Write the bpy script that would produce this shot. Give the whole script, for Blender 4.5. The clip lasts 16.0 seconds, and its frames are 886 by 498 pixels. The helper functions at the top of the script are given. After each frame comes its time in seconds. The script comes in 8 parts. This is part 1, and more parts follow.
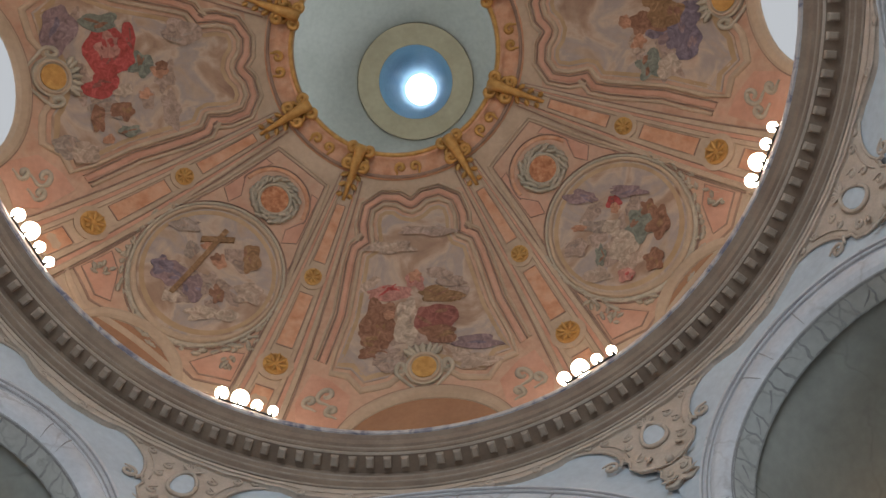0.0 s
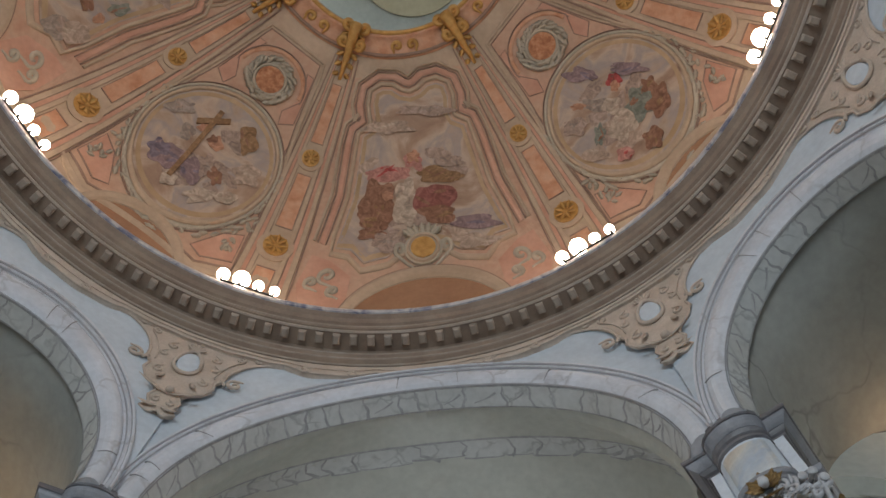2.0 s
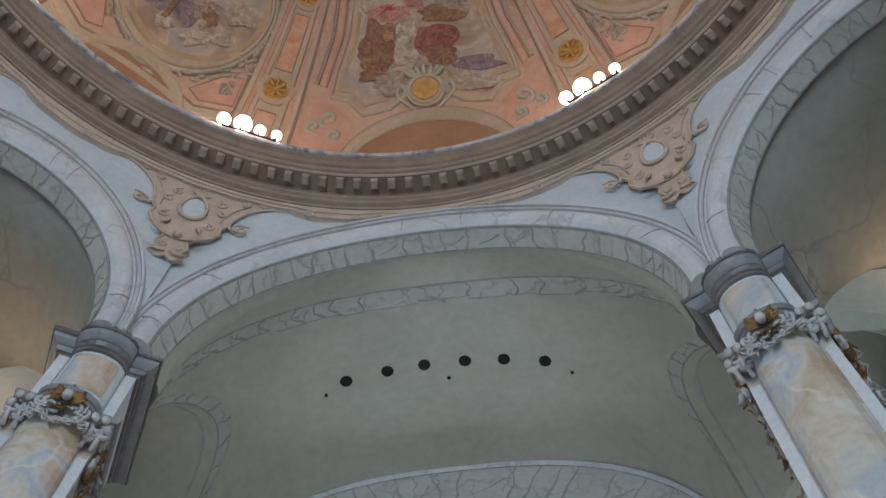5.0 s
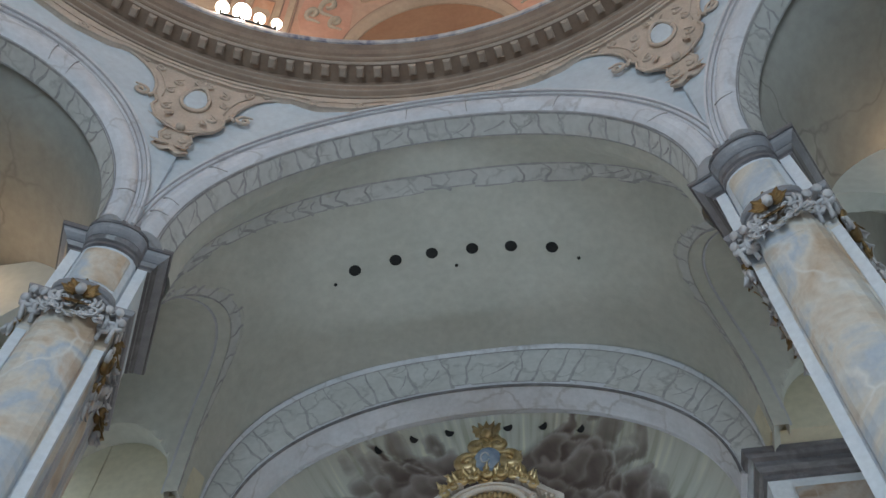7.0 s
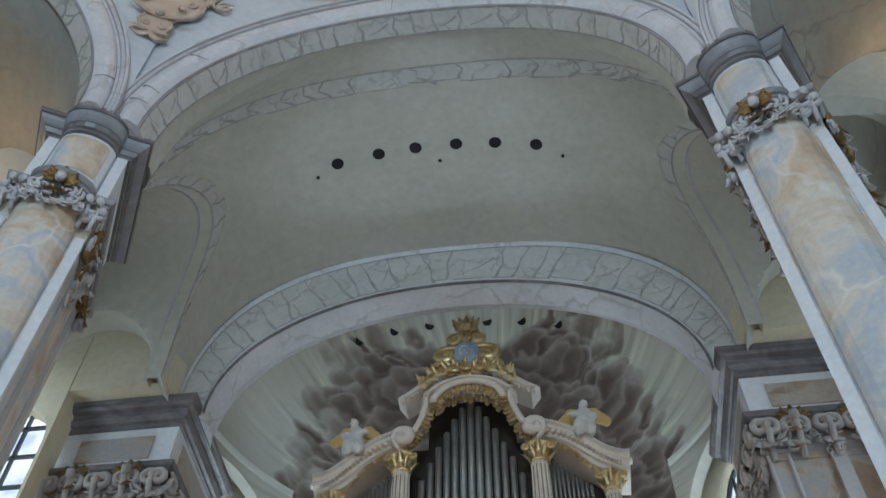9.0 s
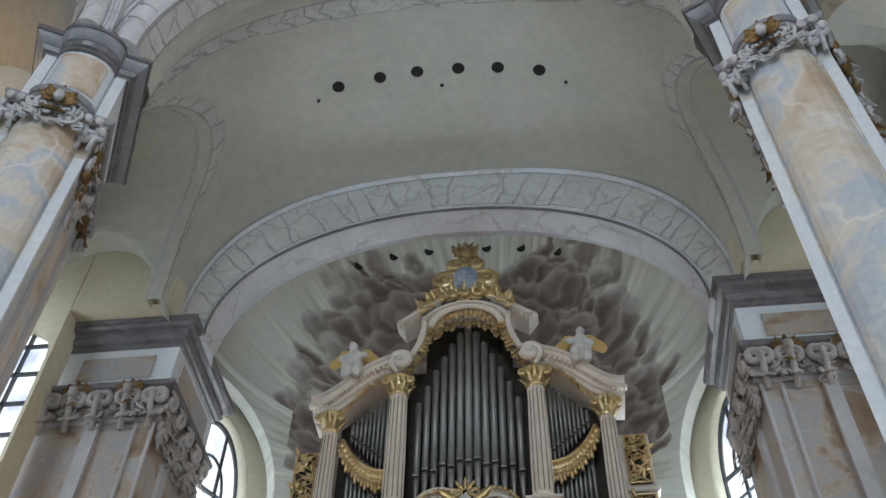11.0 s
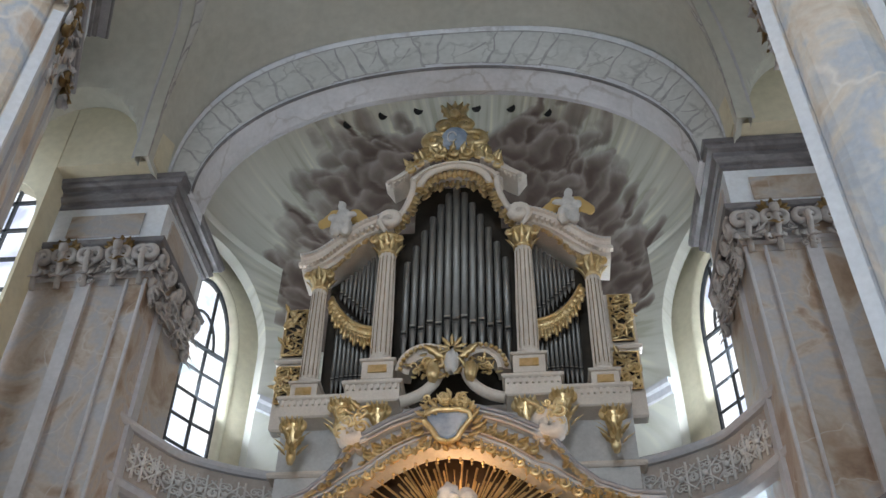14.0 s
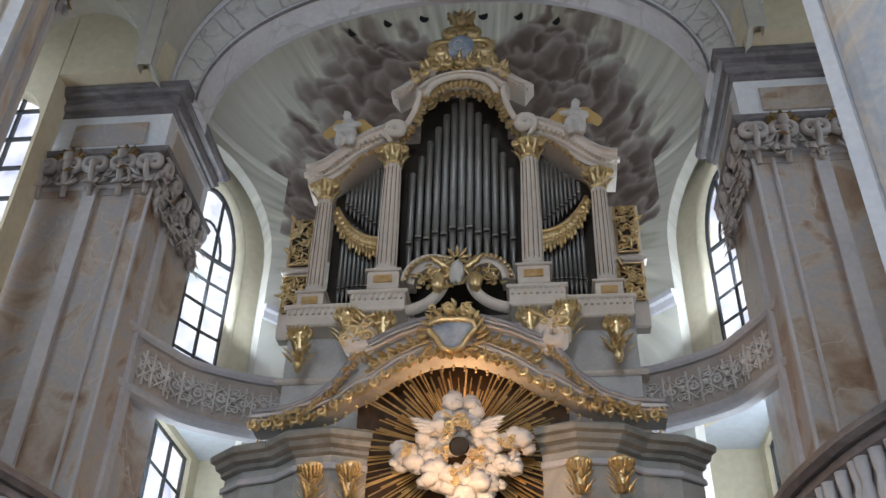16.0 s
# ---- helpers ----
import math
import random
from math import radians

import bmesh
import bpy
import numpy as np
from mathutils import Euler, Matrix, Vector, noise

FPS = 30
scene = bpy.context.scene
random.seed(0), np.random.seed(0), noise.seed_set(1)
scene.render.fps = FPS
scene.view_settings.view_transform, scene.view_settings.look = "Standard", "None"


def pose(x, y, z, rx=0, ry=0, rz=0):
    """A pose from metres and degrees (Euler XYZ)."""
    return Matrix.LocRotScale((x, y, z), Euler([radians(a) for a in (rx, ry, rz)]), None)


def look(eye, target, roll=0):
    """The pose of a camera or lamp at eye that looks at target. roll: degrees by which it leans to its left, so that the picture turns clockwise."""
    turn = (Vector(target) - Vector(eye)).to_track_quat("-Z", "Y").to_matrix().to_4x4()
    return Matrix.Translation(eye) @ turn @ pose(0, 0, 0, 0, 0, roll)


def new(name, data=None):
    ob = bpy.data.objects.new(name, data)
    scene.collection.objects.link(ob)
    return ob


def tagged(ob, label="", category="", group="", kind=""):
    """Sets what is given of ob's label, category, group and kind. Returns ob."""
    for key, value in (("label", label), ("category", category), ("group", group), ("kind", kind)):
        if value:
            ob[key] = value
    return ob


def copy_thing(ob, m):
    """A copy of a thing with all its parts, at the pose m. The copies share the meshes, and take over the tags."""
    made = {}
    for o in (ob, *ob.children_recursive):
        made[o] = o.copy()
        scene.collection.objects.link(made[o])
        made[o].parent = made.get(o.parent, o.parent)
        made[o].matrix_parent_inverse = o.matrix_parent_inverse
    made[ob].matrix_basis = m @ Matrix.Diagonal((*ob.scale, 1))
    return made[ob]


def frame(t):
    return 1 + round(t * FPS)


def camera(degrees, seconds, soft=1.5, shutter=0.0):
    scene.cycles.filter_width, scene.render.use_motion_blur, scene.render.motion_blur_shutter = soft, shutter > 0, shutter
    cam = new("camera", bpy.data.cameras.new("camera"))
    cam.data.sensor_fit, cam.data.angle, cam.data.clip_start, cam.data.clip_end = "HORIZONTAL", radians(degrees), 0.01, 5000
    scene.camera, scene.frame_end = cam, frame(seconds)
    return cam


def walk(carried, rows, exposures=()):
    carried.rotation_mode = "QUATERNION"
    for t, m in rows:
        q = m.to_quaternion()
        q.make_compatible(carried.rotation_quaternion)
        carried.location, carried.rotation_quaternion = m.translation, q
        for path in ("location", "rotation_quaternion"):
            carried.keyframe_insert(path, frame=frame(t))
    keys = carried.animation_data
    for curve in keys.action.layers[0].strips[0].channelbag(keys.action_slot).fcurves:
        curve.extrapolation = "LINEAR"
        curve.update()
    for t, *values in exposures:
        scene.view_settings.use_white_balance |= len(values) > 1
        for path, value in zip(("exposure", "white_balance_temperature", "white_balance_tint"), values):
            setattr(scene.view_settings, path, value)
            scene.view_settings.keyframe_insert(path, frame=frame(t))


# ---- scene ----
# ---- camera: a visitor stands still under the dome and tilts slowly from the dome down to the organ ----
EYE = (1.568, 2.902, 1.6)
cam = camera(49.5, 16.0)
ROWS = [
    (0.0, 173.772, -0.934, 6.526),
    (0.5, 172.028, -0.718, 6.474),
    (1.0, 170.019, -0.981, 6.681),
    (1.5, 167.984, -0.965, 6.874),
    (2.0, 166.648, -0.772, 6.949),
    (2.5, 165.269, -0.865, 6.872),
    (3.0, 163.667, -0.768, 6.796),
    (3.5, 161.927, -0.909, 7.033),
    (4.0, 160.204, -0.95, 7.16),
    (6.5, 152.677, -0.549, 8.488),
    (7.0, 150.622, -0.649, 8.689),
    (7.5, 148.574, -0.448, 8.288),
    (8.0, 147.278, -0.437, 7.71),
    (8.5, 146.013, -0.462, 7.319),
    (9.0, 144.406, -0.41, 7.143),
    (9.5, 142.958, -0.47, 6.931),
    (12.0, 138.04, -1.176, 5.977),
    (12.5, 136.489, -1.187, 5.728),
    (13.0, 134.119, -0.719, 6.056),
    (13.5, 132.877, -0.94, 5.674),
    (14.0, 131.695, -0.827, 5.617),
    (14.5, 130.241, -1.241, 5.465),
    (15.0, 128.874, -1.419, 5.556),
    (15.5, 127.635, -1.652, 5.391),
    (16.0, 126.384, -1.248, 5.691),
]
walk(cam, [(t, pose(*EYE, rx, ry, rz)) for t, rx, ry, rz in ROWS], [(0.0, -0.38, 6700, 12), (4.0, -0.34, 6450, 10), (6.5, -0.26, 6200, 9), (9.5, -0.13, 6200, 8), (12.0, -0.02, 6750, 14), (14.5, -0.02, 6700, 15), (16.0, -0.24, 6680, 17)])

# ---- light ----
SUN_EL, SUN_AZ = radians(38), radians(200)
world = bpy.data.worlds.new("sky")
scene.world = world
world.use_nodes = True
wn = world.node_tree
sky = wn.nodes.new("ShaderNodeTexSky")
sky.sky_type, sky.sun_disc, sky.sun_elevation, sky.sun_rotation = "NISHITA", False, SUN_EL, SUN_AZ
wn.links.new(sky.outputs[0], wn.nodes["Background"].inputs[0])
wn.nodes["Background"].inputs[1].default_value = 0.12


def area_lamp(name, eye, target, w, h, power, colour):
    data = bpy.data.lights.new(name, "AREA")
    data.shape, data.size, data.size_y, data.energy, data.color = "RECTANGLE", w, h, power, colour
    ob = new(name, data)
    ob.matrix_world = look(eye, target)
    return ob


LAMP_POWER = 12
DAY = (0.74, 0.89, 1.0)
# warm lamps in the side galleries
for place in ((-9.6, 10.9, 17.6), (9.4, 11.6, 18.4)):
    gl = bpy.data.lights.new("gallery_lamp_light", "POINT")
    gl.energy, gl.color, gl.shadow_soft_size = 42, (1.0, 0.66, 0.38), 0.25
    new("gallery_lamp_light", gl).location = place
# daylight in the openings of the tall nave windows
for az, power in ((90, 430), (-90, 430), (180, 2500), (135, 200), (-135, 200)):
    a = radians(az)
    area_lamp("window_daylight", (15.2 * math.sin(a), 15.2 * math.cos(a), 10), (0, 17, 9) if abs(az) > 90 else (0, 0, 13), 5.0, 11.0, power, DAY)
for s in (-1, 1):
    area_lamp("choir_window_daylight", (s * 5.75, 20.0, 13.2), (s * 2.75, 20.0, 16.4), 1.2, 4.5, 220, DAY)
    # added lamp before the windowless side wall, brightening the choir bay
    area_lamp("choir_side_daylight", (s * 9.8, 13.4, 12.5), (0, 13.4, 13), 1.6, 5, 110, DAY)
    area_lamp("choir_low_daylight", (s * 5.75, 20.0, 8.4), (s * 3.95, 20.3, 10.8), 1.2, 2.2, 130, DAY)
area_lamp("upper_dome_daylight", (5.5, -3.5, 37), (0, 0, 40), 3.0, 3.0, 380, DAY)
area_lamp("upper_dome_daylight", (-5.5, 3.5, 37), (0, 0, 40), 3.0, 3.0, 380, DAY)

# ---- materials ----


def ramp(nt, fac, stops):
    r = nt.nodes.new("ShaderNodeValToRGB")
    while len(r.color_ramp.elements) < len(stops):
        r.color_ramp.elements.new(0.5)
    for e, (p, c) in zip(r.color_ramp.elements, stops):
        e.position, e.color = p, (*c, 1)
    nt.links.new(fac, r.inputs[0])
    return r.outputs[0]


def noise_fac(nt, scale, detail=5.0, distortion=0.0, rough=0.55, stretch=None):
    g = nt.nodes.new("ShaderNodeNewGeometry")
    n = nt.nodes.new("ShaderNodeTexNoise")
    n.inputs["Scale"].default_value, n.inputs["Detail"].default_value = scale, detail
    n.inputs["Distortion"].default_value, n.inputs["Roughness"].default_value = distortion, rough
    src = g.outputs["Position"]
    if stretch:
        m = nt.nodes.new("ShaderNodeMapping")
        m.inputs["Scale"].default_value = stretch
        nt.links.new(src, m.inputs[0])
        src = m.outputs[0]
    nt.links.new(src, n.inputs["Vector"])
    return n.outputs["Fac"]


def mix(nt, kind, fac, a, b):
    m = nt.nodes.new("ShaderNodeMix")
    m.data_type, m.blend_type = "RGBA", kind
    for sock, v in ((m.inputs[0], fac), (m.inputs[6], a), (m.inputs[7], b)):
        if isinstance(v, (int, float)):
            sock.default_value = v
        elif isinstance(v, tuple):
            sock.default_value = (*v, 1)
        else:
            nt.links.new(v, sock)
    return m.outputs[2]


def material(name, stops, scale=2.0, rough=0.7, metal=0.0, bump=0.15, fine=30.0, distortion=0.0, stretch=None, veins=None, wear=0.12, spec=0.4, jitter=0.0):
    """stops: colours over a broad noise; fine: grain; veins: (colour, scale, width)."""
    m = bpy.data.materials.new(name)
    m.use_nodes = True
    nt = m.node_tree
    b = nt.nodes["Principled BSDF"]
    col = ramp(nt, noise_fac(nt, scale, 6, distortion, stretch=stretch), stops)
    if veins:
        vcol, vscale, width = veins
        v = nt.nodes.new("ShaderNodeTexVoronoi")
        v.feature = "DISTANCE_TO_EDGE"
        v.inputs["Scale"].default_value = vscale
        g = nt.nodes.new("ShaderNodeNewGeometry")
        n = nt.nodes.new("ShaderNodeTexNoise")
        n.inputs["Scale"].default_value, n.inputs["Detail"].default_value = vscale * 1.3, 4
        nt.links.new(g.outputs["Position"], n.inputs["Vector"])
        add = nt.nodes.new("ShaderNodeVectorMath")
        add.operation = "MULTIPLY_ADD"
        nt.links.new(n.outputs["Color"], add.inputs[0])
        add.inputs[1].default_value = (1.1 / vscale,) * 3
        nt.links.new(g.outputs["Position"], add.inputs[2])
        nt.links.new(add.outputs[0], v.inputs["Vector"])
        mask = ramp(nt, v.outputs["Distance"], [(0.0, (0.9,) * 3), (width, (0.0,) * 3)])
        gaps = ramp(nt, noise_fac(nt, vscale * 0.9, 2), [(0.40, (0.0,) * 3), (0.56, (1.0,) * 3)])
        mask = mix(nt, "MULTIPLY", 1.0, mask, gaps)
        col = mix(nt, "MIX", mask, col, vcol)
    grain = ramp(nt, noise_fac(nt, fine, 4), [(0.3, (1 - wear,) * 3), (0.7, (1, 1, 1))])
    col = mix(nt, "MULTIPLY", 1.0, col, grain)
    if jitter:
        oi = nt.nodes.new("ShaderNodeObjectInfo")
        j = ramp(nt, oi.outputs["Random"], [(0.0, (1 - jitter,) * 3), (1.0, (1, 1, 1))])
        col = mix(nt, "MULTIPLY", 1.0, col, j)
    nt.links.new(col, b.inputs["Base Color"])
    r = nt.nodes.new("ShaderNodeMapRange")
    r.inputs[3].default_value, r.inputs[4].default_value = max(0.02, rough - 0.12), min(1, rough + 0.12)
    nt.links.new(noise_fac(nt, scale * 3.1, 3), r.inputs[0])
    nt.links.new(r.outputs[0], b.inputs["Roughness"])
    b.inputs["Metallic"].default_value = metal
    b.inputs["Specular IOR Level"].default_value = spec
    if bump:
        bm_ = nt.nodes.new("ShaderNodeBump")
        bm_.inputs["Strength"].default_value, bm_.inputs["Distance"].default_value = bump, 0.02
        nt.links.new(noise_fac(nt, fine * 0.7, 5), bm_.inputs["Height"])
        nt.links.new(bm_.outputs[0], b.inputs["Normal"])
    return m


def glow(name, colour, strength):
    m = bpy.data.materials.new(name)
    m.use_nodes = True
    nt = m.node_tree
    nt.nodes.remove(nt.nodes["Principled BSDF"])
    e = nt.nodes.new("ShaderNodeEmission")
    e.inputs[0].default_value, e.inputs[1].default_value = (*colour, 1), strength
    nt.links.new(e.outputs[0], nt.nodes["Material Output"].inputs[0])
    return m


M = {}
M["pale_plaster"] = material("pale_blue_plaster", [(0.3, (0.58, 0.64, 0.70)), (0.7, (0.67, 0.73, 0.79))], 0.7, 0.85, bump=0.05, fine=6)
M["vault_plaster"] = material("vault_plaster", [(0.3, (0.53, 0.53, 0.475)), (0.7, (0.62, 0.615, 0.56))], 0.5, 0.88, bump=0.05, fine=5)
M["ochre_plaster"] = material("ochre_plaster", [(0.3, (0.66, 0.60, 0.44)), (0.7, (0.74, 0.69, 0.54))], 0.6, 0.85, bump=0.06, fine=6)
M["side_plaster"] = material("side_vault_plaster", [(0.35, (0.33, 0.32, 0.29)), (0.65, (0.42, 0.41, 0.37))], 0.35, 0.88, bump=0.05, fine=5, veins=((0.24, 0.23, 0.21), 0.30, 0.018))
M["bay_plaster"] = material("blue_green_marbled_plaster", [(0.35, (0.50, 0.56, 0.55)), (0.65, (0.64, 0.69, 0.69))], 0.5, 0.85, bump=0.05, fine=6, veins=((0.42, 0.45, 0.46), 0.5, 0.03))
M["vein_stone"] = material("white_veined_stone", [(0.3, (0.60, 0.61, 0.65)), (0.7, (0.75, 0.76, 0.81))], 0.9, 0.6, bump=0.04, fine=9, veins=((0.50, 0.49, 0.51), 0.8, 0.045))
M["vault_band"] = material("painted_marble_band", [(0.3, (0.56, 0.56, 0.54)), (0.7, (0.66, 0.66, 0.65))], 0.9, 0.8, bump=0.03, fine=7, veins=((0.42, 0.42, 0.41), 1.4, 0.06))
M["dark_stone"] = material("dark_grey_stone", [(0.25, (0.10, 0.095, 0.10)), (0.5, (0.18, 0.17, 0.18)), (0.8, (0.30, 0.29, 0.30))], 1.6, 0.32, bump=0.05, distortion=1.2, stretch=(1, 1, 2.5))
M["marble"] = material("painted_marble", [(0.28, (0.36, 0.23, 0.16)), (0.37, (0.58, 0.45, 0.33)), (0.46, (0.72, 0.67, 0.60)), (0.53, (0.50, 0.56, 0.64)), (0.60, (0.70, 0.70, 0.69)), (0.68, (0.60, 0.47, 0.36)), (0.80, (0.36, 0.23, 0.18))], 0.62, 0.35, bump=0.03, fine=12, distortion=0.9, veins=((0.80, 0.78, 0.75), 0.35, 0.02))
M["marble_brown"] = material("brown_painted_marble", [(0.28, (0.22, 0.14, 0.10)), (0.39, (0.39, 0.29, 0.22)), (0.48, (0.51, 0.45, 0.40)), (0.55, (0.44, 0.44, 0.47)), (0.62, (0.53, 0.46, 0.40)), (0.70, (0.36, 0.26, 0.20)), (0.80, (0.26, 0.17, 0.12))], 0.75, 0.38, bump=0.03, fine=12, distortion=1.0, veins=((0.58, 0.54, 0.51), 0.45, 0.009))
M["grey_moulding"] = material("mid_grey_moulding", [(0.3, (0.22, 0.22, 0.24)), (0.7, (0.36, 0.36, 0.39))], 1.8, 0.38, bump=0.05, distortion=1.0)
M["parapet"] = material("grey_brown_parapet_stone", [(0.3, (0.36, 0.31, 0.28)), (0.7, (0.50, 0.45, 0.41))], 2.2, 0.6, bump=0.08, fine=18)
M["capital_white"] = material("lavender_white_capital_stucco", [(0.3, (0.50, 0.49, 0.51)), (0.7, (0.70, 0.69, 0.71))], 4, 0.5, bump=0.12, fine=25)
M["grey_capital"] = material("grey_brown_capital_stucco", [(0.3, (0.38, 0.35, 0.34)), (0.7, (0.54, 0.51, 0.50))], 3, 0.6, bump=0.1, fine=25)
M["white_strip"] = material("white_painted_stone", [(0.3, (0.70, 0.75, 0.82)), (0.7, (0.80, 0.83, 0.87))], 1.2, 0.45, bump=0.04, fine=10)
M["grey_strip"] = material("grey_painted_stone", [(0.3, (0.47, 0.47, 0.50)), (0.7, (0.58, 0.58, 0.61))], 1.2, 0.5, bump=0.04, fine=10)
M["stucco"] = material("white_stucco", [(0.3, (0.64, 0.62, 0.61)), (0.7, (0.76, 0.74, 0.72))], 3, 0.6, bump=0.1, fine=25)
M["tan_stucco"] = material("tan_stucco", [(0.3, (0.56, 0.45, 0.36)), (0.7, (0.67, 0.55, 0.46))], 2.5, 0.75, bump=0.1, fine=20)
M["cornice"] = material("brown_cornice_stone", [(0.3, (0.26, 0.18, 0.135)), (0.7, (0.38, 0.28, 0.21))], 1.5, 0.7, bump=0.08, fine=14)
M["cornice_lip"] = material("blue_grey_marbled_lip", [(0.35, (0.20, 0.20, 0.27)), (0.5, (0.52, 0.49, 0.50)), (0.65, (0.66, 0.62, 0.60))], 2.6, 0.6, bump=0.06, fine=14, distortion=1.0)
M["gold"] = material("gilding", [(0.3, (0.66, 0.45, 0.19)), (0.7, (0.95, 0.77, 0.46))], 5, 0.34, metal=0.75, bump=0.25, fine=30)
M["dome_gold"] = material("orange_gilding", [(0.3, (0.46, 0.23, 0.06)), (0.7, (0.68, 0.40, 0.13))], 5, 0.5, metal=0.25, bump=0.25, fine=30)
M["old_gold"] = material("brown_gilding", [(0.3, (0.17, 0.105, 0.045)), (0.7, (0.36, 0.24, 0.105))], 4, 0.5, metal=0.7, bump=0.25, fine=30)
M["dome_cream"] = material("dome_cream_paint", [(0.3, (0.45, 0.335, 0.235)), (0.7, (0.565, 0.43, 0.31))], 0.8, 0.85, bump=0.05, fine=7)
M["dome_rose"] = material("dome_rose_paint", [(0.3, (0.53, 0.275, 0.19)), (0.7, (0.64, 0.38, 0.275))], 0.9, 0.85, bump=0.05, fine=7)
M["dome_blush"] = material("dome_blush_paint", [(0.3, (0.50, 0.285, 0.195)), (0.5, (0.565, 0.375, 0.265)), (0.7, (0.57, 0.335, 0.235))], 1.3, 0.85, bump=0.05, fine=7)
M["dome_coral"] = material("dome_coral_paint", [(0.3, (0.52, 0.24, 0.13)), (0.5, (0.62, 0.34, 0.21)), (0.7, (0.66, 0.40, 0.27))], 3.0, 0.85, bump=0.05, fine=9)
M["dome_medal"] = material("brown_coral_medallion", [(0.35, (0.34, 0.13, 0.06)), (0.5, (0.50, 0.22, 0.11)), (0.65, (0.60, 0.32, 0.18))], 6.0, 0.8, bump=0.3, fine=9)
M["dome_line"] = material("dome_dark_line", [(0.3, (0.26, 0.165, 0.12)), (0.7, (0.36, 0.245, 0.185))], 2, 0.85, bump=0.03, fine=9)
M["dome_grey"] = material("dome_grey_ornament", [(0.3, (0.40, 0.35, 0.27)), (0.7, (0.54, 0.47, 0.37))], 2.4, 0.85, bump=0.1, fine=12)
M["fresco"] = material("fresco_sky", [(0.30, (0.28, 0.175, 0.125)), (0.41, (0.40, 0.27, 0.19)), (0.50, (0.53, 0.405, 0.31)), (0.57, (0.39, 0.325, 0.29)), (0.66, (0.46, 0.345, 0.26)), (0.78, (0.36, 0.24, 0.16))], 0.75, 0.9, bump=0.03, fine=5, distortion=0.8)
M["fresco_edge"] = material("ochre_fresco_edge", [(0.3, (0.40, 0.27, 0.15)), (0.7, (0.52, 0.37, 0.23))], 1.2, 0.9, bump=0.03, fine=6)
M["modillion"] = material("brown_cornice_block", [(0.3, (0.36, 0.28, 0.22)), (0.7, (0.48, 0.39, 0.32))], 2.5, 0.7, bump=0.08, fine=14)
M["lunette"] = material("brown_lunette", [(0.3, (0.32, 0.16, 0.09)), (0.7, (0.42, 0.23, 0.13))], 0.7, 0.85, bump=0.05, fine=8)
PAINT = {}
for key, c in (("red", (0.42, 0.08, 0.07)), ("rose", (0.46, 0.22, 0.18)), ("blue", (0.19, 0.15, 0.18)), ("violet", (0.27, 0.185, 0.185)), ("maroon", (0.27, 0.10, 0.08)), ("green", (0.20, 0.21, 0.17)),
               ("brown", (0.26, 0.13, 0.08)), ("flesh", (0.46, 0.24, 0.15)), ("white", (0.47, 0.37, 0.285)), ("grey", (0.32, 0.255, 0.21)), ("wood", (0.28, 0.16, 0.08)), ("mist", (0.43, 0.32, 0.245)), ("haze", (0.37, 0.27, 0.215))):
    PAINT[key] = material("fresco_" + key, [(0.3, tuple(v * 0.62 for v in c)), (0.5, c), (0.7, tuple(min(0.8, v * 1.35 + 0.03) for v in c))], 4.5, 0.9, bump=0.03, fine=16, distortion=1.5)
M["arch_line"] = material("grey_step_edge_line", [(0.3, (0.36, 0.35, 0.37)), (0.7, (0.48, 0.47, 0.48))], 2.5, 0.7, bump=0.03)
M["stroke"] = material("grey_marbling_stroke", [(0.3, (0.33, 0.32, 0.325)), (0.5, (0.42, 0.41, 0.415)), (0.7, (0.52, 0.515, 0.515))], 5.0, 0.8, bump=0.02)
M["drum"] = material("upper_dome_plaster", [(0.3, (0.50, 0.49, 0.43)), (0.7, (0.60, 0.58, 0.52))], 0.4, 0.9, bump=0.03, fine=5)
M["drum_panel"] = material("upper_dome_panel", [(0.3, (0.46, 0.42, 0.40)), (0.7, (0.56, 0.52, 0.50))], 0.6, 0.9, bump=0.03, fine=5)
M["drum_tan"] = material("tan_ring_paint", [(0.3, (0.34, 0.27, 0.17)), (0.7, (0.42, 0.34, 0.22))], 0.8, 0.9, bump=0.03, fine=5)
M["drum_blue"] = material("blue_lantern_paint", [(0.3, (0.24, 0.44, 0.58)), (0.7, (0.30, 0.50, 0.64))], 0.6, 0.9, bump=0.02, fine=5)
M["lantern_glow"] = glow("lantern_daylight", (1.0, 1.0, 1.0), 6.0)
M["day_pane"] = glow("daylit_pane", (0.80, 0.91, 1.0), 1.35)
nt = M["day_pane"].node_tree
sky_tint = ramp(nt, noise_fac(nt, 0.9, 3, 0.6), [(0.32, (0.52, 0.60, 0.80)), (0.45, (0.78, 0.88, 1.0)), (0.60, (0.97, 1.0, 1.0)), (0.72, (0.66, 0.80, 0.86))])
nt.links.new(sky_tint, nt.nodes["Emission"].inputs[0])
M["lunette_pane"] = glow("pale_lunette_pane", (0.86, 0.93, 1.0), 0.75)
M["bulb"] = glow("warm_bulb", (1.0, 0.78, 0.58), 30.0)
M["iron"] = material("dark_window_iron", [(0.3, (0.04, 0.045, 0.05)), (0.7, (0.07, 0.08, 0.09))], 3, 0.5, bump=0.05)
M["lamp_black"] = material("black_lamp_housing", [(0.3, (0.02, 0.02, 0.02)), (0.7, (0.05, 0.05, 0.05))], 4, 0.5, bump=0.05)
# near-black colour stands for the shade inside openings; the hooks use it too
M["near_black"] = material("near_black_hole_shade_and_hooks", [(0.3, (0.015, 0.015, 0.015)), (0.7, (0.03, 0.03, 0.03))], 3, 0.9, bump=0.0)
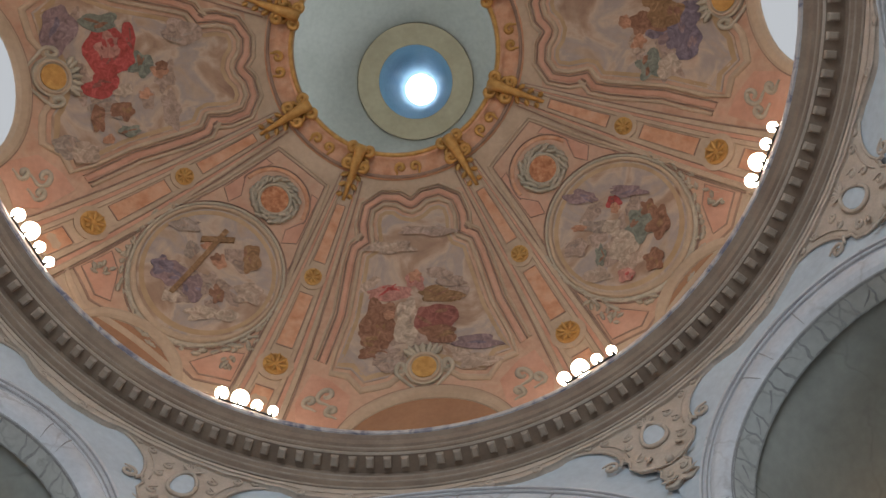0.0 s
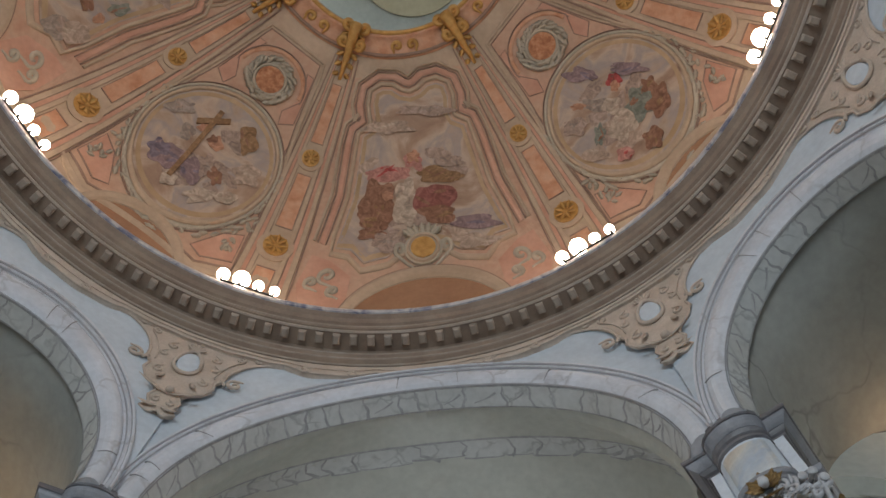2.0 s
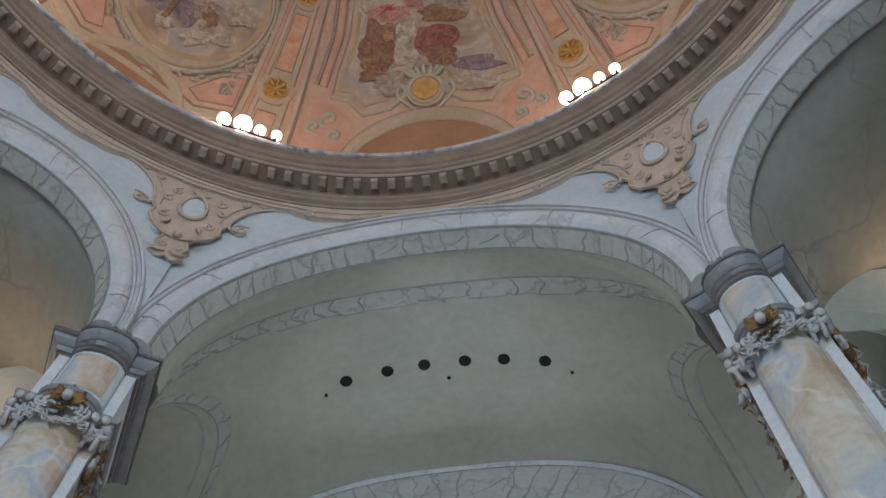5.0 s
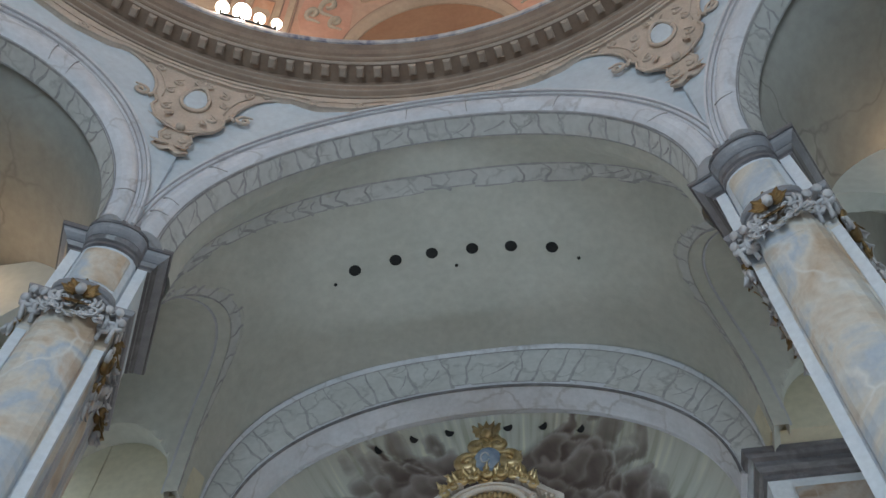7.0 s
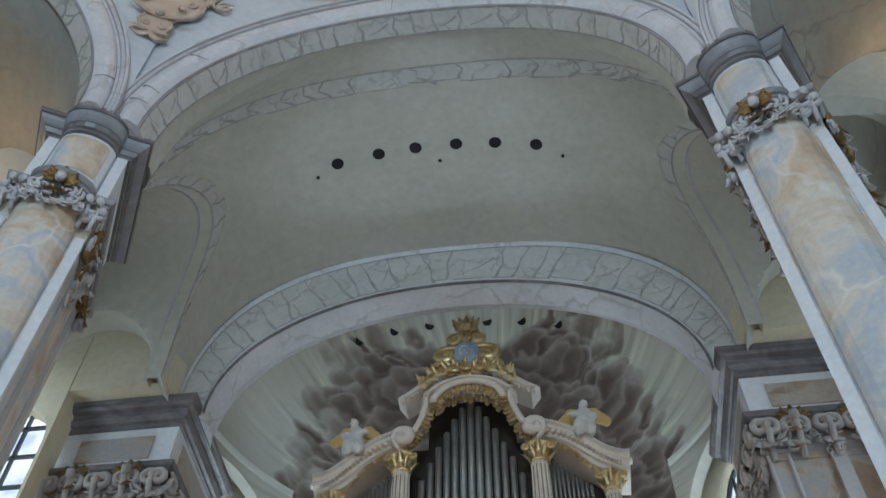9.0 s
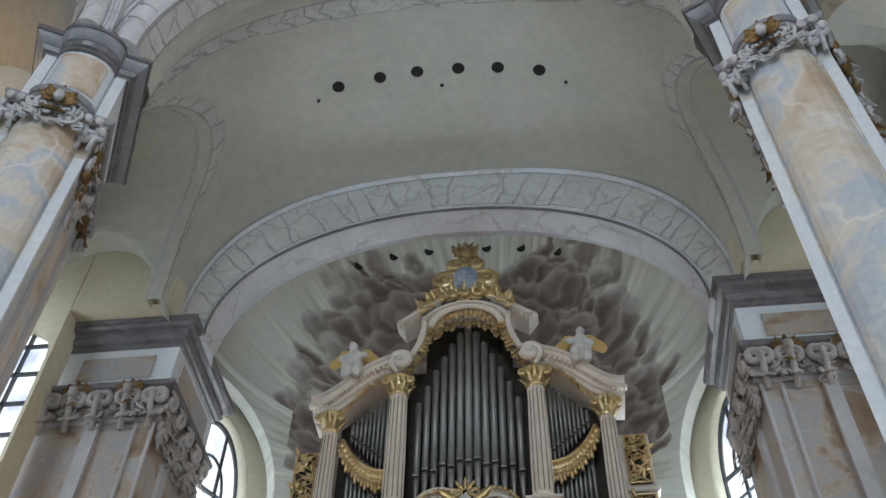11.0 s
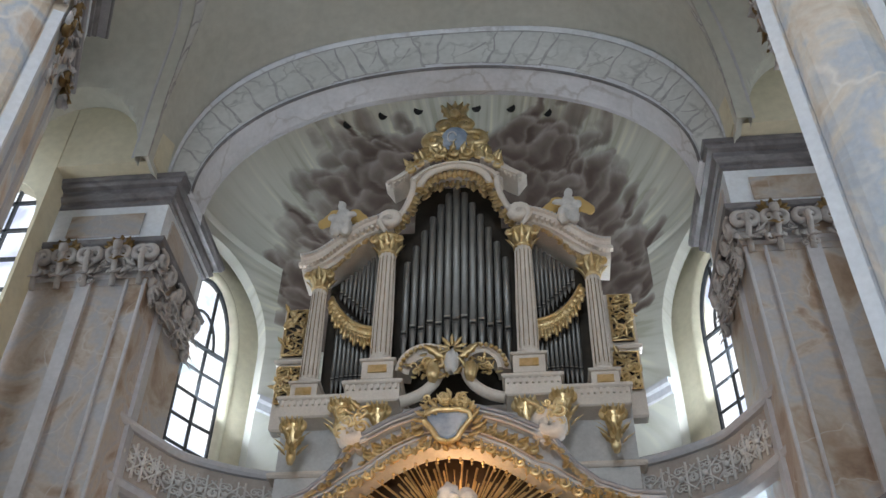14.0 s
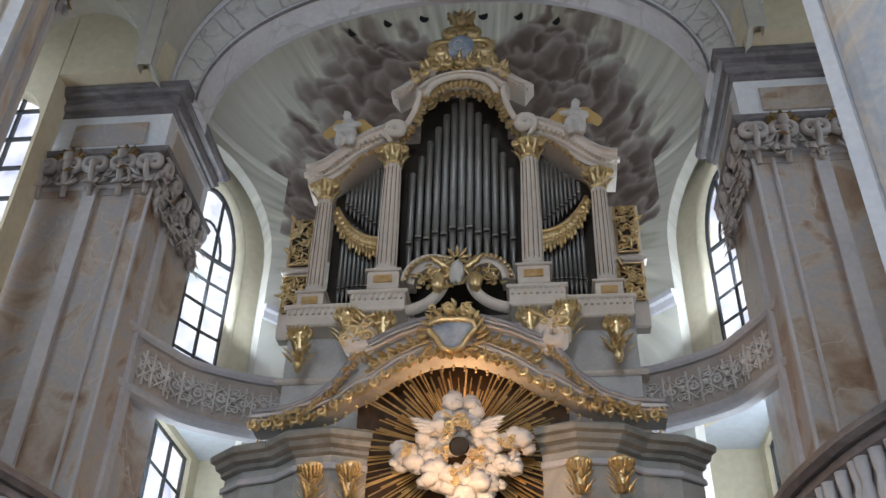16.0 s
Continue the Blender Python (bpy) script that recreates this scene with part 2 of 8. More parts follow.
M["pipe"] = material("tin_pipe", [(0.3, (0.25, 0.25, 0.25)), (0.7, (0.34, 0.34, 0.33))], 2.0, 0.45, metal=0.7, bump=0.02, fine=20, jitter=0.15)
M["pipe_bright"] = material("bright_tin", [(0.3, (0.62, 0.62, 0.60)), (0.7, (0.74, 0.73, 0.70))], 2.0, 0.3, metal=0.9, bump=0.02, fine=20)
# near-black stands for the shade within the organ case and its wings
M["organ_shade"] = material("organ_inside_shade", [(0.3, (0.03, 0.025, 0.02)), (0.7, (0.06, 0.05, 0.04))], 2.0, 0.8)
M["organ_white"] = material("organ_ivory_paint", [(0.3, (0.70, 0.62, 0.55)), (0.7, (0.83, 0.76, 0.69))], 2.0, 0.45, bump=0.08, fine=22)
M["organ_grey"] = material("organ_grey_paint", [(0.3, (0.54, 0.54, 0.54)), (0.7, (0.67, 0.67, 0.67))], 2.0, 0.5, bump=0.06, fine=16)
M["shield_blue"] = material("shield_blue_paint", [(0.35, (0.22, 0.28, 0.38)), (0.65, (0.46, 0.52, 0.60))], 3.0, 0.5, bump=0.05, fine=16)
M["altar_stone"] = material("grey_altar_stone", [(0.3, (0.17, 0.17, 0.16)), (0.5, (0.25, 0.25, 0.235)), (0.7, (0.36, 0.355, 0.34))], 1.8, 0.4, bump=0.05, distortion=1.0)
M["altar_grey"] = material("pale_grey_altar_stone", [(0.3, (0.33, 0.335, 0.32)), (0.7, (0.48, 0.48, 0.46))], 1.6, 0.45, bump=0.05, distortion=1.2)
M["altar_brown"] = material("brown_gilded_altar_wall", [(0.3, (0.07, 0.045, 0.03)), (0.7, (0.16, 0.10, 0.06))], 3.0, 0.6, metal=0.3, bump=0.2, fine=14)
M["floor"] = material("stone_floor", [(0.3, (0.28, 0.26, 0.24)), (0.7, (0.38, 0.36, 0.33))], 1.0, 0.5, bump=0.05)



def apse_fresco(cy, z0, rx, rz):
    """Painted half dome: grey-brown clouds round the middle, pale rays beyond them."""
    m = bpy.data.materials.new("apse_fresco")
    m.use_nodes = True
    nt = m.node_tree
    b = nt.nodes["Principled BSDF"]
    sep = nt.nodes.new("ShaderNodeSeparateXYZ")
    nt.links.new(nt.nodes.new("ShaderNodeNewGeometry").outputs["Position"], sep.inputs[0])

    def op(kind, a, c=0.0):
        n = nt.nodes.new("ShaderNodeMath")
        n.operation = kind
        for sock, v in zip(n.inputs, (a, c)):
            if isinstance(v, (int, float)):
                sock.default_value = v
            else:
                nt.links.new(v, sock)
        return n.outputs[0]

    x, y, z = (sep.outputs[i] for i in range(3))
    yy = op("SUBTRACT", y, cy)
    flat = op("DIVIDE", op("SQRT", op("ADD", op("MULTIPLY", x, x), op("MULTIPLY", yy, yy))), rx)
    lat = op("ARCTAN2", op("DIVIDE", op("SUBTRACT", z, z0), rz), flat)
    d = op("DIVIDE", op("SUBTRACT", x, 0.1), 4.75)
    e = op("DIVIDE", op("SUBTRACT", op("MULTIPLY", lat, 5.0), 0.0), 6.0)
    rad = op("SQRT", op("ADD", op("MULTIPLY", d, d), op("MULTIPLY", e, e)))
    ang = op("ARCTAN2", e, d)
    plaster = ramp(nt, noise_fac(nt, 0.5, 5), [(0.3, (0.50, 0.50, 0.45)), (0.7, (0.60, 0.59, 0.54))])
    cmb = nt.nodes.new("ShaderNodeCombineXYZ")
    nt.links.new(op("MULTIPLY", ang, 15.0), cmb.inputs[0])
    nt.links.new(op("MULTIPLY", rad, 1.6), cmb.inputs[1])
    streak = nt.nodes.new("ShaderNodeTexNoise")
    streak.inputs["Scale"].default_value, streak.inputs["Detail"].default_value = 1.7, 2.0
    nt.links.new(cmb.outputs[0], streak.inputs["Vector"])
    rays = ramp(nt, streak.outputs["Fac"], [(0.36, (0.44, 0.43, 0.34)), (0.45, (0.55, 0.54, 0.47)), (0.56, (0.59, 0.58, 0.51)), (0.66, (0.72, 0.70, 0.57))])
    far = ramp(nt, op("MULTIPLY", rad, 0.6), [(0.60, (1, 1, 1)), (0.76, (0, 0, 0))])
    col = mix(nt, "MIX", far, plaster, rays)
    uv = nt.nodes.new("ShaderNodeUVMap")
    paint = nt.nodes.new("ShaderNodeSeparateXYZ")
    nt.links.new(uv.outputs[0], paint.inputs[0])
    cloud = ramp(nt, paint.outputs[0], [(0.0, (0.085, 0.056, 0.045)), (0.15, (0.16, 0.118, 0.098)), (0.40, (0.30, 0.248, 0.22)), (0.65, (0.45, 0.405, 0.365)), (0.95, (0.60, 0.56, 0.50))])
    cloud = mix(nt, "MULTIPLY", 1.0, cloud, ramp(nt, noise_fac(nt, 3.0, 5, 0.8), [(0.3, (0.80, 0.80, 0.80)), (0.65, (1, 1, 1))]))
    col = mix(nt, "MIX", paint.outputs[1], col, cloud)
    nt.links.new(col, b.inputs["Base Color"])
    b.inputs["Roughness"].default_value = 0.9
    return m


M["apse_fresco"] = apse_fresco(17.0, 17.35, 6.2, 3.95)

# ---- mesh helpers ----


def link(name, verts, faces, mat, parent=None, smooth=False, label=""):
    me = bpy.data.meshes.new(name)
    me.from_pydata([tuple(v) for v in verts], [], faces)
    me.validate()
    if smooth:
        me.polygons.foreach_set("use_smooth", [True] * len(me.polygons))
    me.materials.append(mat)
    ob = new(name, me)
    if parent:
        ob.parent = parent
    if label:
        ob["label"] = label
    return ob


class Soup:
    """Collects vertices and faces of one mesh."""

    def __init__(self):
        self.v, self.f, self.marks = [], [], []

    def add(self, verts, faces):
        o = len(self.v)
        self.marks.append((o, len(self.f)))
        self.v += [Vector(p) for p in verts]
        self.f += [tuple(i + o for i in q) for q in faces]
        return self

    def loft(self, loops, closed=True, caps=False, ring=False):
        n, m = len(loops), len(loops[0])
        verts = [p for lp in loops for p in lp]
        faces = []
        for i in range(n if ring else n - 1):
            for j in range(m if closed else m - 1):
                a, b, k = i * m, ((i + 1) % n) * m, (j + 1) % m
                faces.append((a + j, a + k, b + k, b + j))
        if caps:
            faces.append(tuple(range(m))[::-1])
            faces.append(tuple((n - 1) * m + j for j in range(m)))
        return self.add(verts, faces)

    def box(self, c, size, m=None, bevel=0.0):
        x, y, z = (s / 2 for s in size)
        e = min(bevel, x * 0.9, y * 0.9)
        loops = []
        zs = [(-z, e), (-z + e, 0), (z - e, 0), (z, e)] if e else [(-z, 0), (z, 0)]
        for zz, d in zs:
            loops.append([(-x + d, -y + d, zz), (x - d, -y + d, zz), (x - d, y - d, zz), (-x + d, y - d, zz)])
        m = m or Matrix.Identity(4)
        loops = [[m @ (Vector(p) + Vector(c)) for p in lp] for lp in loops]
        return self.loft(loops, True, True)

    def tube(self, path, radius, n=6, caps=True):
        path = [Vector(p) for p in path]
        loops = []
        up = Vector((0.13, 0.21, 0.97))
        for i, p in enumerate(path):
            d = (path[min(i + 1, len(path) - 1)] - path[max(i - 1, 0)]).normalized()
            s = d.cross(up)
            s = s.normalized() if s.length > 1e-4 else Vector((1, 0, 0))
            u = s.cross(d)
            r = radius(i / (len(path) - 1)) if callable(radius) else radius
            loops.append([p + s * r * math.cos(2 * math.pi * k / n) + u * r * math.sin(2 * math.pi * k / n) for k in range(n)])
        return self.loft(loops, True, caps)

    def lathe(self, profile, n=16, m=None):
        m = m or Matrix.Identity(4)
        return self.loft([[m @ Vector((r * math.cos(2 * math.pi * k / n), r * math.sin(2 * math.pi * k / n), z)) for k in range(n)] for r, z in profile], True, True)

    def ball(self, c, r, n=8, sq=(1, 1, 1), lump=0.0, seed=0):
        c = Vector(c)
        loops = []
        for i in range(1, n):
            th = math.pi * i / n
            lp = []
            for k in range(n):
                ph = 2 * math.pi * k / n
                d = Vector((math.sin(th) * math.cos(ph), math.sin(th) * math.sin(ph), math.cos(th)))
                rr = r * (1 + lump * noise.noise(d * 2.3 + Vector((seed * 7.1, seed, 0))))
                lp.append(c + Vector((d.x * sq[0], d.y * sq[1], d.z * sq[2])) * rr)
            loops.append(lp)
        return self.loft(loops, True, True)

    def ob(self, name, mat, parent=None, smooth=False, label=""):
        return link(name, self.v, self.f, mat, parent, smooth, label)

    def pieces(self, name, mat, parent, smooth=True, label="", nest=True):
        """Each loft as a mesh of its own; the rest under the first when nest is set."""
        first = None
        ends = self.marks[1:] + [(len(self.v), len(self.f))]
        for (v0, f0), (v1, f1) in zip(self.marks, ends):
            ob = link(name if first is None or not nest else "leaf", self.v[v0:v1], [tuple(i - v0 for i in q) for q in self.f[f0:f1]], mat, first if first and nest else parent, smooth, label if first is None else "")
            first = first or ob
        return first

    def weld(self):
        """Join vertices that lie on one another."""
        seen, remap, out = {}, [], []
        for p in self.v:
            k = tuple(round(c, 4) for c in p)
            if k not in seen:
                seen[k] = len(out)
                out.append(p)
            remap.append(seen[k])
        self.v, self.f = out, [q for q in (tuple(dict.fromkeys(remap[i] for i in f)) for f in self.f) if len(q) > 2]
        return self


def thicken(ob, t):
    m = ob.modifiers.new("thickness", "SOLIDIFY")
    m.thickness, m.offset = t, -1.0
    return ob


def empty(name, m=None):
    ob = new(name)
    ob.empty_display_size = 0.2
    if m is not None:
        ob.matrix_basis = m
    return ob


def structure(ob, label="", category=""):
    return tagged(ob, label, category, kind="structure")


def turn(az, p):
    """Local (tangent x, outward y, z) at azimuth az to the world."""
    a = radians(az)
    return Vector((p[0] * math.cos(a) + p[1] * math.sin(a), -p[0] * math.sin(a) + p[1] * math.cos(a), p[2]))


def scroll(soup, p, u, v, size, turns=1.4, r=0.03, flip=1, tail=0.8):
    """A spiral curl in the plane of u, v with a short tail."""
    p, u, v = Vector(p), Vector(u), Vector(v)
    path = []
    for i in range(22):
        s = i / 21
        a = turns * 2 * math.pi * s
        rad = size * (0.16 + 0.84 * s) * 0.5
        path.append(p + u * (flip * rad * math.cos(a)) + v * (rad * math.sin(a)))
    end = path[-1]
    d = (path[-1] - path[-2]).normalized()
    for i in range(1, 6):
        path.append(end + d * (tail * size * i / 5) + u * (flip * 0.12 * size * (i / 5) ** 2))
    return soup.tube(path, lambda s: r * (0.7 + 0.9 * math.sin(math.pi * min(1, s * 1.1))), 6)


def leaf(soup, p, d, n, length, width, curl=0.35):
    """A thick pointed leaf, curling away along n."""
    p, d, n = Vector(p), Vector(d).normalized(), Vector(n).normalized()
    s = d.cross(n).normalized()
    loops = []
    for i in range(7):
        t = i / 6
        w = width * 0.5 * math.sin(math.pi * (0.12 + 0.86 * t)) ** 0.8 * (1 + 0.22 * math.cos(t * 19))
        c = p + d * (length * t) + n * (curl * length * t * t)
        loops.append([c - s * w, c + n * 0.25 * w, c + s * w, c - n * 0.10 * w])
    return soup.loft(loops, True, True)


def foliage(soup, p, u, v, n, w, h, count, rng, size=0.2):
    """Curls and leaves scattered over a patch w by h in the plane u, v, standing proud along n."""
    p, u, v, n = Vector(p), Vector(u), Vector(v), Vector(n)
    for _ in range(count):
        a, b = rng.uniform(-0.5, 0.5), rng.uniform(-0.5, 0.5)
        q = p + u * (a * w) + v * (b * h) + n * rng.uniform(0.0, 0.04)
        s = size * rng.uniform(0.6, 1.2)
        if rng.random() < 0.5:
            ang = rng.uniform(0, 6.28)
            scroll(soup, q, u * math.cos(ang) + v * math.sin(ang), v * math.cos(ang) - u * math.sin(ang), s, rng.uniform(0.9, 1.5), s * 0.11, rng.choice((-1, 1)), 0.5)
        else:
            ang = rng.uniform(0, 6.28)
            leaf(soup, q, u * math.cos(ang) + v * math.sin(ang), n, s, s * 0.5, 0.4)
    return soup



def cell_band(surface, cells, parent, seed, ragged=0.3, name="painted_band", label="painted pale marble cells with thin grey joints"):
    """A row of pale painted marble cells on surface(t, s, off); s = 0 is the straight edge, s = 1 the ragged one."""
    rng = random.Random(seed)
    cuts, t = [0.0], 0.0
    while t < 1:
        t += rng.uniform(0.55, 1.5) / cells
        cuts.append(min(t, 1.0))
    base, veins = Soup(), Soup()

    def ribbon(pts, w0, w1, off=0.010):
        rows = []
        for i, (a, b) in enumerate(pts):
            a0, b0 = pts[max(i - 1, 0)]
            a1, b1 = pts[min(i + 1, len(pts) - 1)]
            c = surface(a, b, off)
            d = (surface(a1, b1, off) - surface(a0, b0, off)).normalized()
            nrm = (surface(a, b, off + 0.1) - c).normalized()
            w = (w0 + (w1 - w0) * i / (len(pts) - 1)) * rng.uniform(0.7, 1.3)
            side = d.cross(nrm).normalized() * w
            rows.append([c - side, c + side])
        veins.loft(rows, False)

    edge = []
    for a, b in zip(cuts, cuts[1:]):
        deep, n = 1 - ragged * rng.random(), 8
        rows = []
        for i in range(n + 1):
            u = i / n
            e = deep * (1 - 0.16 * ragged * abs(2 * u - 1) ** 5 - 0.04 * rng.random() * ragged)
            tt = a + (b - a) * u
            rows.append([surface(tt, e * j / 4, 0.005) for j in range(5)])
            edge.append((tt, e))
        base.loft(rows, False)
        lean = rng.uniform(-0.28, 0.28) * (b - a)
        ribbon([(min(1, max(0, b + lean * j / 5 + 0.05 * (b - a) * math.sin(j * 1.7 + seed + a * 90))), j / 5 * deep) for j in range(6)], 0.014, 0.038)
        if rng.random() < 0.25:
            ribbon([(b - (b - a) * (0.15 + 0.6 * j / 4), deep * (0.35 + 0.12 * j + 0.05 * math.sin(j))) for j in range(5)], 0.024, 0.008)
    for k in range(0, len(edge) - 9, 9):
        ribbon(edge[k:k + 9], 0.020, 0.012)
    ribbon([(k / 120, 0.0) for k in range(121)], 0.022, 0.022, 0.014)
    base.ob(name, M["vault_band"], parent, label=label)
    return veins.ob("marbling", M["stroke"], parent, label="soft grey marbling joints")

# ---- large structure ----
DA, DB, DZ = 10.2, 8.0, 22.5            # half axes and springing of the inner dome
RIBS = [s * a + 0 for a in (25.5, 64.5, 115.5, 154.5) for s in (-1, 1)]
IMPOST = 15.6


def dome_point(az, r, off=0.0):
    """A point of the dome's inner face; off stands proud of it, towards the room."""
    r = min(r, DA - 0.001)
    z = DB * math.sqrt(1 - (r / DA) ** 2)
    a = radians(az)
    n = Vector((r / DA ** 2, 0, z / DB ** 2)).normalized()
    rr, zz = r - n.x * off, DZ + z - n.z * off
    return Vector((rr * math.sin(a), rr * math.cos(a), zz))


def dome_uv(az, u, v, off=0.0):
    """u metres sideways of azimuth az at radius v."""
    return dome_point(az + math.degrees(math.atan2(u, v)), math.hypot(u, v), off)


floor = structure(Soup().box((0, 4, -0.1), (44, 50, 0.2)).ob("floor", M["floor"]), "pale worn stone slab church floor", "floor")

# inner dome: shell from the cornice up to the round eye
prof = [(DA * math.cos(t), DZ + DB * math.sin(t)) for t in np.linspace(0.0, math.acos(2.95 / DA), 40)]
loops = [[Vector((r * math.cos(2 * math.pi * k / 128), r * math.sin(2 * math.pi * k / 128), z)) for k in range(128)]
         for r, z in prof + [(r + 0.5 * (r / DA), z + 0.5) for r, z in prof[::-1]]]
dome = structure(Soup().loft(loops, True, False, True).ob("dome", M["dome_cream"], smooth=True), "painted inner dome in cream and rose with gilded details", "dome")

# main cornice ring
CORN = [(10.28, 21.74), (10.17, 21.76), (10.15, 21.84), (10.06, 21.88), (10.04, 21.98), (9.98, 22.05), (9.97, 22.24), (9.46, 22.26), (9.42, 22.38), (9.36, 22.40), (9.30, 22.50), (9.20, 22.55),
        (9.18, 22.78), (9.26, 22.86), (10.25, 22.90), (10.6, 22.7), (10.6, 21.7)]
cornice = structure(Soup().loft([[Vector((r * math.cos(2 * math.pi * k / 160), r * math.sin(2 * math.pi * k / 160), z)) for k in range(160)] for r, z in CORN], True, False, True)
                    .ob("cornice_ring", M["cornice"]), "round brown stone cornice with blocks under its edge", "cornice")
lip = [(9.16, 22.56), (9.13, 22.62), (9.15, 22.74), (9.19, 22.80), (9.24, 22.80), (9.24, 22.56)]
Soup().loft([[Vector((r * math.cos(2 * math.pi * k / 160), r * math.sin(2 * math.pi * k / 160), z)) for k in range(160)] for r, z in lip], True, False, True).ob("lip", M["cornice_lip"], cornice, label="blue-grey marbled lip of the cornice")
fillet = [(9.50, 22.235), (9.50, 22.258), (9.56, 22.258), (9.56, 22.235)]
Soup().loft([[Vector((r * math.cos(2 * math.pi * k / 160), r * math.sin(2 * math.pi * k / 160), z)) for k in range(160)] for r, z in fillet], True, False, True).ob("fillet", M["tan_stucco"], cornice)
mod = Soup().box((0, 9.70, 22.18), (0.17, 0.24, 0.16), bevel=0.03).ob("modillion", M["modillion"], cornice)
for r, z, w in ((9.44, 22.33, 0.022), (9.99, 22.06, 0.026), (10.055, 21.92, 0.030), (10.16, 21.78, 0.036)):
    Soup().loft([[Vector(((r + w * math.cos(q)) * math.cos(2 * math.pi * k / 160), (r + w * math.cos(q)) * math.sin(2 * math.pi * k / 160), z + w * math.sin(q))) for k in range(160)] for q in (0, 1.05, 2.1, 3.14, 4.19, 5.24)], True, False, True).ob("bead", M["modillion"], cornice, True)
NMOD = 156
for k in range(1, NMOD):
    m = mod.copy()
    scene.collection.objects.link(m)
    m.rotation_euler = (0, 0, 2 * math.pi * k / NMOD)


def arch_curve(a, zs, zc, y0, c, n=48, power=2.0):
    """Half-ellipse from the left springing to the right one, in the local frame; slightly bowed in plan."""
    out = []
    for i in range(n + 1):
        th = math.pi * i / n
        x = -a * math.copysign(abs(math.cos(th)) ** (2 / power), math.cos(th))
        out.append(Vector((x, y0 + c * x * x, zs + (zc - zs) * math.sin(th) ** (2 / power))))
    return out


MAIN = dict(ext=(5.0, IMPOST, 21.12, 10.15, -0.02), int=(4.45, IMPOST, 20.26, 10.2, -0.02))
DIAG = dict(ext=(3.34, IMPOST, 20.4, 10.3, -0.01), int=(2.8, IMPOST, 19.3, 10.35, -0.01))
STEP = [(0.0, -0.05), (0.01, 0.11), (0.07, 0.15), (0.13, 0.15), (0.14, 0.10), (0.24, 0.12), (0.26, 0.06), (0.33, 0.05), (0.38, 0.09), (0.48, 0.13), (0.60, 0.15), (0.74, 0.14), (0.86, 0.10), (0.95, 0.04), (1.0, 0.0), (1.03, -0.45), (0.4, -0.5)]


def archivolt(az, spec, name, label):
    e, i = arch_curve(*spec["ext"]), arch_curve(*spec["int"])
    loops = []
    for p, q in zip(e, i):
        loops.append([turn(az, p.lerp(q, s) + Vector((0, -d, 0))) for s, d in STEP])
    arch = structure(Soup().loft(loops, True, True).ob(name, M["vein_stone"]), label, "arch")
    # grey tubes along the step edges and creases, painted cells on the soffit
    for s, d, w in ((0.0, 0.05, 0.030), (0.135, 0.12, 0.022), (0.25, 0.08, 0.022), (0.345, 0.055, 0.018), (0.985, 0.02, 0.020)):
        Soup().loft([[turn(az, p.lerp(q, s) + Vector((0, -d - w * math.sin(a), w * math.cos(a)))) for a in (0, 1.57, 3.14, 4.71)] for p, q in zip(e, i)], True).ob("step_line", M["arch_line"], arch)
    n = len(e) - 1

    def soffit(t, s, off):
        f = min(n - 1e-4, max(0.0, t * n))
        a = int(f)
        p, q = e[a].lerp(e[a + 1], f - a), i[a].lerp(i[a + 1], f - a)
        return turn(az, p.lerp(q, 1.0 + 0.03 * s + off / max(0.3, (q - p).length)) + Vector((0, 0.45 * s, 0)))

    cell_band(soffit, 26 if spec is MAIN else 20, arch, int(az) + 7, 0.0)
    rng = random.Random(int(az) + 9)
    for _ in range(7):
        t0, bend = rng.uniform(0.04, 0.96), rng.uniform(-0.0025, 0.0025)
        path = []
        for j in range(7):
            s = 0.37 + 0.58 * j / 6
            d = 0.09 + 0.065 * math.sin(math.pi * min(1, (s - 0.30) / 0.66))
            f = min(n - 1e-4, max(0.0, (t0 + bend * j * j / 6) * n))
            a = int(f)
            path.append(turn(az, e[a].lerp(e[a + 1], f - a).lerp(i[a].lerp(i[a + 1], f - a), s) + Vector((0, -d, 0))))
        Soup().tube(path, lambda u: 0.016 - 0.010 * u, 5).ob("vein", M["stroke"], arch, True)
    return arch


for k in range(8):
    az = 45 * k
    spec = MAIN if k % 2 == 0 else DIAG
    archivolt(az, spec, "arch_%d" % (k + 1), "white grey-veined stone arch between two piers")
    # pendentive between arch and cornice
    e = arch_curve(*spec["ext"])
    loops = []
    for p in e:
        w = turn(az, p)
        a = math.atan2(w.x, w.y)
        top = Vector((10.3 * math.sin(a), 10.3 * math.cos(a), 21.7))
        row = []
        for j in range(7):
            s = j / 6
            q = w.lerp(top, s)
            bulge = 0.10 * math.sin(math.pi * s) * (top.z - w.z) * 0.25
            row.append(q + Vector((math.sin(a), math.cos(a), 0)) * bulge)
        loops.append(row + [x + Vector((math.sin(a), math.cos(a), 0)) * 0.35 for x in row[::-1]])
    structure(Soup().loft(loops, True, True).ob("wall_pendentive_%d" % (k + 1), M["pale_plaster"], smooth=False), "smooth pale blue-grey plaster field below the dome cornice", "wall")


def pier_plan(w, d, bulge, off=0.0, n=10, strip=0.17):
    """Plan of a pier: front at y = 0 facing the room, with a rounded middle between two flat strips; off widens it."""
    h = w / 2
    pts = [(-h - off, d + off), (-h - off, -off), (-h + strip - off * 0.2, -off)]
    hw = h - strip + off * 0.2
    for i in range(n + 1):
        t = math.pi * i / n
        pts.append((-hw * math.cos(t) * 0.985, -off - bulge * math.sin(t) ** 0.9))
    pts += [(h - strip + off * 0.2, -off), (h + off, -off), (h + off, d + off)]
    return pts


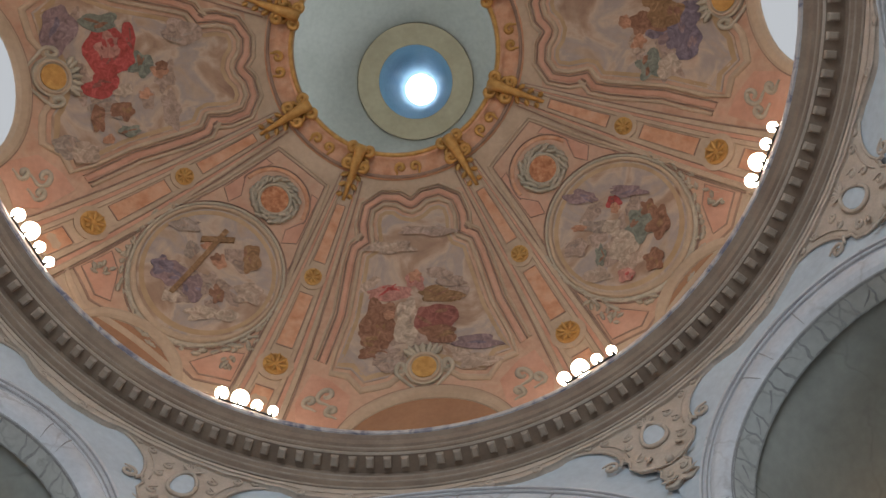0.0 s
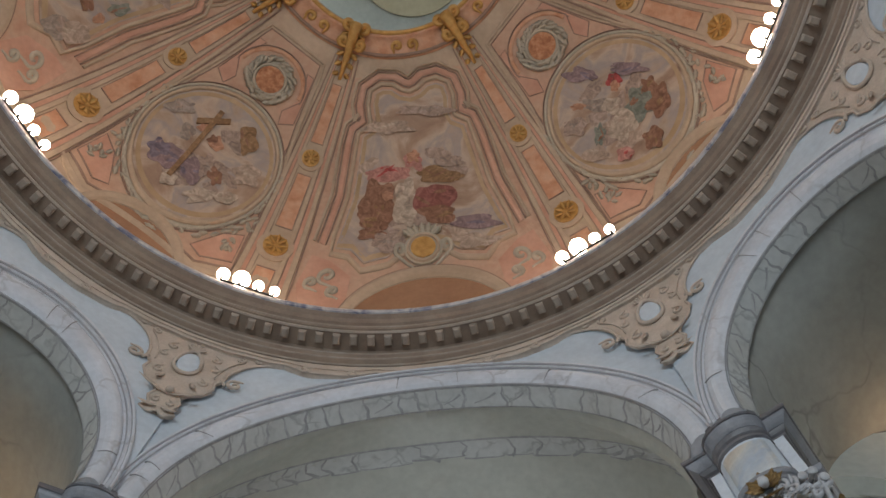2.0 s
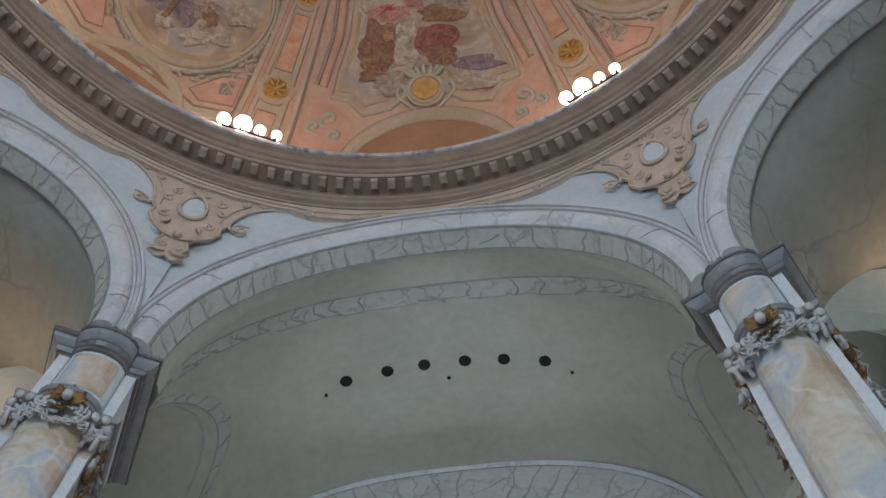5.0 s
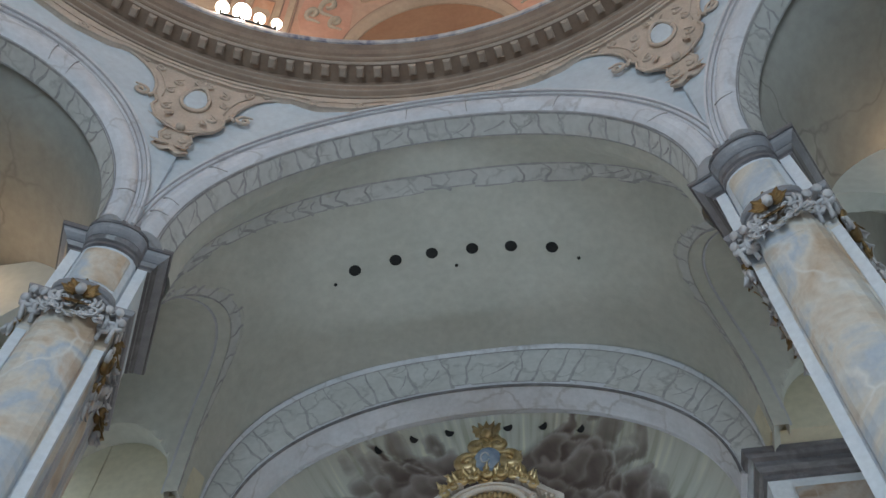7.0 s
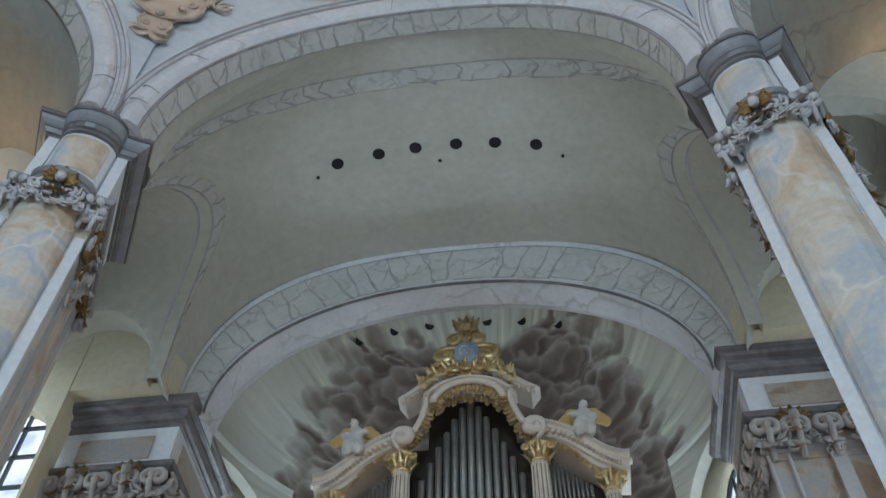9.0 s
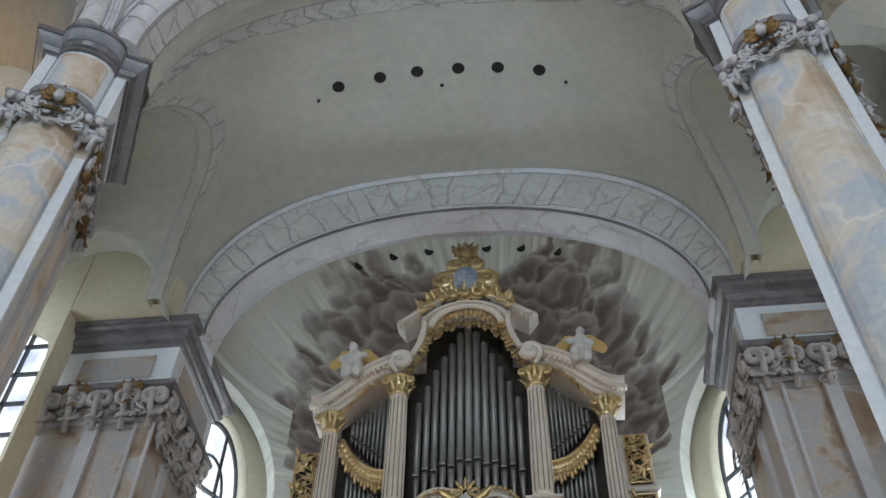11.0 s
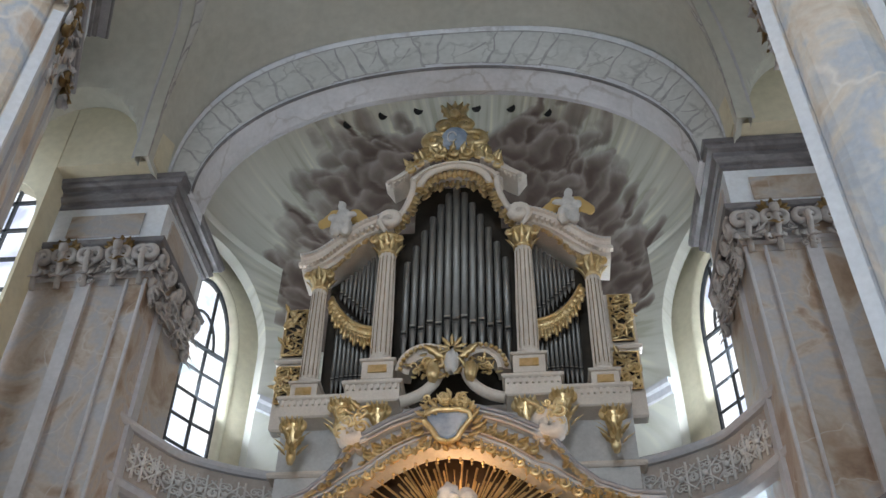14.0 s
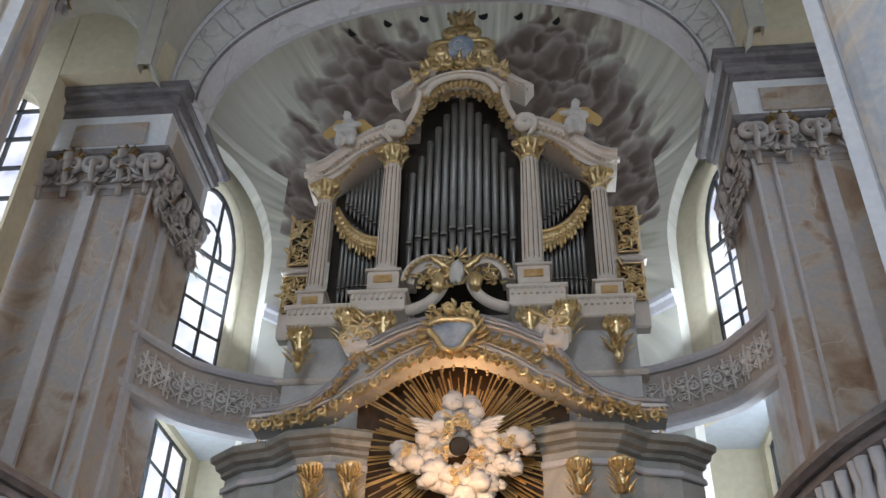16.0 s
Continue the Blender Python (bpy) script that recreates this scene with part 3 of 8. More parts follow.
PIER_W, PIER_D, BULGE = 1.26, 2.1, 0.32


def plan_loft(levels, w=PIER_W, d=PIER_D, bulge=BULGE):
    return Soup().loft([[Vector((x, y, z)) for x, y in pier_plan(w, d, bulge, off)] for z, off in levels], True, True)


def make_pier():
    """Nave pier: foot at the origin, front towards -y."""
    rng = random.Random(5)
    top = empty("pier")
    plan_loft([(0, 0.12), (0.7, 0.12), (0.9, 0.03), (1.0, 0.0), (13.0, 0.0)]).ob("shaft", M["marble"], top)
    plan_loft([(0, 0.18), (0.6, 0.18), (0.7, 0.14), (0.7, 0.0)]).ob("base", M["dark_stone"], top)
    for s in (-1, 1):
        Soup().box((s * (PIER_W / 2 - 0.07), 0.03, 7.0), (0.15, 0.11, 12.0), bevel=0.012).ob("strip", M["white_strip"], top, label="white corner strip")
        Soup().box((s * (PIER_W / 2 + 0.01), 0.55, 7.0), (0.05, 0.24, 12.0), bevel=0.012).ob("strip", M["grey_strip"], top)
        Soup().box((s * (PIER_W / 2 + 0.01), 1.55, 7.0), (0.05, 0.24, 12.0), bevel=0.012).ob("strip", M["grey_strip"], top)
    # neck, capital plate, frieze and the dark moulded cap
    plan_loft([(12.9, 0.004), (13.75, 0.012)]).ob("neck", M["marble"], top)
    plan_loft([(13.72, 0.04), (13.74, 0.10), (13.79, 0.11), (13.80, 0.06), (13.82, 0.14), (13.86, 0.17), (13.92, 0.17), (13.93, 0.09), (14.0, 0.08), (14.02, 0.0)]).ob("capital_plate", M["grey_moulding"], top, label="grey moulded capital plate")
    plan_loft([(14.0, 0.0), (15.25, 0.0)]).ob("frieze", M["white_strip"], top)
    hw = PIER_W / 2 - 0.26
    lp = []
    for z in (14.18, 14.22, 15.08, 15.12):
        o = 0.012 if z in (14.18, 15.12) else 0.03
        sq = 0.9 if z in (14.18, 15.12) else 1.0
        lp.append([Vector((-hw * sq * math.cos(math.pi * i / 10), -o - BULGE * (math.sin(math.pi * (0.14 + 0.72 * i / 10)) ** 0.9), z)) for i in range(11)])
    Soup().loft(lp, False).ob("frieze_panel", M["marble"], top, label="ochre marbled panel")
    for s in (-1, 1):
        Soup().box((s * (PIER_W / 2 - 0.08), 0.0, 14.62), (0.17, 0.12, 1.2), bevel=0.012).ob("strip", M["white_strip"], top)
    # cap in three parts; highlight and recess shade are put into their greys
    plan_loft([(15.20, 0.0), (15.21, 0.05), (15.26, 0.06), (15.27, 0.03), (15.30, 0.09), (15.36, 0.13), (15.37, 0.10), (15.405, 0.12)]).ob("cap_foot", M["dark_stone"], top, label="lower cap moulding in dark grey for the shaded recess")
    plan_loft([(15.40, 0.13), (15.43, 0.17), (15.48, 0.22), (15.52, 0.245), (15.56, 0.25)]).ob("cap", M["grey_moulding"], top, label="rounded cap moulding in mid grey for its highlight")
    plan_loft([(15.555, 0.20), (15.56, 0.28), (15.60, 0.29), (15.66, 0.29)]).ob("cap_edge", M["dark_stone"], top)
    # capital ornament: white curls, gold leaves and a plain round boss
    white, gold = Soup(), Soup()
    for s in (-1, 1):
        x = s * (PIER_W / 2 - 0.08)
        for dx, dz, sz in ((0, 13.55, 0.36), (-0.18 * s, 13.62, 0.30), (0.1 * s, 13.42, 0.26), (-0.06 * s, 13.3, 0.24)):
            scroll(white, (x + dx, -0.16, dz), (1, 0, 0), (0, 0.25, 0.97), sz, 1.5, 0.028, s, 0.55)
        for dx in (-0.1, 0.06):
            white.tube([(x + dx, -0.10, 13.10), (x + dx + 0.02 * s, -0.17, 13.25), (x + dx + 0.05 * s, -0.2, 13.45), (x + dx, -0.25, 13.62)], 0.036, 7)
        for z, g in ((13.45, 0), (13.2, 1), (12.95, 0)):
            for y in (0.25, 0.85, 1.45, 1.85):
                sp = gold if (g + int(y * 2)) % 3 == 0 else white
                q = (s * (PIER_W / 2 + 0.10), y + rng.uniform(-0.1, 0.1), z + rng.uniform(-0.06, 0.06))
                if z > 12.95 or rng.random() < 0.45:
                    scroll(sp, q, (0, 1, 0), (0.3 * s, 0, 0.95), 0.24, 1.2, 0.04, rng.choice((-1, 1)), 0.5)
                if z > 13.1:
                    leaf(sp, q, (0.2 * s, rng.uniform(-0.5, 0.5), -1), (s, 0, 0.2), 0.3, 0.2, 0.3)
        # spool-shaped volutes under the plate's corners
        for dx, dy, dz in ((0.02, -0.24, 13.60), (-0.13, -0.26, 13.58), (0.10, -0.14, 13.50)):
            m = Matrix.Translation((x + dx * s, dy, dz)) @ Vector((0.5 * s, -0.8, -0.35)).to_track_quat("Z", "Y").to_matrix().to_4x4()
            white.lathe([(0.055, -0.15), (0.066, -0.13), (0.038, -0.06), (0.034, 0.0), (0.04, 0.07), (0.07, 0.13), (0.064, 0.15)], 10, m)
        foliage(white, (s * (PIER_W / 2 + 0.06), 0.5, 13.25), (0, 1, 0), (0, 0, 1), (s, 0, 0), 1.1, 0.9, 30, rng, 0.18)
        foliage(white, (s * (PIER_W / 2 + 0.06), 0.55, 12.4), (0, 1, 0), (0, 0, 1), (s, 0, 0), 0.5, 1.0, 14, rng, 0.15)
        foliage(gold, (s * (PIER_W / 2 + 0.08), 0.5, 13.0), (0, 1, 0), (0, 0, 1), (s, 0, 0), 0.9, 1.4, 9, rng, 0.17)
    foliage(white, (0, -BULGE - 0.06, 13.30), (1, 0, 0), (0, 0, 1), (0, -1, 0), 0.85, 0.34, 30, rng, 0.15)
    for a in (-0.7, -0.35, 0.35, 0.7):
        x = 0.36 * math.sin(a * 1.5)
        scroll(white, (x, -BULGE * math.cos(a) - 0.1, 13.5), (math.cos(a), -math.sin(a) * 0.6, 0), (0, -0.1, 1), 0.26, 1.5, 0.022, 1 if a > 0 else -1, 0.6)
        leaf(white, (x * 1.1, -BULGE * math.cos(a) - 0.05, 13.36), (a * 0.8, -0.2, -1), (0, -1, 0.1), 0.3, 0.16, 0.3)
    leaf(white, (0, -BULGE - 0.04, 13.2), (0, -0.1, -1), (0, -1, 0), 0.22, 0.16, 0.5)
    for a in range(11):
        ang = -1.9 + 3.8 * a / 10
        leaf(gold, (0.05 * math.sin(ang), -BULGE - 0.10, 13.66 + 0.05 * math.cos(ang)), (math.sin(ang), -0.15, math.cos(ang)), (0, -1, 0), 0.20 + 0.05 * (a % 2), 0.17, 0.15)
    for a in (-0.5, 0, 0.5):
        leaf(gold, (0.12 * a, -BULGE - 0.08, 13.5), (a, -0.2, -1), (0, -1, 0.2), 0.24, 0.18, 0.3)
    white.ball((0, -BULGE - 0.20, 13.64), 0.095, 8, (0.85, 0.8, 1.15), 0.25, 3)
    white.pieces("capital_curl", M["capital_white"], top, True, "white stucco curls of the capital", False)
    gold.pieces("capital_leaf", M["old_gold"], top, True, "dull gold leaves of the capital", False)
    return top


PIER_AZ = [27.8, 62.2, 117.8, 152.2, -27.8, -62.2, -117.8, -152.2]
PIER_R = 11.22
pier = make_pier()
tagged(pier, "tall marbled nave pier with rounded front and gilded capital", "pier", "nave piers")
first = True
for az in PIER_AZ:
    a = radians(az)
    m = Matrix.Translation((PIER_R * math.sin(a), PIER_R * math.cos(a), 0)) @ Matrix.Rotation(-a, 4, "Z")
    if first:
        pier.matrix_basis = m
        first = False
    else:
        copy_thing(pier, m)

# choir vault between the front arch and the choir arch
VY0, VY1 = 10.2, 16.3
VA = (5.5, IMPOST, 20.35)
VB = (5.75, IMPOST - 0.1, 20.45)
VP = 2 / 2.7
SIDE_Y, SIDE_H, SIDE_C = 13.45, 1.75, 18.75


def side_z(y):
    t = (y - SIDE_Y) / SIDE_H
    return IMPOST + (SIDE_C - IMPOST) * math.sqrt(max(0.0, 1 - t * t)) if abs(t) < 1 else IMPOST - 0.1


def vault_section(y, k=40, lift=0.0):
    s = (y - VY0) / (VY1 - VY0)
    w = min(1.0, max(0.0, (y - 10.62) / 1.1))
    w = w * w * (3 - 2 * w)
    power = 1.0 + (VP - 1.0) * w
    a, zs, zc = (f + (VA[i] + (VB[i] - VA[i]) * s - f) * w for i, f in enumerate((4.50, IMPOST, 20.32)))
    a, zc = a - lift, zc - lift
    t0 = math.asin(min(1, max(0.0, (side_z(y) - zs) / (zc - zs))) ** (1 / power))
    out = []
    for i in range(k + 1):
        t = t0 + (math.pi - 2 * t0) * i / k
        out.append(Vector((-a * math.copysign(abs(math.cos(t)) ** power, math.cos(t)), y, zs + (zc - zs) * max(0.0, math.sin(t)) ** power)))
    return out


VYS = sorted(set([VY0, VY1] + [SIDE_Y + SIDE_H * math.sin(t) for t in np.linspace(-math.pi / 2, math.pi / 2, 25)] + [10.6, 10.75, 10.9, 11.05, 11.2, 11.35, 11.5, 11.62, 15.6, 16.0]))
loops = []
for y in VYS:
    inner = vault_section(y)
    loops.append(inner + [p + Vector((0, 0, 0.3)) + Vector((0.3 * (1 if p.x > 0 else -1) * min(1, abs(p.x)), 0, 0)) for p in inner[::-1]])
choir_vault = structure(Soup().loft(loops, True, True).ob("ceiling_choir", M["vault_plaster"], smooth=False), "smooth grey-green plaster choir vault with round openings", "vault")


cell_band(lambda t, s, off: (lambda sec, f: sec[min(79, int(f))].lerp(sec[min(79, int(f)) + 1], f - min(79, int(f))))(vault_section(11.45 + 0.50 * s, 80, off), min(80, max(0, t * 80))), 24, choir_vault, 17, 0.35)

# side openings of the choir bay: a sleeve on each side
for s in (-1, 1):
    loops = []
    for t in np.linspace(-math.pi / 2, math.pi / 2, 25):
        y = SIDE_Y + SIDE_H * math.sin(t)
        sec = vault_section(y)
        p = sec[-1] if s > 0 else sec[0]
        row = [p, p + Vector((s * 0.2, 0, 0)), Vector((s * 6.0, y, p.z))]
        loops.append(row + [q + Vector((0, 0, 0.25)) for q in row[::-1]])
    structure(Soup().loft(loops, True, True).ob("ceiling_side_%s" % ("east" if s > 0 else "west"), M["vault_plaster"]), "plastered cross vault over the side of the choir", "vault")
    def groin(t, w, off, s=s):
        sec = vault_section(SIDE_Y + SIDE_H * math.sin(math.pi * (t - 0.5)), 40, off)
        p, q = (sec[-1], sec[-2]) if s > 0 else (sec[0], sec[1])
        return p + (q - p).normalized() * (0.55 * w)

    cell_band(groin, 15, choir_vault, 31 + s, 0.4)
    loops = []
    for i, t in enumerate(np.linspace(-math.pi / 2, math.pi / 2, 60)):
        y = SIDE_Y + SIDE_H * math.sin(t) * 0.995
        sec = vault_section(SIDE_Y + SIDE_H * math.sin(t))
        p = (sec[-1] if s > 0 else sec[0]) + Vector((s * 0.30, 0, -0.02))
        loops.append([p + Vector((0.03 * math.cos(k * 1.0472), 0, 0.03 * math.sin(k * 1.0472))) for k in range(6)])
    Soup().loft(loops, True).ob("moulding", M["grey_strip"], choir_vault)

# groined vault over the aisle beside the choir: one barrel from the side opening, one along the aisle
for s in (-1, 1):
    gx, gy = np.linspace(5.99, 10.25, 64), np.linspace(11.6, 15.46, 56)

    def groin_z(x, y):
        t = (x - 7.42) / 1.42
        along = 15.6 + 1.87 * math.sqrt(max(0.0, 1 - t * t)) if abs(t) < 1 else 15.5
        return max(side_z(y), along)

    loops = []
    for y in gy:
        row = [Vector((s * x, y, groin_z(x, y))) for x in gx]
        loops.append(row + [Vector((s * 10.25, y, 19.0)), Vector((s * 5.99, y, 19.0))])
    structure(Soup().loft(loops, True, True).ob("ceiling_aisle_%s" % ("east" if s > 0 else "west"), M["vault_plaster"]), "groined grey plaster vault over the aisle", "vault")

# round openings in the choir vault, as near-black discs coloured for their shade
for i, x in enumerate((-2.3, -1.35, -0.5, 0.45, 1.25, 2.2)):
    y = 13.46 + (0.05, -0.02, -0.06, -0.05, 0.0, 0.1)[i]
    sec = vault_section(y, 200)
    p = min(sec, key=lambda q: abs(q.x - x))
    j = sec.index(p)
    nrm = (sec[min(j + 3, 200)] - sec[max(j - 3, 0)]).cross(Vector((0, 1, 0))).normalized()
    if nrm.z > 0:
        nrm = -nrm
    m = Matrix.Translation(p) @ nrm.to_track_quat("Z", "Y").to_matrix().to_4x4()
    rim = Soup().lathe([(0.14, 0.0), (0.135, 0.012), (0.12, 0.016), (0.105, 0.010)], 20, m).ob("round_opening", M["near_black"], choir_vault, label="near-black disc for the shade in a round vault opening")
for x, y in ((-2.75, 13.75), (0.0, 13.8), (2.75, 13.85)):
    p = min(vault_section(y, 200), key=lambda q: abs(q.x - x))
    Soup().ball(p, 0.045, 6).ob("ceiling_hook", M["near_black"], choir_vault)

# choir arch
CB_INT, CB_EXT = (5.1, IMPOST - 0.15, 18.95, 16.3, 0.0), (5.8, IMPOST - 0.15, 20.5, 16.3, 0.0)
e, i_ = arch_curve(*CB_EXT, 48, 2.6), arch_curve(*CB_INT, 48, 2.1)
CSTEP = [(0.0, 0.0), (0.02, 0.08), (0.06, 0.10), (0.12, 0.04), (0.93, 0.04), (0.94, 0.10), (1.0, 0.10), (1.01, -0.05), (1.02, -0.55), (0.85, -0.9), (-0.5, -0.9), (-0.5, -0.3)]
structure(Soup().loft([[p.lerp(q, s) + Vector((0, -d, 0)) for s, d in CSTEP] for p, q in zip(e, i_)], True, True).ob("arch_choir", M["vein_stone"]), "wide white veined stone arch before the organ", "arch")


def choir_face(t, s, off):
    f = min(47.999, max(0.0, t * 48))
    a = int(f)
    return e[a].lerp(e[a + 1], f - a).lerp(i_[a].lerp(i_[a + 1], f - a), 0.13 + 0.80 * s) + Vector((0, -0.04 - off, 0))


cell_band(choir_face, 27, bpy.data.objects["arch_choir"], 21, 0.12)
loops = []
for p, q in zip(e, i_):
    c = p.lerp(q, 1.0) + Vector((0, -0.10, 0))
    d = (q - p).normalized()
    loops.append([c + d * (0.035 * math.cos(k * 1.0472)) + Vector((0, 0.035 * math.sin(k * 1.0472), 0)) for k in range(6)])
Soup().loft(loops, True).ob("trim_choir_arch", M["dark_stone"])
structure(bpy.data.objects["trim_choir_arch"], "thin dark moulding along the choir arch", "trim")

# ---- rear piers of the choir ----


def make_choir_pier():
    """Square pier; inner front corner at the origin, body towards +x and +y."""
    rng = random.Random(8)
    top = empty("choir_pier")
    W, D = 2.3, 2.3

    def sq(levels, mat, name, label="", ww=W, dd=D):
        return Soup().loft([[Vector((-o, -o, z)), Vector((ww + o, -o, z)), Vector((ww + o, dd + o, z)), Vector((-o, dd + o, z))] for z, o in levels], True, True).ob(name, mat, top, label=label)

    sq([(0, 0.0), (13.2, 0.0)], M["marble_brown"], "shaft")
    for x in (1.18,):
        Soup().box((x, -0.03, 6.6), (0.26, 0.10, 13.0), bevel=0.015).ob("strip", M["grey_strip"], top, label="grey vertical strip")
    for y in (0.8,):
        Soup().box((-0.03, y, 6.6), (0.10, 0.26, 13.0), bevel=0.015).ob("strip", M["grey_strip"], top)
    for x in (0.02, 0.36):
        Soup().tube([(x, -0.02, 0.2), (x, -0.02, 13.1)], 0.035, 8).ob("bead", M["grey_strip"], top)
    sq([(13.15, 0.03), (13.2, 0.08), (13.28, 0.08), (13.3, 0.02)], M["grey_strip"], "neck")
    sq([(13.0, 0.02), (13.9, 0.05)], M["marble_brown"], "capital_body")
    sq([(13.86, 0.1), (13.92, 0.2), (14.02, 0.22), (14.05, 0.1), (14.06, 0.02)], M["dark_stone"], "capital_plate")
    sq([(14.0, 0.03), (15.05, 0.03)], M["white_strip"], "frieze")
    Soup().box((1.15, -0.04, 14.54), (1.5, 0.05, 0.60), bevel=0.02).ob("frieze_panel", M["marble_brown"], top, label="brown marbled panel")
    Soup().box((-0.04, 1.15, 14.52), (0.06, 1.75, 0.72), bevel=0.02).ob("frieze_panel", M["marble_brown"], top)
    sq([(15.06, 0.03), (15.08, 0.08), (15.14, 0.09), (15.15, 0.05), (15.18, 0.14), (15.28, 0.20), (15.30, 0.16), (15.42, 0.18), (15.44, 0.28), (15.49, 0.33), (15.52, 0.30), (15.54, 0.35), (15.64, 0.36)], M["dark_stone"], "cap", "dark grey moulded pier cap")
    white, gold = Soup(), Soup()
    for x in (0.1, 0.62, 1.18, 1.7, 2.2):
        scroll(white, (x - 0.09, -0.16, 13.66), (1, 0, 0), (0, -0.2, 1), 0.3, 1.3, 0.05, -1, 0.5)
        scroll(white, (x + 0.09, -0.16, 13.66), (1, 0, 0), (0, -0.2, 1), 0.3, 1.3, 0.05, 1, 0.5)
        white.tube([(x, -0.08, 12.95), (x, -0.13, 13.2), (x + 0.03, -0.2, 13.5), (x, -0.26, 13.7)], 0.06, 7)
        for k in range(4):
            leaf(white, (x + rng.uniform(-0.2, 0.2), -0.1, 13.4), (rng.uniform(-0.6, 0.6), -0.2, -1), (0, -1, 0), 0.36, 0.2, 0.4)
    for x in (0.62, 1.7):
        for k in range(7):
            ang = -1.6 + 3.2 * k / 6
            leaf(gold, (x + 0.05 * math.sin(ang), -0.16, 13.82), (math.sin(ang), -0.1, math.cos(ang) * 0.8), (0, -1, 0), 0.26, 0.18, 0.2)
        leaf(gold, (x, -0.14, 13.75), (0, -0.2, -1), (0, -1, 0), 0.34, 0.3, 0.2)
        white.ball((x, -0.3, 13.78), 0.11, 8, (0.9, 0.8, 1.1), 0.25, 2)
    foliage(white, (1.15, -0.10, 13.4), (1, 0, 0), (0, 0, 1), (0, -1, 0), 2.2, 0.75, 44, rng, 0.2)
    foliage(white, (-0.10, 1.1, 13.2), (0, 1, 0), (0, 0, 1), (-1, 0, 0), 2.0, 1.1, 34, rng, 0.2)
    for y in (0.1, 0.6, 1.15, 1.7, 2.2):
        scroll(white, (-0.16, y, 13.66), (0, 1, 0), (-0.2, 0, 1), 0.32, 1.3, 0.05, 1, 0.5)
        for z in (13.5, 13.3, 13.1, 12.9):
            q = (-0.10, y + rng.uniform(-0.15, 0.15), z)
            if rng.random() < 0.8:
                scroll(white, q, (0, 1, 0), (-0.3, 0, 0.95), 0.26, 1.2, 0.04, rng.choice((-1, 1)), 0.5)
            leaf(white, q, (-0.2, rng.uniform(-0.6, 0.6), -1), (-1, 0, 0), 0.34, 0.2, 0.3)
    white.pieces("capital_curl", M["grey_capital"], top, True, "grey-brown stucco leaves and curls of the capital", False)
    gold.pieces("capital_leaf", M["old_gold"], top, True, "dull gold leaves of the capital", False)
    return top


cp = make_choir_pier()
tagged(cp, "square brown marbled choir pier with stucco capital", "pier", "choir piers")
cp.matrix_basis = Matrix.Translation((5.5, 16.15, 0))
cp2 = copy_thing(cp, Matrix.Translation((-5.5, 16.15, 0)))
cp2.scale = (-1, 1, 1)

# ---- apse ----
AC, AR = 17.0, 6.2


def cyl_wall(name, mat, r, az0, az1, z0, z1, holes, thick, n=60, label=""):
    """A curved wall about (0, AC) with arched holes: (az, half, bottom, springing, rise)."""
    soup = Soup()
    cuts = set(np.linspace(az0, az1, n))
    for c, h, *_ in holes:
        cuts |= {c + h * math.sin(t) for t in np.linspace(-math.pi / 2, math.pi / 2, 21)}
    cuts = sorted(c for c in cuts if az0 - 1e-6 <= c <= az1 + 1e-6)

    def pt(a, rr, z):
        a = radians(a)
        return Vector((rr * math.sin(a), AC + rr * math.cos(a), z))

    for a, b in zip(cuts, cuts[1:]):
        if b - a < 1e-5:
            continue
        m = (a + b) / 2
        here = sorted((h for h in holes if abs(m - h[0]) < h[1]), key=lambda h: h[2])
        lo, spans = (z0, z0), []
        for c, h, zb, zs, rise in here:
            if zb > z0:
                spans.append((lo, (zb, zb)))
            lo = tuple(zs + rise * math.sqrt(max(0, 1 - ((x - c) / h) ** 2)) for x in (a, b))
        spans.append((lo, (z1, z1)))
        for lo, hi in spans:
            soup.add([pt(a, r, lo[0]), pt(b, r, lo[1]), pt(b, r, hi[1]), pt(a, r, hi[0])], [(0, 1, 2, 3)])
    return structure(thicken(soup.weld().ob(name, mat), thick), label, "wall")


NICHE = [(s * 66, 17, 0.0, 14.9, 2.2) for s in (-1, 1)]
cyl_wall("wall_apse", M["apse_fresco"], AR, -92, 92, 0, 17.4, NICHE, 0.3, label="curved pale plaster wall behind the organ")
wall_niche = cyl_wall("wall_niche", M["ochre_plaster"], AR + 0.55, -92, 92, 0, 17.6, [(s * 62, 8.0, 11.3, 14.6, 1.9) for s in (-1, 1)] + [(s * 62, 19.0, 0.0, 10.72, 0.02) for s in (-1, 1)], 0.3, label="yellow plaster wall of the window niches")
semi = []
for t in np.linspace(0, math.pi / 2 - 0.02, 20):
    semi.append((AR * math.cos(t), 17.35 + 3.95 * math.sin(t)))
loops = []
for a in np.linspace(-math.pi / 2, math.pi / 2, 49):
    row = [Vector((r * math.sin(a), AC + r * math.cos(a), z)) for r, z in semi]
    loops.append(row + [p + Vector((0.2 * math.sin(a), 0.2 * math.cos(a), 0.2)) for p in row[::-1]])
apse_dome = structure(Soup().loft(loops, True, True).ob("ceiling_apse", M["apse_fresco"], smooth=True), "apse half dome painted with rays and clouds", "vault")
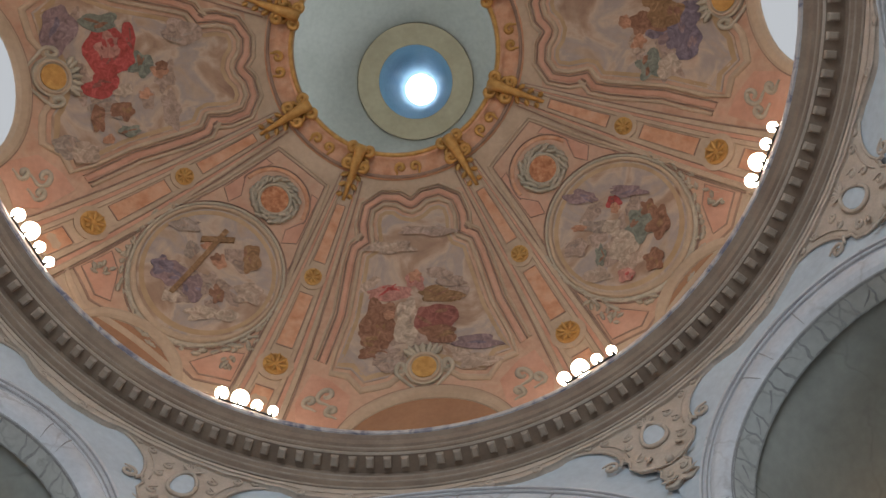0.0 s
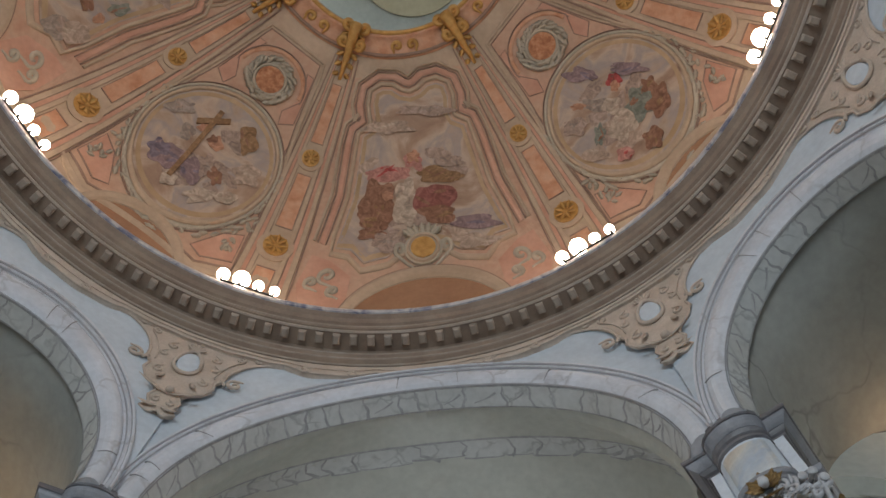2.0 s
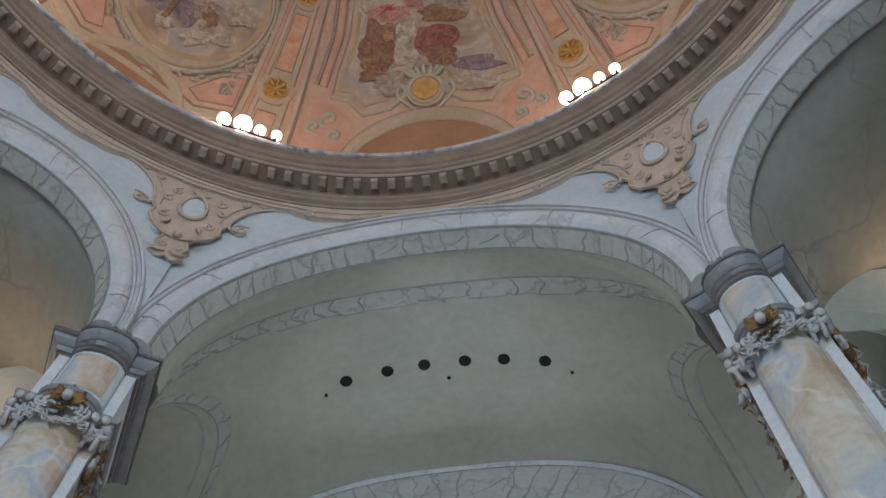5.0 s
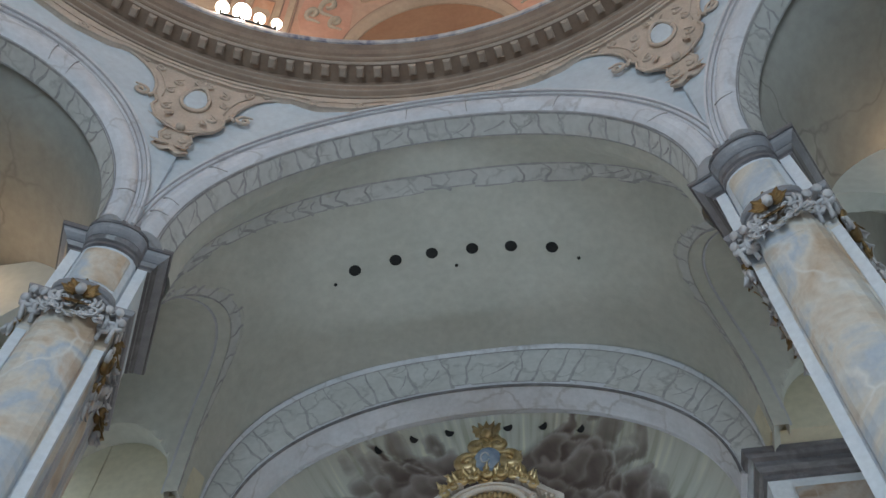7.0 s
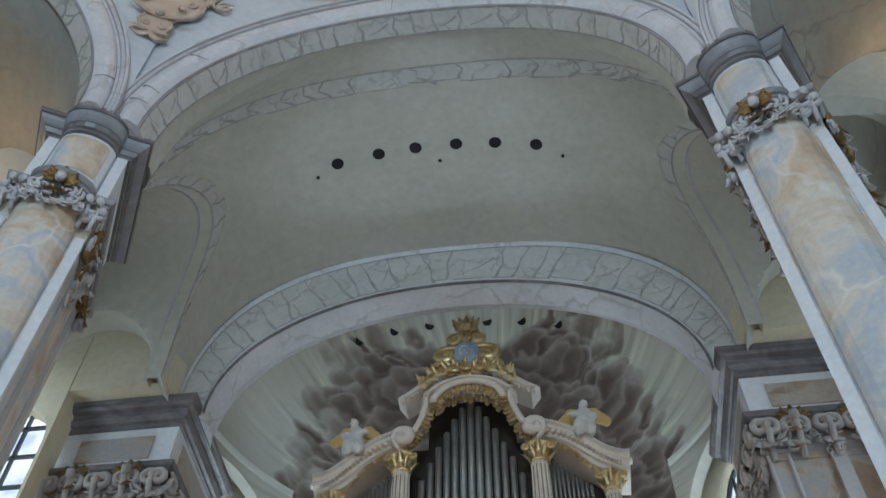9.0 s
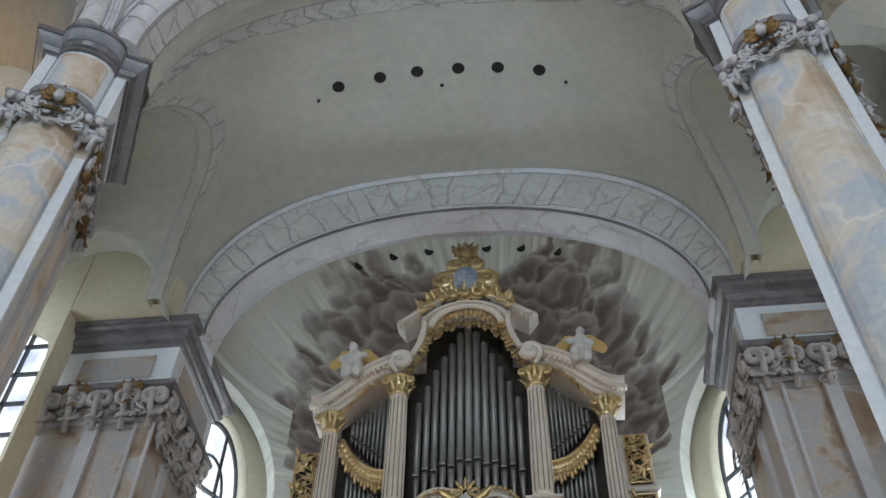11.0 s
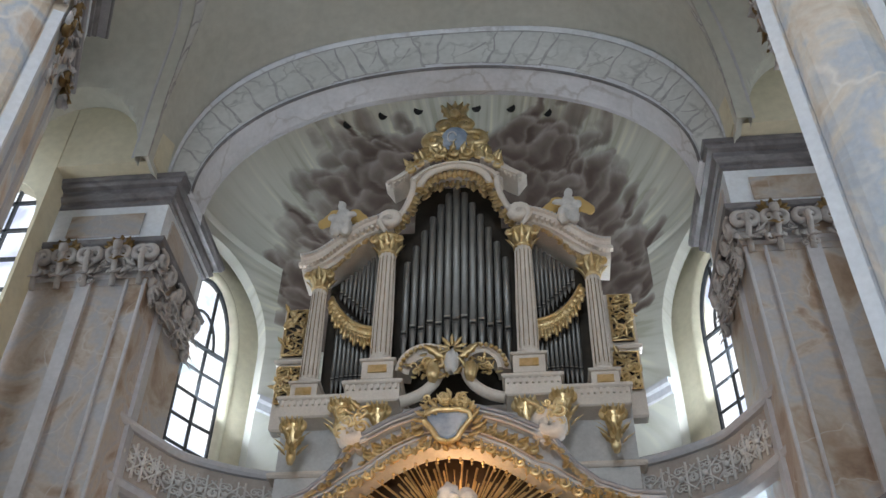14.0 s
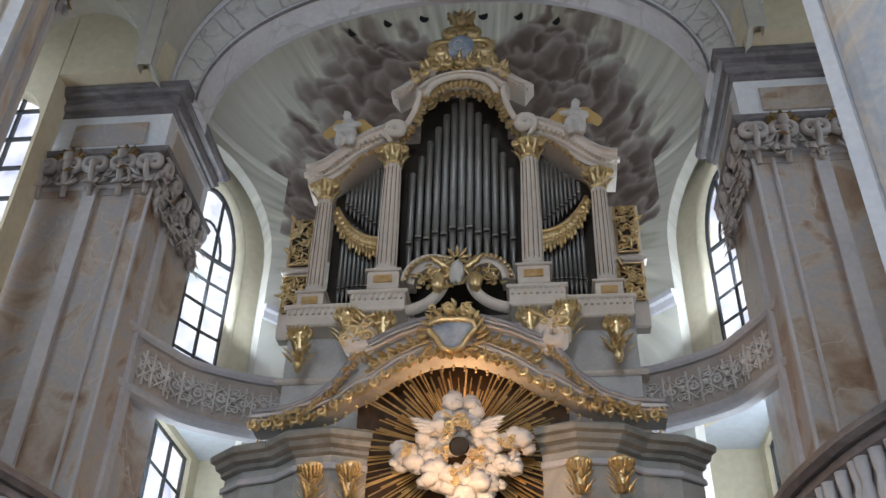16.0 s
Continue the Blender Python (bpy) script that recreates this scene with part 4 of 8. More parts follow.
for s in (-1, 1):
    # impost bands beside the niches
    loops = []
    for a in np.linspace(s * 38, s * 49, 8):
        a = radians(a)
        loops.append([Vector(((AR - d) * math.sin(a), AC + (AR - d) * math.cos(a), z)) for d, z in ((0.0, 13.3), (0.05, 13.33), (0.06, 13.5), (0.12, 13.55), (0.12, 13.68), (-0.05, 13.70), (-0.05, 13.3))])
    structure(Soup().loft(loops, True, True).ob("trim_impost_%s" % ("a" if s > 0 else "b"), M["grey_strip"]), "grey stone impost band beside the window niche", "trim")
# ---- outer walls ----
OUT = 16.0


def outer_bay(az, name):
    """A plain outer wall with one tall arched window, seen through an arch."""
    half = OUT * math.tan(radians(22.5)) + 0.1
    w, zb, zs, rise = 2.4, 4.0, 13.5, 2.2
    soup = Soup()
    xs = [-half] + [w * math.sin(t) for t in np.linspace(-math.pi / 2, math.pi / 2, 17)] + [half]
    for a, b in zip(xs, xs[1:]):
        if (az == 45 and a < -1.2) or (az == 315 and b > 1.2):
            continue
        spans = [((0, 0), (22.5, 22.5))]
        if abs((a + b) / 2) < w:
            tp = [zs + rise * math.sqrt(max(0, 1 - (x / w) ** 2)) for x in (a, b)]
            spans = [((0, 0), (zb, zb)), (tuple(tp), (22.5, 22.5))]
        for lo, hi in spans:
            soup.add([turn(az, (a, OUT, lo[0])), turn(az, (b, OUT, lo[1])), turn(az, (b, OUT, hi[1])), turn(az, (a, OUT, hi[0]))], [(0, 1, 2, 3)])
    return structure(thicken(soup.weld().ob(name, M["bay_plaster"]), 0.6), "pale blue-green marbled outer wall with a tall arched window", "wall")


for k in range(1, 8):
    outer_bay(45 * k, "wall_outer_%d" % k)
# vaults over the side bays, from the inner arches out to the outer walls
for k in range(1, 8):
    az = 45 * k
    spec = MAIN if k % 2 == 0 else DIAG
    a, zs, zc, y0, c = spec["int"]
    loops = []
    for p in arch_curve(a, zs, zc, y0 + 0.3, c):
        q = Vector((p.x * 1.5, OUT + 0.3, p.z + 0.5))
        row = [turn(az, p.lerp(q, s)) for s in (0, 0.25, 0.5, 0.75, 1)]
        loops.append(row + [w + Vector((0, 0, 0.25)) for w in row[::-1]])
    vt = structure(Soup().loft(loops, True, True).ob("ceiling_bay_%d" % k, M["side_plaster"], smooth=True), "dark grey veined plaster vault over a side gallery", "vault")
for s in (-1, 1):
    side = Soup()
    structure(side.box((s * 10.5, 14.3, 11), (0.5, 9.0, 22)).ob("wall_side_%s" % ("a" if s > 0 else "b"), M["ochre_plaster"]), "ochre outer wall beside the choir", "wall")
    structure(Soup().box((s * 8.1, 15.80, 20.0), (4.4, 0.7, 4.6)).ob("wall_upper_%s" % ("a" if s > 0 else "b"), M["ochre_plaster"]), "ochre wall over the side window", "wall")
    structure(Soup().box((s * 9.2, 18.6, 11), (3.0, 0.5, 22)).ob("wall_return_%s" % ("a" if s > 0 else "b"), M["ochre_plaster"]), "ochre wall behind the choir pier", "wall")
ring = []
for k in range(64):
    a = 2 * math.pi * k / 64
    ring.append([Vector((r * math.sin(a), r * math.cos(a), z)) for r, z in ((10.5, 22.95), (24.5, 22.95), (24.5, 23.3), (10.5, 23.3))])
structure(Soup().loft(ring, True, False, True).ob("ceiling_roof", M["drum"]), "plain roof above the vaults", "roof")

# ---- painted decoration of the dome ----


def patch(name, az, outline, mat, off, parent=dome, rings=5, label="", centre=None, skirt=None):
    """A thin painted or plastered field on the dome, from its outline in (u, v)."""
    cu = centre[0] if centre else sum(p[0] for p in outline) / len(outline)
    cv = centre[1] if centre else sum(p[1] for p in outline) / len(outline)
    rings = max(rings, int(max(math.hypot(u - cu, v - cv) for u, v in outline) / 0.22))
    loops = []
    for k in range(rings + 1):
        s = 1 - k / rings * 0.98
        loops.append([dome_uv(az, cu + (u - cu) * s, cv + (v - cv) * s, off) for u, v in outline])
    edge = [dome_uv(az, u, v, -0.01 if skirt is None else off - skirt) for u, v in outline]
    m = len(outline)
    soup = Soup().loft([edge] + loops, True)
    soup.f.append(tuple(len(loops) * m + j for j in range(m)))
    return soup.ob(name, mat, parent, label=label)


def subdivide(outline, step=0.25):
    out = []
    for (a, b), (c, d) in zip(outline, outline[1:] + outline[:1]):
        n = max(1, int(math.hypot(c - a, d - b) / step))
        out += [(a + (c - a) * i / n, b + (d - b) * i / n) for i in range(n)]
    return out


def moulding(name, az, outline, w, h, mat, parent=dome, closed=True, shift=0.0, label=""):
    """A raised strip along an outline in (u, v)."""
    n = len(outline)
    loops = []
    for i, (u, v) in enumerate(outline):
        a = outline[(i - 1) % n] if closed or i else outline[0]
        b = outline[(i + 1) % n] if closed or i < n - 1 else outline[-1]
        t = Vector((b[0] - a[0], b[1] - a[1]))
        t = t.normalized() if t.length > 1e-6 else Vector((1, 0))
        nx, ny = t.y, -t.x
        row = []
        for s, d in ((-0.5, -0.01), (-0.42, h * 0.6), (-0.2, h), (0.2, h), (0.42, h * 0.6), (0.5, -0.01)):
            row.append(dome_uv(az, u + nx * (shift + s * w), v + ny * (shift + s * w), d))
        loops.append(row)
    return Soup().loft(loops, True, not closed, closed).ob(name, mat, parent, label=label)


def oval(cu, cv, ru, rv, n=48, a0=0.0, a1=2 * math.pi):
    return [(cu + ru * math.cos(a0 + (a1 - a0) * i / n), cv + rv * math.sin(a0 + (a1 - a0) * i / n)) for i in range(n + (0 if abs(a1 - a0 - 2 * math.pi) < 1e-6 else 1))]


def blob(cu, cv, ru, rv, rot, seed, n=22, rag=0.35):
    out = []
    for i in range(n):
        a = 2 * math.pi * i / n
        k = 1 + rag * noise.noise(Vector((math.cos(a) * 1.4 + seed * 3.7, math.sin(a) * 1.4, seed * 1.3)))+ 0.12 * math.sin(5 * a + seed)
        x, y = ru * k * math.cos(a), rv * k * math.sin(a)
        out.append((cu + x * math.cos(rot) - y * math.sin(rot), cv + x * math.sin(rot) + y * math.cos(rot)))
    return out


FIGS = {}
FIGS[0] = "rose -0.83 6.85 0.58 0.19 0.11;brown -1.11 7.59 0.53 0.42 1.50;brown -1.28 7.91 0.46 0.28 0.16;white -0.39 7.54 0.53 0.31 -1.52;wood 0.55 7.03 0.51 0.17 0.09;maroon 0.37 7.57 0.53 0.32 0.08;brown 0.45 7.98 0.53 0.18 0.08;violet 1.45 8.22 0.63 0.14 0.05;brown -1.37 8.25 0.34 0.12 0.13;rose -0.09 6.63 0.26 0.21 0.13;flesh -0.06 6.49 0.16 0.15 0.18;wood 1.03 7.13 0.22 0.10 0.07;flesh -0.87 7.42 0.14 0.12 0.27;haze -0.92 8.52 0.46 0.17 0.12;mist 1.42 8.65 0.50 0.14 0.03;haze 0.95 6.73 0.35 0.12 0.08;mist -0.74 5.65 0.65 0.15 0.11;haze 0.44 5.31 0.72 0.14 0.10"
FIGS[-90] = "red -0.58 7.57 0.73 0.43 0.17;rose -0.79 7.54 0.31 0.26 0.40;red 0.25 7.82 0.33 0.30 1.42;green -1.41 7.65 0.35 0.23 1.46;green -0.24 6.90 0.31 0.23 0.20;flesh -0.05 6.52 0.20 0.18 0.36;brown -0.19 6.46 0.13 0.12 1.29;grey 0.93 7.73 0.33 0.27 -1.47;brown 0.99 7.43 0.25 0.22 0.06;flesh 1.72 7.79 0.14 0.10 -0.02;violet -1.20 8.50 0.58 0.26 0.18;green 1.52 7.35 0.22 0.15 -1.43;brown 1.21 7.98 0.33 0.13 0.06;flesh 0.56 6.92 0.15 0.14 1.54;white 0.40 7.40 0.18 0.17 0.28;grey 1.81 8.61 0.30 0.26 -0.28;mist 2.00 8.26 0.28 0.25 -0.54;haze -1.05 5.85 0.42 0.31 1.52;red -0.96 7.15 0.40 0.17 0.17"
FIGS[90] = "blue -.5 7.7 .62 .52 .3;blue -.95 7.9 .4 .3 .2;brown -.2 7.0 .3 .45 .2;wood -.1 7.5 .3 .4 0;flesh -.1 6.5 .17 .14 0;flesh -.7 6.8 .17 .15 0;green -1.4 7.0 .36 .3 .3;white -1.5 7.4 .3 .24 .5;wood .6 7.3 .6 .24 .3;violet .9 7.9 .5 .3 0"
FIGS[-45] = "violet -0.81 8.44 0.41 0.30 -0.14;blue -1.01 8.38 0.24 0.18 -0.15;grey -0.78 7.78 0.21 0.15 0.51;flesh -0.01 7.63 0.19 0.15 0.20;brown -0.14 7.58 0.13 0.09 -0.45;violet -0.03 8.39 0.34 0.25 0.15;haze 0.23 8.10 0.31 0.18 0.60;brown 0.58 8.21 0.21 0.14 0.51;white 0.57 8.73 0.32 0.15 -0.47;wood 0.58 7.07 0.33 0.23 0.64;mist 1.19 7.73 0.35 0.24 -0.42;white -0.32 8.81 0.19 0.14 -0.03;flesh -0.54 7.48 0.13 0.09 -0.45;grey -1.33 7.37 0.35 0.18 -0.57;white 1.14 8.42 0.25 0.13 -0.48"
FIGS[45] = "red 0.47 7.49 0.17 0.16 0.13;flesh 0.36 7.60 0.14 0.11 -0.42;grey -0.33 7.54 0.39 0.13 0.83;flesh -0.71 7.21 0.17 0.09 0.81;green 0.38 8.31 0.39 0.31 -0.18;brown 0.74 8.56 0.37 0.21 -0.47;brown 0.89 8.18 0.19 0.16 -0.27;white -0.38 8.33 0.39 0.31 -0.06;green -0.92 8.05 0.28 0.12 -0.55;rose -0.89 8.76 0.19 0.14 0.44;violet 0.05 6.79 0.41 0.18 0.85;white -0.12 7.85 0.20 0.18 0.14;mist -1.36 8.28 0.33 0.16 0.73;haze -1.16 7.46 0.26 0.20 0.65;brown -0.10 8.98 0.25 0.18 -0.23;violet 0.90 7.55 0.40 0.13 0.85"
FIGS[180] = "green -.4 7.3 .5 .4 0;rose .5 7.6 .5 .4 .2;blue 0 8.0 .6 .3 0;white .9 7.2 .3 .3 0"
FIGS[135] = "blue -.3 7.9 .5 .4 .3;white .4 8.1 .4 .3 0;rose .1 7.4 .3 .3 0"
FIGS[-135] = "red -.3 7.9 .5 .4 .3;white .4 8.1 .4 .3 0;green .1 7.4 .3 .3 0"


def painted_group(az, size, wide):
    """Plain painted cloth-like shapes on a fresco, over soft cloud shapes."""
    rng = random.Random(az + 500)
    for i in range(10):
        u, v = rng.uniform(-wide, wide) * 0.75, rng.uniform(7.3, 8.5) if i < 7 else rng.uniform(6.2, 7.2)
        if az % 90:
            v = 7.95 + (v - 7.4) * 0.7
            if (u / 1.5) ** 2 + ((v - 7.95) / 1.15) ** 2 > 0.5:
                continue
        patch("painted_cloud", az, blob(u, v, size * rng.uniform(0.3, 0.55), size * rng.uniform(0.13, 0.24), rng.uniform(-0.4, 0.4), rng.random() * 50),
              PAINT[rng.choice(("mist", "haze", "haze", "haze"))], 0.032 + 0.0010 * i, rings=2, skirt=0.006)
    k = 0
    for row in FIGS[az].split(";"):
        name, *num = row.split()
        u, v, ru, rv, rot = (float(q) for q in num)
        patch("painted_drapery", az, blob(u, v, ru * 1.08, rv * 1.08, rot, rng.random() * 50, 30, 0.5), PAINT[name], 0.052 + 0.0024 * k, rings=2, skirt=0.006)
        k += 1
        # lit and shaded folds run along the longer side of each shape
        dark = {"red": "maroon", "maroon": "brown", "rose": "red", "white": "mist", "mist": "white", "haze": "grey", "grey": "haze", "violet": "blue", "blue": "violet", "green": "brown", "brown": "wood", "wood": "brown"}
        for q in range(4 if name != "flesh" and ru > 0.15 else 0):
            du, dv = rng.uniform(-0.55, 0.55) * ru, rng.uniform(-0.6, 0.6) * rv
            patch("painted_fold", az, blob(u + du * math.cos(rot) - dv * math.sin(rot), v + du * math.sin(rot) + dv * math.cos(rot), ru * rng.uniform(0.25, 0.5), rv * rng.uniform(0.10, 0.24), rot + rng.uniform(-0.6, 0.6), rng.random() * 50, 14, 0.45),
                  PAINT[dark.get(name, name) if q % 2 else name], 0.0505 + 0.0024 * k + 0.0005 * q, rings=1, skirt=0.004)


HALF = [(0.0, 4.86), (0.28, 4.78), (0.52, 4.60), (0.78, 4.56), (1.00, 4.66), (1.08, 4.95), (1.06, 5.45), (1.14, 5.62), (1.46, 5.78), (1.85, 7.35), (2.36, 8.42), (1.95, 8.52), (1.62, 8.84), (1.0, 8.80), (0.62, 8.62), (0.30, 8.55)]
PANEL = subdivide(HALF + [(-u, v) for u, v in HALF[::-1]][:-1])
UPPER = subdivide([(-2.36, 8.42), (-1.85, 7.35), (-1.46, 5.78), (-1.14, 5.62), (-1.06, 5.45), (-1.08, 4.95), (-1.0, 4.66), (-0.78, 4.56), (-0.52, 4.6), (-0.28, 4.78), (0.0, 4.86)] + HALF[1:11])[:-1]
n_up = UPPER.index(min(UPPER, key=lambda p: (p[0] - 2.36) ** 2 + (p[1] - 8.42) ** 2))
UPPER = UPPER[:n_up + 1]
for az in (0, 90, 180, -90):
    patch("rose_field", az, subdivide([(-1.9, 4.15), (1.9, 4.15), (2.6, 6.8), (3.35, 8.6), (3.75, 9.15), (2.2, 9.45), (-2.2, 9.45), (-3.75, 9.15), (-3.35, 8.6), (-2.6, 6.8)][::-1]), M["dome_blush"], 0.006, centre=(0, 7))
    patch("fresco", az, PANEL, M["fresco"], 0.03, centre=(0, 7.0), label="trapezoid fresco of cloudy sky with draped shapes")
    moulding("frame_edge", az, PANEL, 0.20, 0.034, M["fresco_edge"], shift=-0.09, label="ochre painted border")
    moulding("frame", az, PANEL, 0.13, 0.08, M["dome_cream"], shift=0.15, label="raised cream frame of the fresco")
    moulding("frame_line", az, UPPER, 0.035, 0.05, M["dome_line"], closed=False, shift=0.27)
    moulding("frame_band", az, UPPER, 0.16, 0.03, M["dome_rose"], closed=False, shift=0.38)
    moulding("frame_line", az, UPPER, 0.05, 0.05, M["dome_line"], closed=False, shift=0.50)
    moulding("frame_edge", az, UPPER, 0.10, 0.07, M["dome_cream"], closed=False, shift=0.60)
    for s in (-1, 1):
        tri = subdivide([(s * 2.5, 8.65), (s * 2.95, 8.45), (s * 3.3, 8.95), (s * 3.2, 9.30), (s * 2.1, 9.6), (s * 1.95, 9.05)])
        patch("corner_field", az, tri if s < 0 else tri[::-1], M["dome_rose"], 0.025, rings=3)
        orn = Soup()
        P = lambda u, v, o=0.03: dome_uv(az, u, v, o)
        for (u, v, sz) in ((2.55, 8.95, 0.55), (2.95, 9.0, 0.4), (2.4, 9.25, 0.35)):
            c = P(s * u, v)
            eu, ev = (P(s * u + 0.1, v) - c).normalized(), (P(s * u, v + 0.1) - c).normalized()
            scroll(orn, c, eu, ev, sz, 1.2, 0.05, s, 0.7)
        orn.ob("corner_ornament", M["dome_grey"], dome, True, "grey painted scrollwork")
    painted_group(az, 1.0, 2.0)
    # gilded boss below the fresco
    patch("boss_plate", az, oval(0, 8.72, 0.52, 0.34, 28), M["dome_grey"], 0.11, rings=2)
    moulding("boss_rim", az, oval(0, 8.72, 0.42, 0.28, 28), 0.10, 0.17, M["dome_cream"])
    patch("boss", az, oval(0, 8.72, 0.34, 0.22, 24), M["dome_gold"], 0.14, rings=2, label="dull gold round boss")
    crest = Soup()
    for k in range(7):
        a = -1.2 + 2.4 * k / 6
        c = dome_uv(az, 0.30 * math.sin(a), 8.47 - 0.05 * math.cos(a), 0.10)
        leaf(crest, c, dome_uv(az, 0.6 * math.sin(a), 8.35 - 0.2 * math.cos(a), 0.08) - c, dome_point(az, 8, 1) - dome_point(az, 8, 0), 0.34, 0.2, 0.2)
    for s in (-1, 1):
        c = dome_uv(az, s * 0.62, 8.70, 0.06)
        scroll(crest, c, dome_uv(az, s * 0.62 + 0.1, 8.7) - dome_uv(az, s * 0.62, 8.7), dome_uv(az, 0, 8.8) - dome_uv(az, 0, 8.7), 3.2, 1.2, 0.05, s, 0.5)
    crest.ob("crest", M["dome_grey"], dome, True)
    lun = oval(0, 9.93, 2.12, -0.62, 30, 0, math.pi)
    patch("lunette", az, lun, M["lunette_pane"] if abs(az) == 90 else M["lunette"], 0.03, rings=3, centre=(0, 9.75), label="bright half-round window" if abs(az) == 90 else "brown half-round lunette")
    moulding("lunette_arch", az, oval(0, 9.93, 2.30, -0.74, 36, 0, math.pi), 0.26, 0.10, M["dome_cream"], closed=False, label="raised cream arch over the lunette")
    moulding("lunette_line", az, oval(0, 9.93, 2.46, -0.86, 36, 0, math.pi), 0.04, 0.06, M["dome_line"], closed=False)
for az in (45, 135, -45, -135):
    fld = subdivide([(-0.85, 4.35), (0.85, 4.35), (1.35, 6.0), (1.95, 7.6), (2.25, 8.7), (2.45, 9.3), (1.6, 9.6), (-1.6, 9.6), (-2.45, 9.3), (-2.25, 8.7), (-1.95, 7.6), (-1.35, 6.0)][::-1])
    patch("rose_field", az, fld, M["dome_blush"], 0.006, label="pale rose painted field")
    moulding("field_line", az, fld, 0.035, 0.03, M["dome_line"], shift=0.0)
    for s in (-1, 1):
        for tri in ([(0.72, 4.75), (0.95, 4.75), (1.30, 6.05), (0.95, 6.28), (0.80, 5.95), (1.08, 5.45)], [(1.72, 8.95), (2.18, 8.72), (2.36, 9.22), (1.62, 9.50), (1.25, 9.46)], [(1.55, 6.45), (1.78, 7.20), (1.62, 7.05)]):
            pts = subdivide([(s * u, v) for u, v in tri])
            patch("corner_field", az, pts if s < 0 else pts[::-1], M["dome_rose"], 0.016, rings=3, label="rose painted corner")
            moulding("corner_line", az, pts, 0.03, 0.03, M["dome_line"])
    moulding("field_line", az, fld, 0.10, 0.05, M["dome_cream"], shift=-0.12)
    rnd = oval(0, 7.84, 1.84, 1.46, 56)
    patch("fresco", az, rnd, M["fresco"], 0.03, label="round fresco of cloudy sky with draped shapes")
    moulding("frame_edge", az, rnd, 0.20, 0.034, M["fresco_edge"], shift=-0.10, label="ochre painted border")
    moulding("frame", az, rnd, 0.12, 0.10, M["dome_cream"], shift=0.06, label="raised cream ring frame")
    moulding("frame", az, rnd, 0.09, 0.06, M["dome_grey"], shift=0.16)
    moulding("frame_line", az, rnd, 0.035, 0.05, M["dome_line"], shift=0.23)
    painted_group(az, 0.8, 1.2)
    if az == -45:
        for p0, p1, w in (((-0.37, 8.76), (-0.43, 6.9), 0.07), ((-0.79, 7.44), (-0.08, 6.98), 0.07)):
            t = Vector((p1[0] - p0[0], p1[1] - p0[1])).normalized()
            nx, ny = -t.y * w, t.x * w
            patch("painted_cross_beam", az, subdivide([(p0[0] + nx, p0[1] + ny), (p1[0] + nx, p1[1] + ny), (p1[0] - nx, p1[1] - ny), (p0[0] - nx, p0[1] - ny)]), PAINT["wood"], 0.095, rings=1)
    wreath = Soup()
    rng = random.Random(az + 400)
    for k in range(44):
        a = 2 * math.pi * k / 44
        rr = 0.54 if k % 2 else 0.66
        q = dome_uv(az, rr * math.cos(a), 5.5 + rr * 0.86 * math.sin(a), 0.04)
        d = dome_uv(az, (rr + 0.06) * math.cos(a + 0.5), 5.5 + (rr + 0.06) * 0.86 * math.sin(a + 0.5), 0.04) - q
        leaf(wreath, q, d + Vector((rng.uniform(-0.1, 0.1), rng.uniform(-0.1, 0.1), 0)), dome_point(az, 5, 1) - dome_point(az, 5, 0), 0.30, 0.17, 0.25)
    # leafy sprays and scrolls along the lower half of the ring and down into the corners
    for k in range(60):
        a = math.radians(-25 + 230 * k / 59)
        rr = 1.0 + rng.uniform(-0.04, 0.10)
        q = dome_uv(az, 2.06 * rr * math.cos(a), 7.84 + 1.68 * rr * math.sin(a), 0.03)
        d = dome_uv(az, 2.06 * math.cos(a + 0.25) + rng.uniform(-0.2, 0.2), 7.84 + 1.68 * math.sin(a + 0.25) + rng.uniform(-0.2, 0.2), 0.03) - q
        leaf(wreath, q, d, dome_point(az, 7, 1) - dome_point(az, 7, 0), rng.uniform(0.18, 0.34), rng.uniform(0.10, 0.17), 0.10)
    for s in (-1, 1):
        for cu, cv, n in ((1.98, 9.05, 9), (2.05, 8.5, 6)):
            for k in range(n):
                q = dome_uv(az, s * (cu + rng.uniform(-0.16, 0.16)), cv + rng.uniform(-0.2, 0.2), 0.025)
                d = dome_uv(az, s * cu + rng.uniform(-1, 1), cv + rng.uniform(-1, 1), 0.025) - q
                leaf(wreath, q, d, dome_point(az, 8, 1) - dome_point(az, 8, 0), 0.22, 0.12, 0.1)
    wreath.ob("wreath", M["dome_grey"], dome, True, "grey-green leaf wreath round the medallion")
    moulding("medallion_rim", az, oval(0, 5.5, 0.45, 0.40, 28), 0.10, 0.10, M["dome_grey"])
    moulding("medallion_band", az, oval(0, 5.55, 0.98, -0.86, 36, 0.1, math.pi - 0.1), 0.13, 0.05, M["dome_coral"], closed=False)
    moulding("medallion_line", az, oval(0, 5.55, 1.07, -0.95, 36, 0.0, math.pi), 0.035, 0.05, M["dome_line"], closed=False)
    patch("medallion", az, oval(0, 5.5, 0.40, 0.36, 28), M["dome_medal"], 0.06, rings=2, label="coral medallion with plain relief")
    lun = oval(0, 10.0, 1.38, -0.42, 26, 0, math.pi)
    patch("lunette", az, lun, M["lunette"], 0.03, rings=3, centre=(0, 9.9), label="brown half-round lunette")
    moulding("lunette_arch", az, oval(0, 10.0, 1.52, -0.52, 30, 0, math.pi), 0.20, 0.09, M["dome_cream"], closed=False)

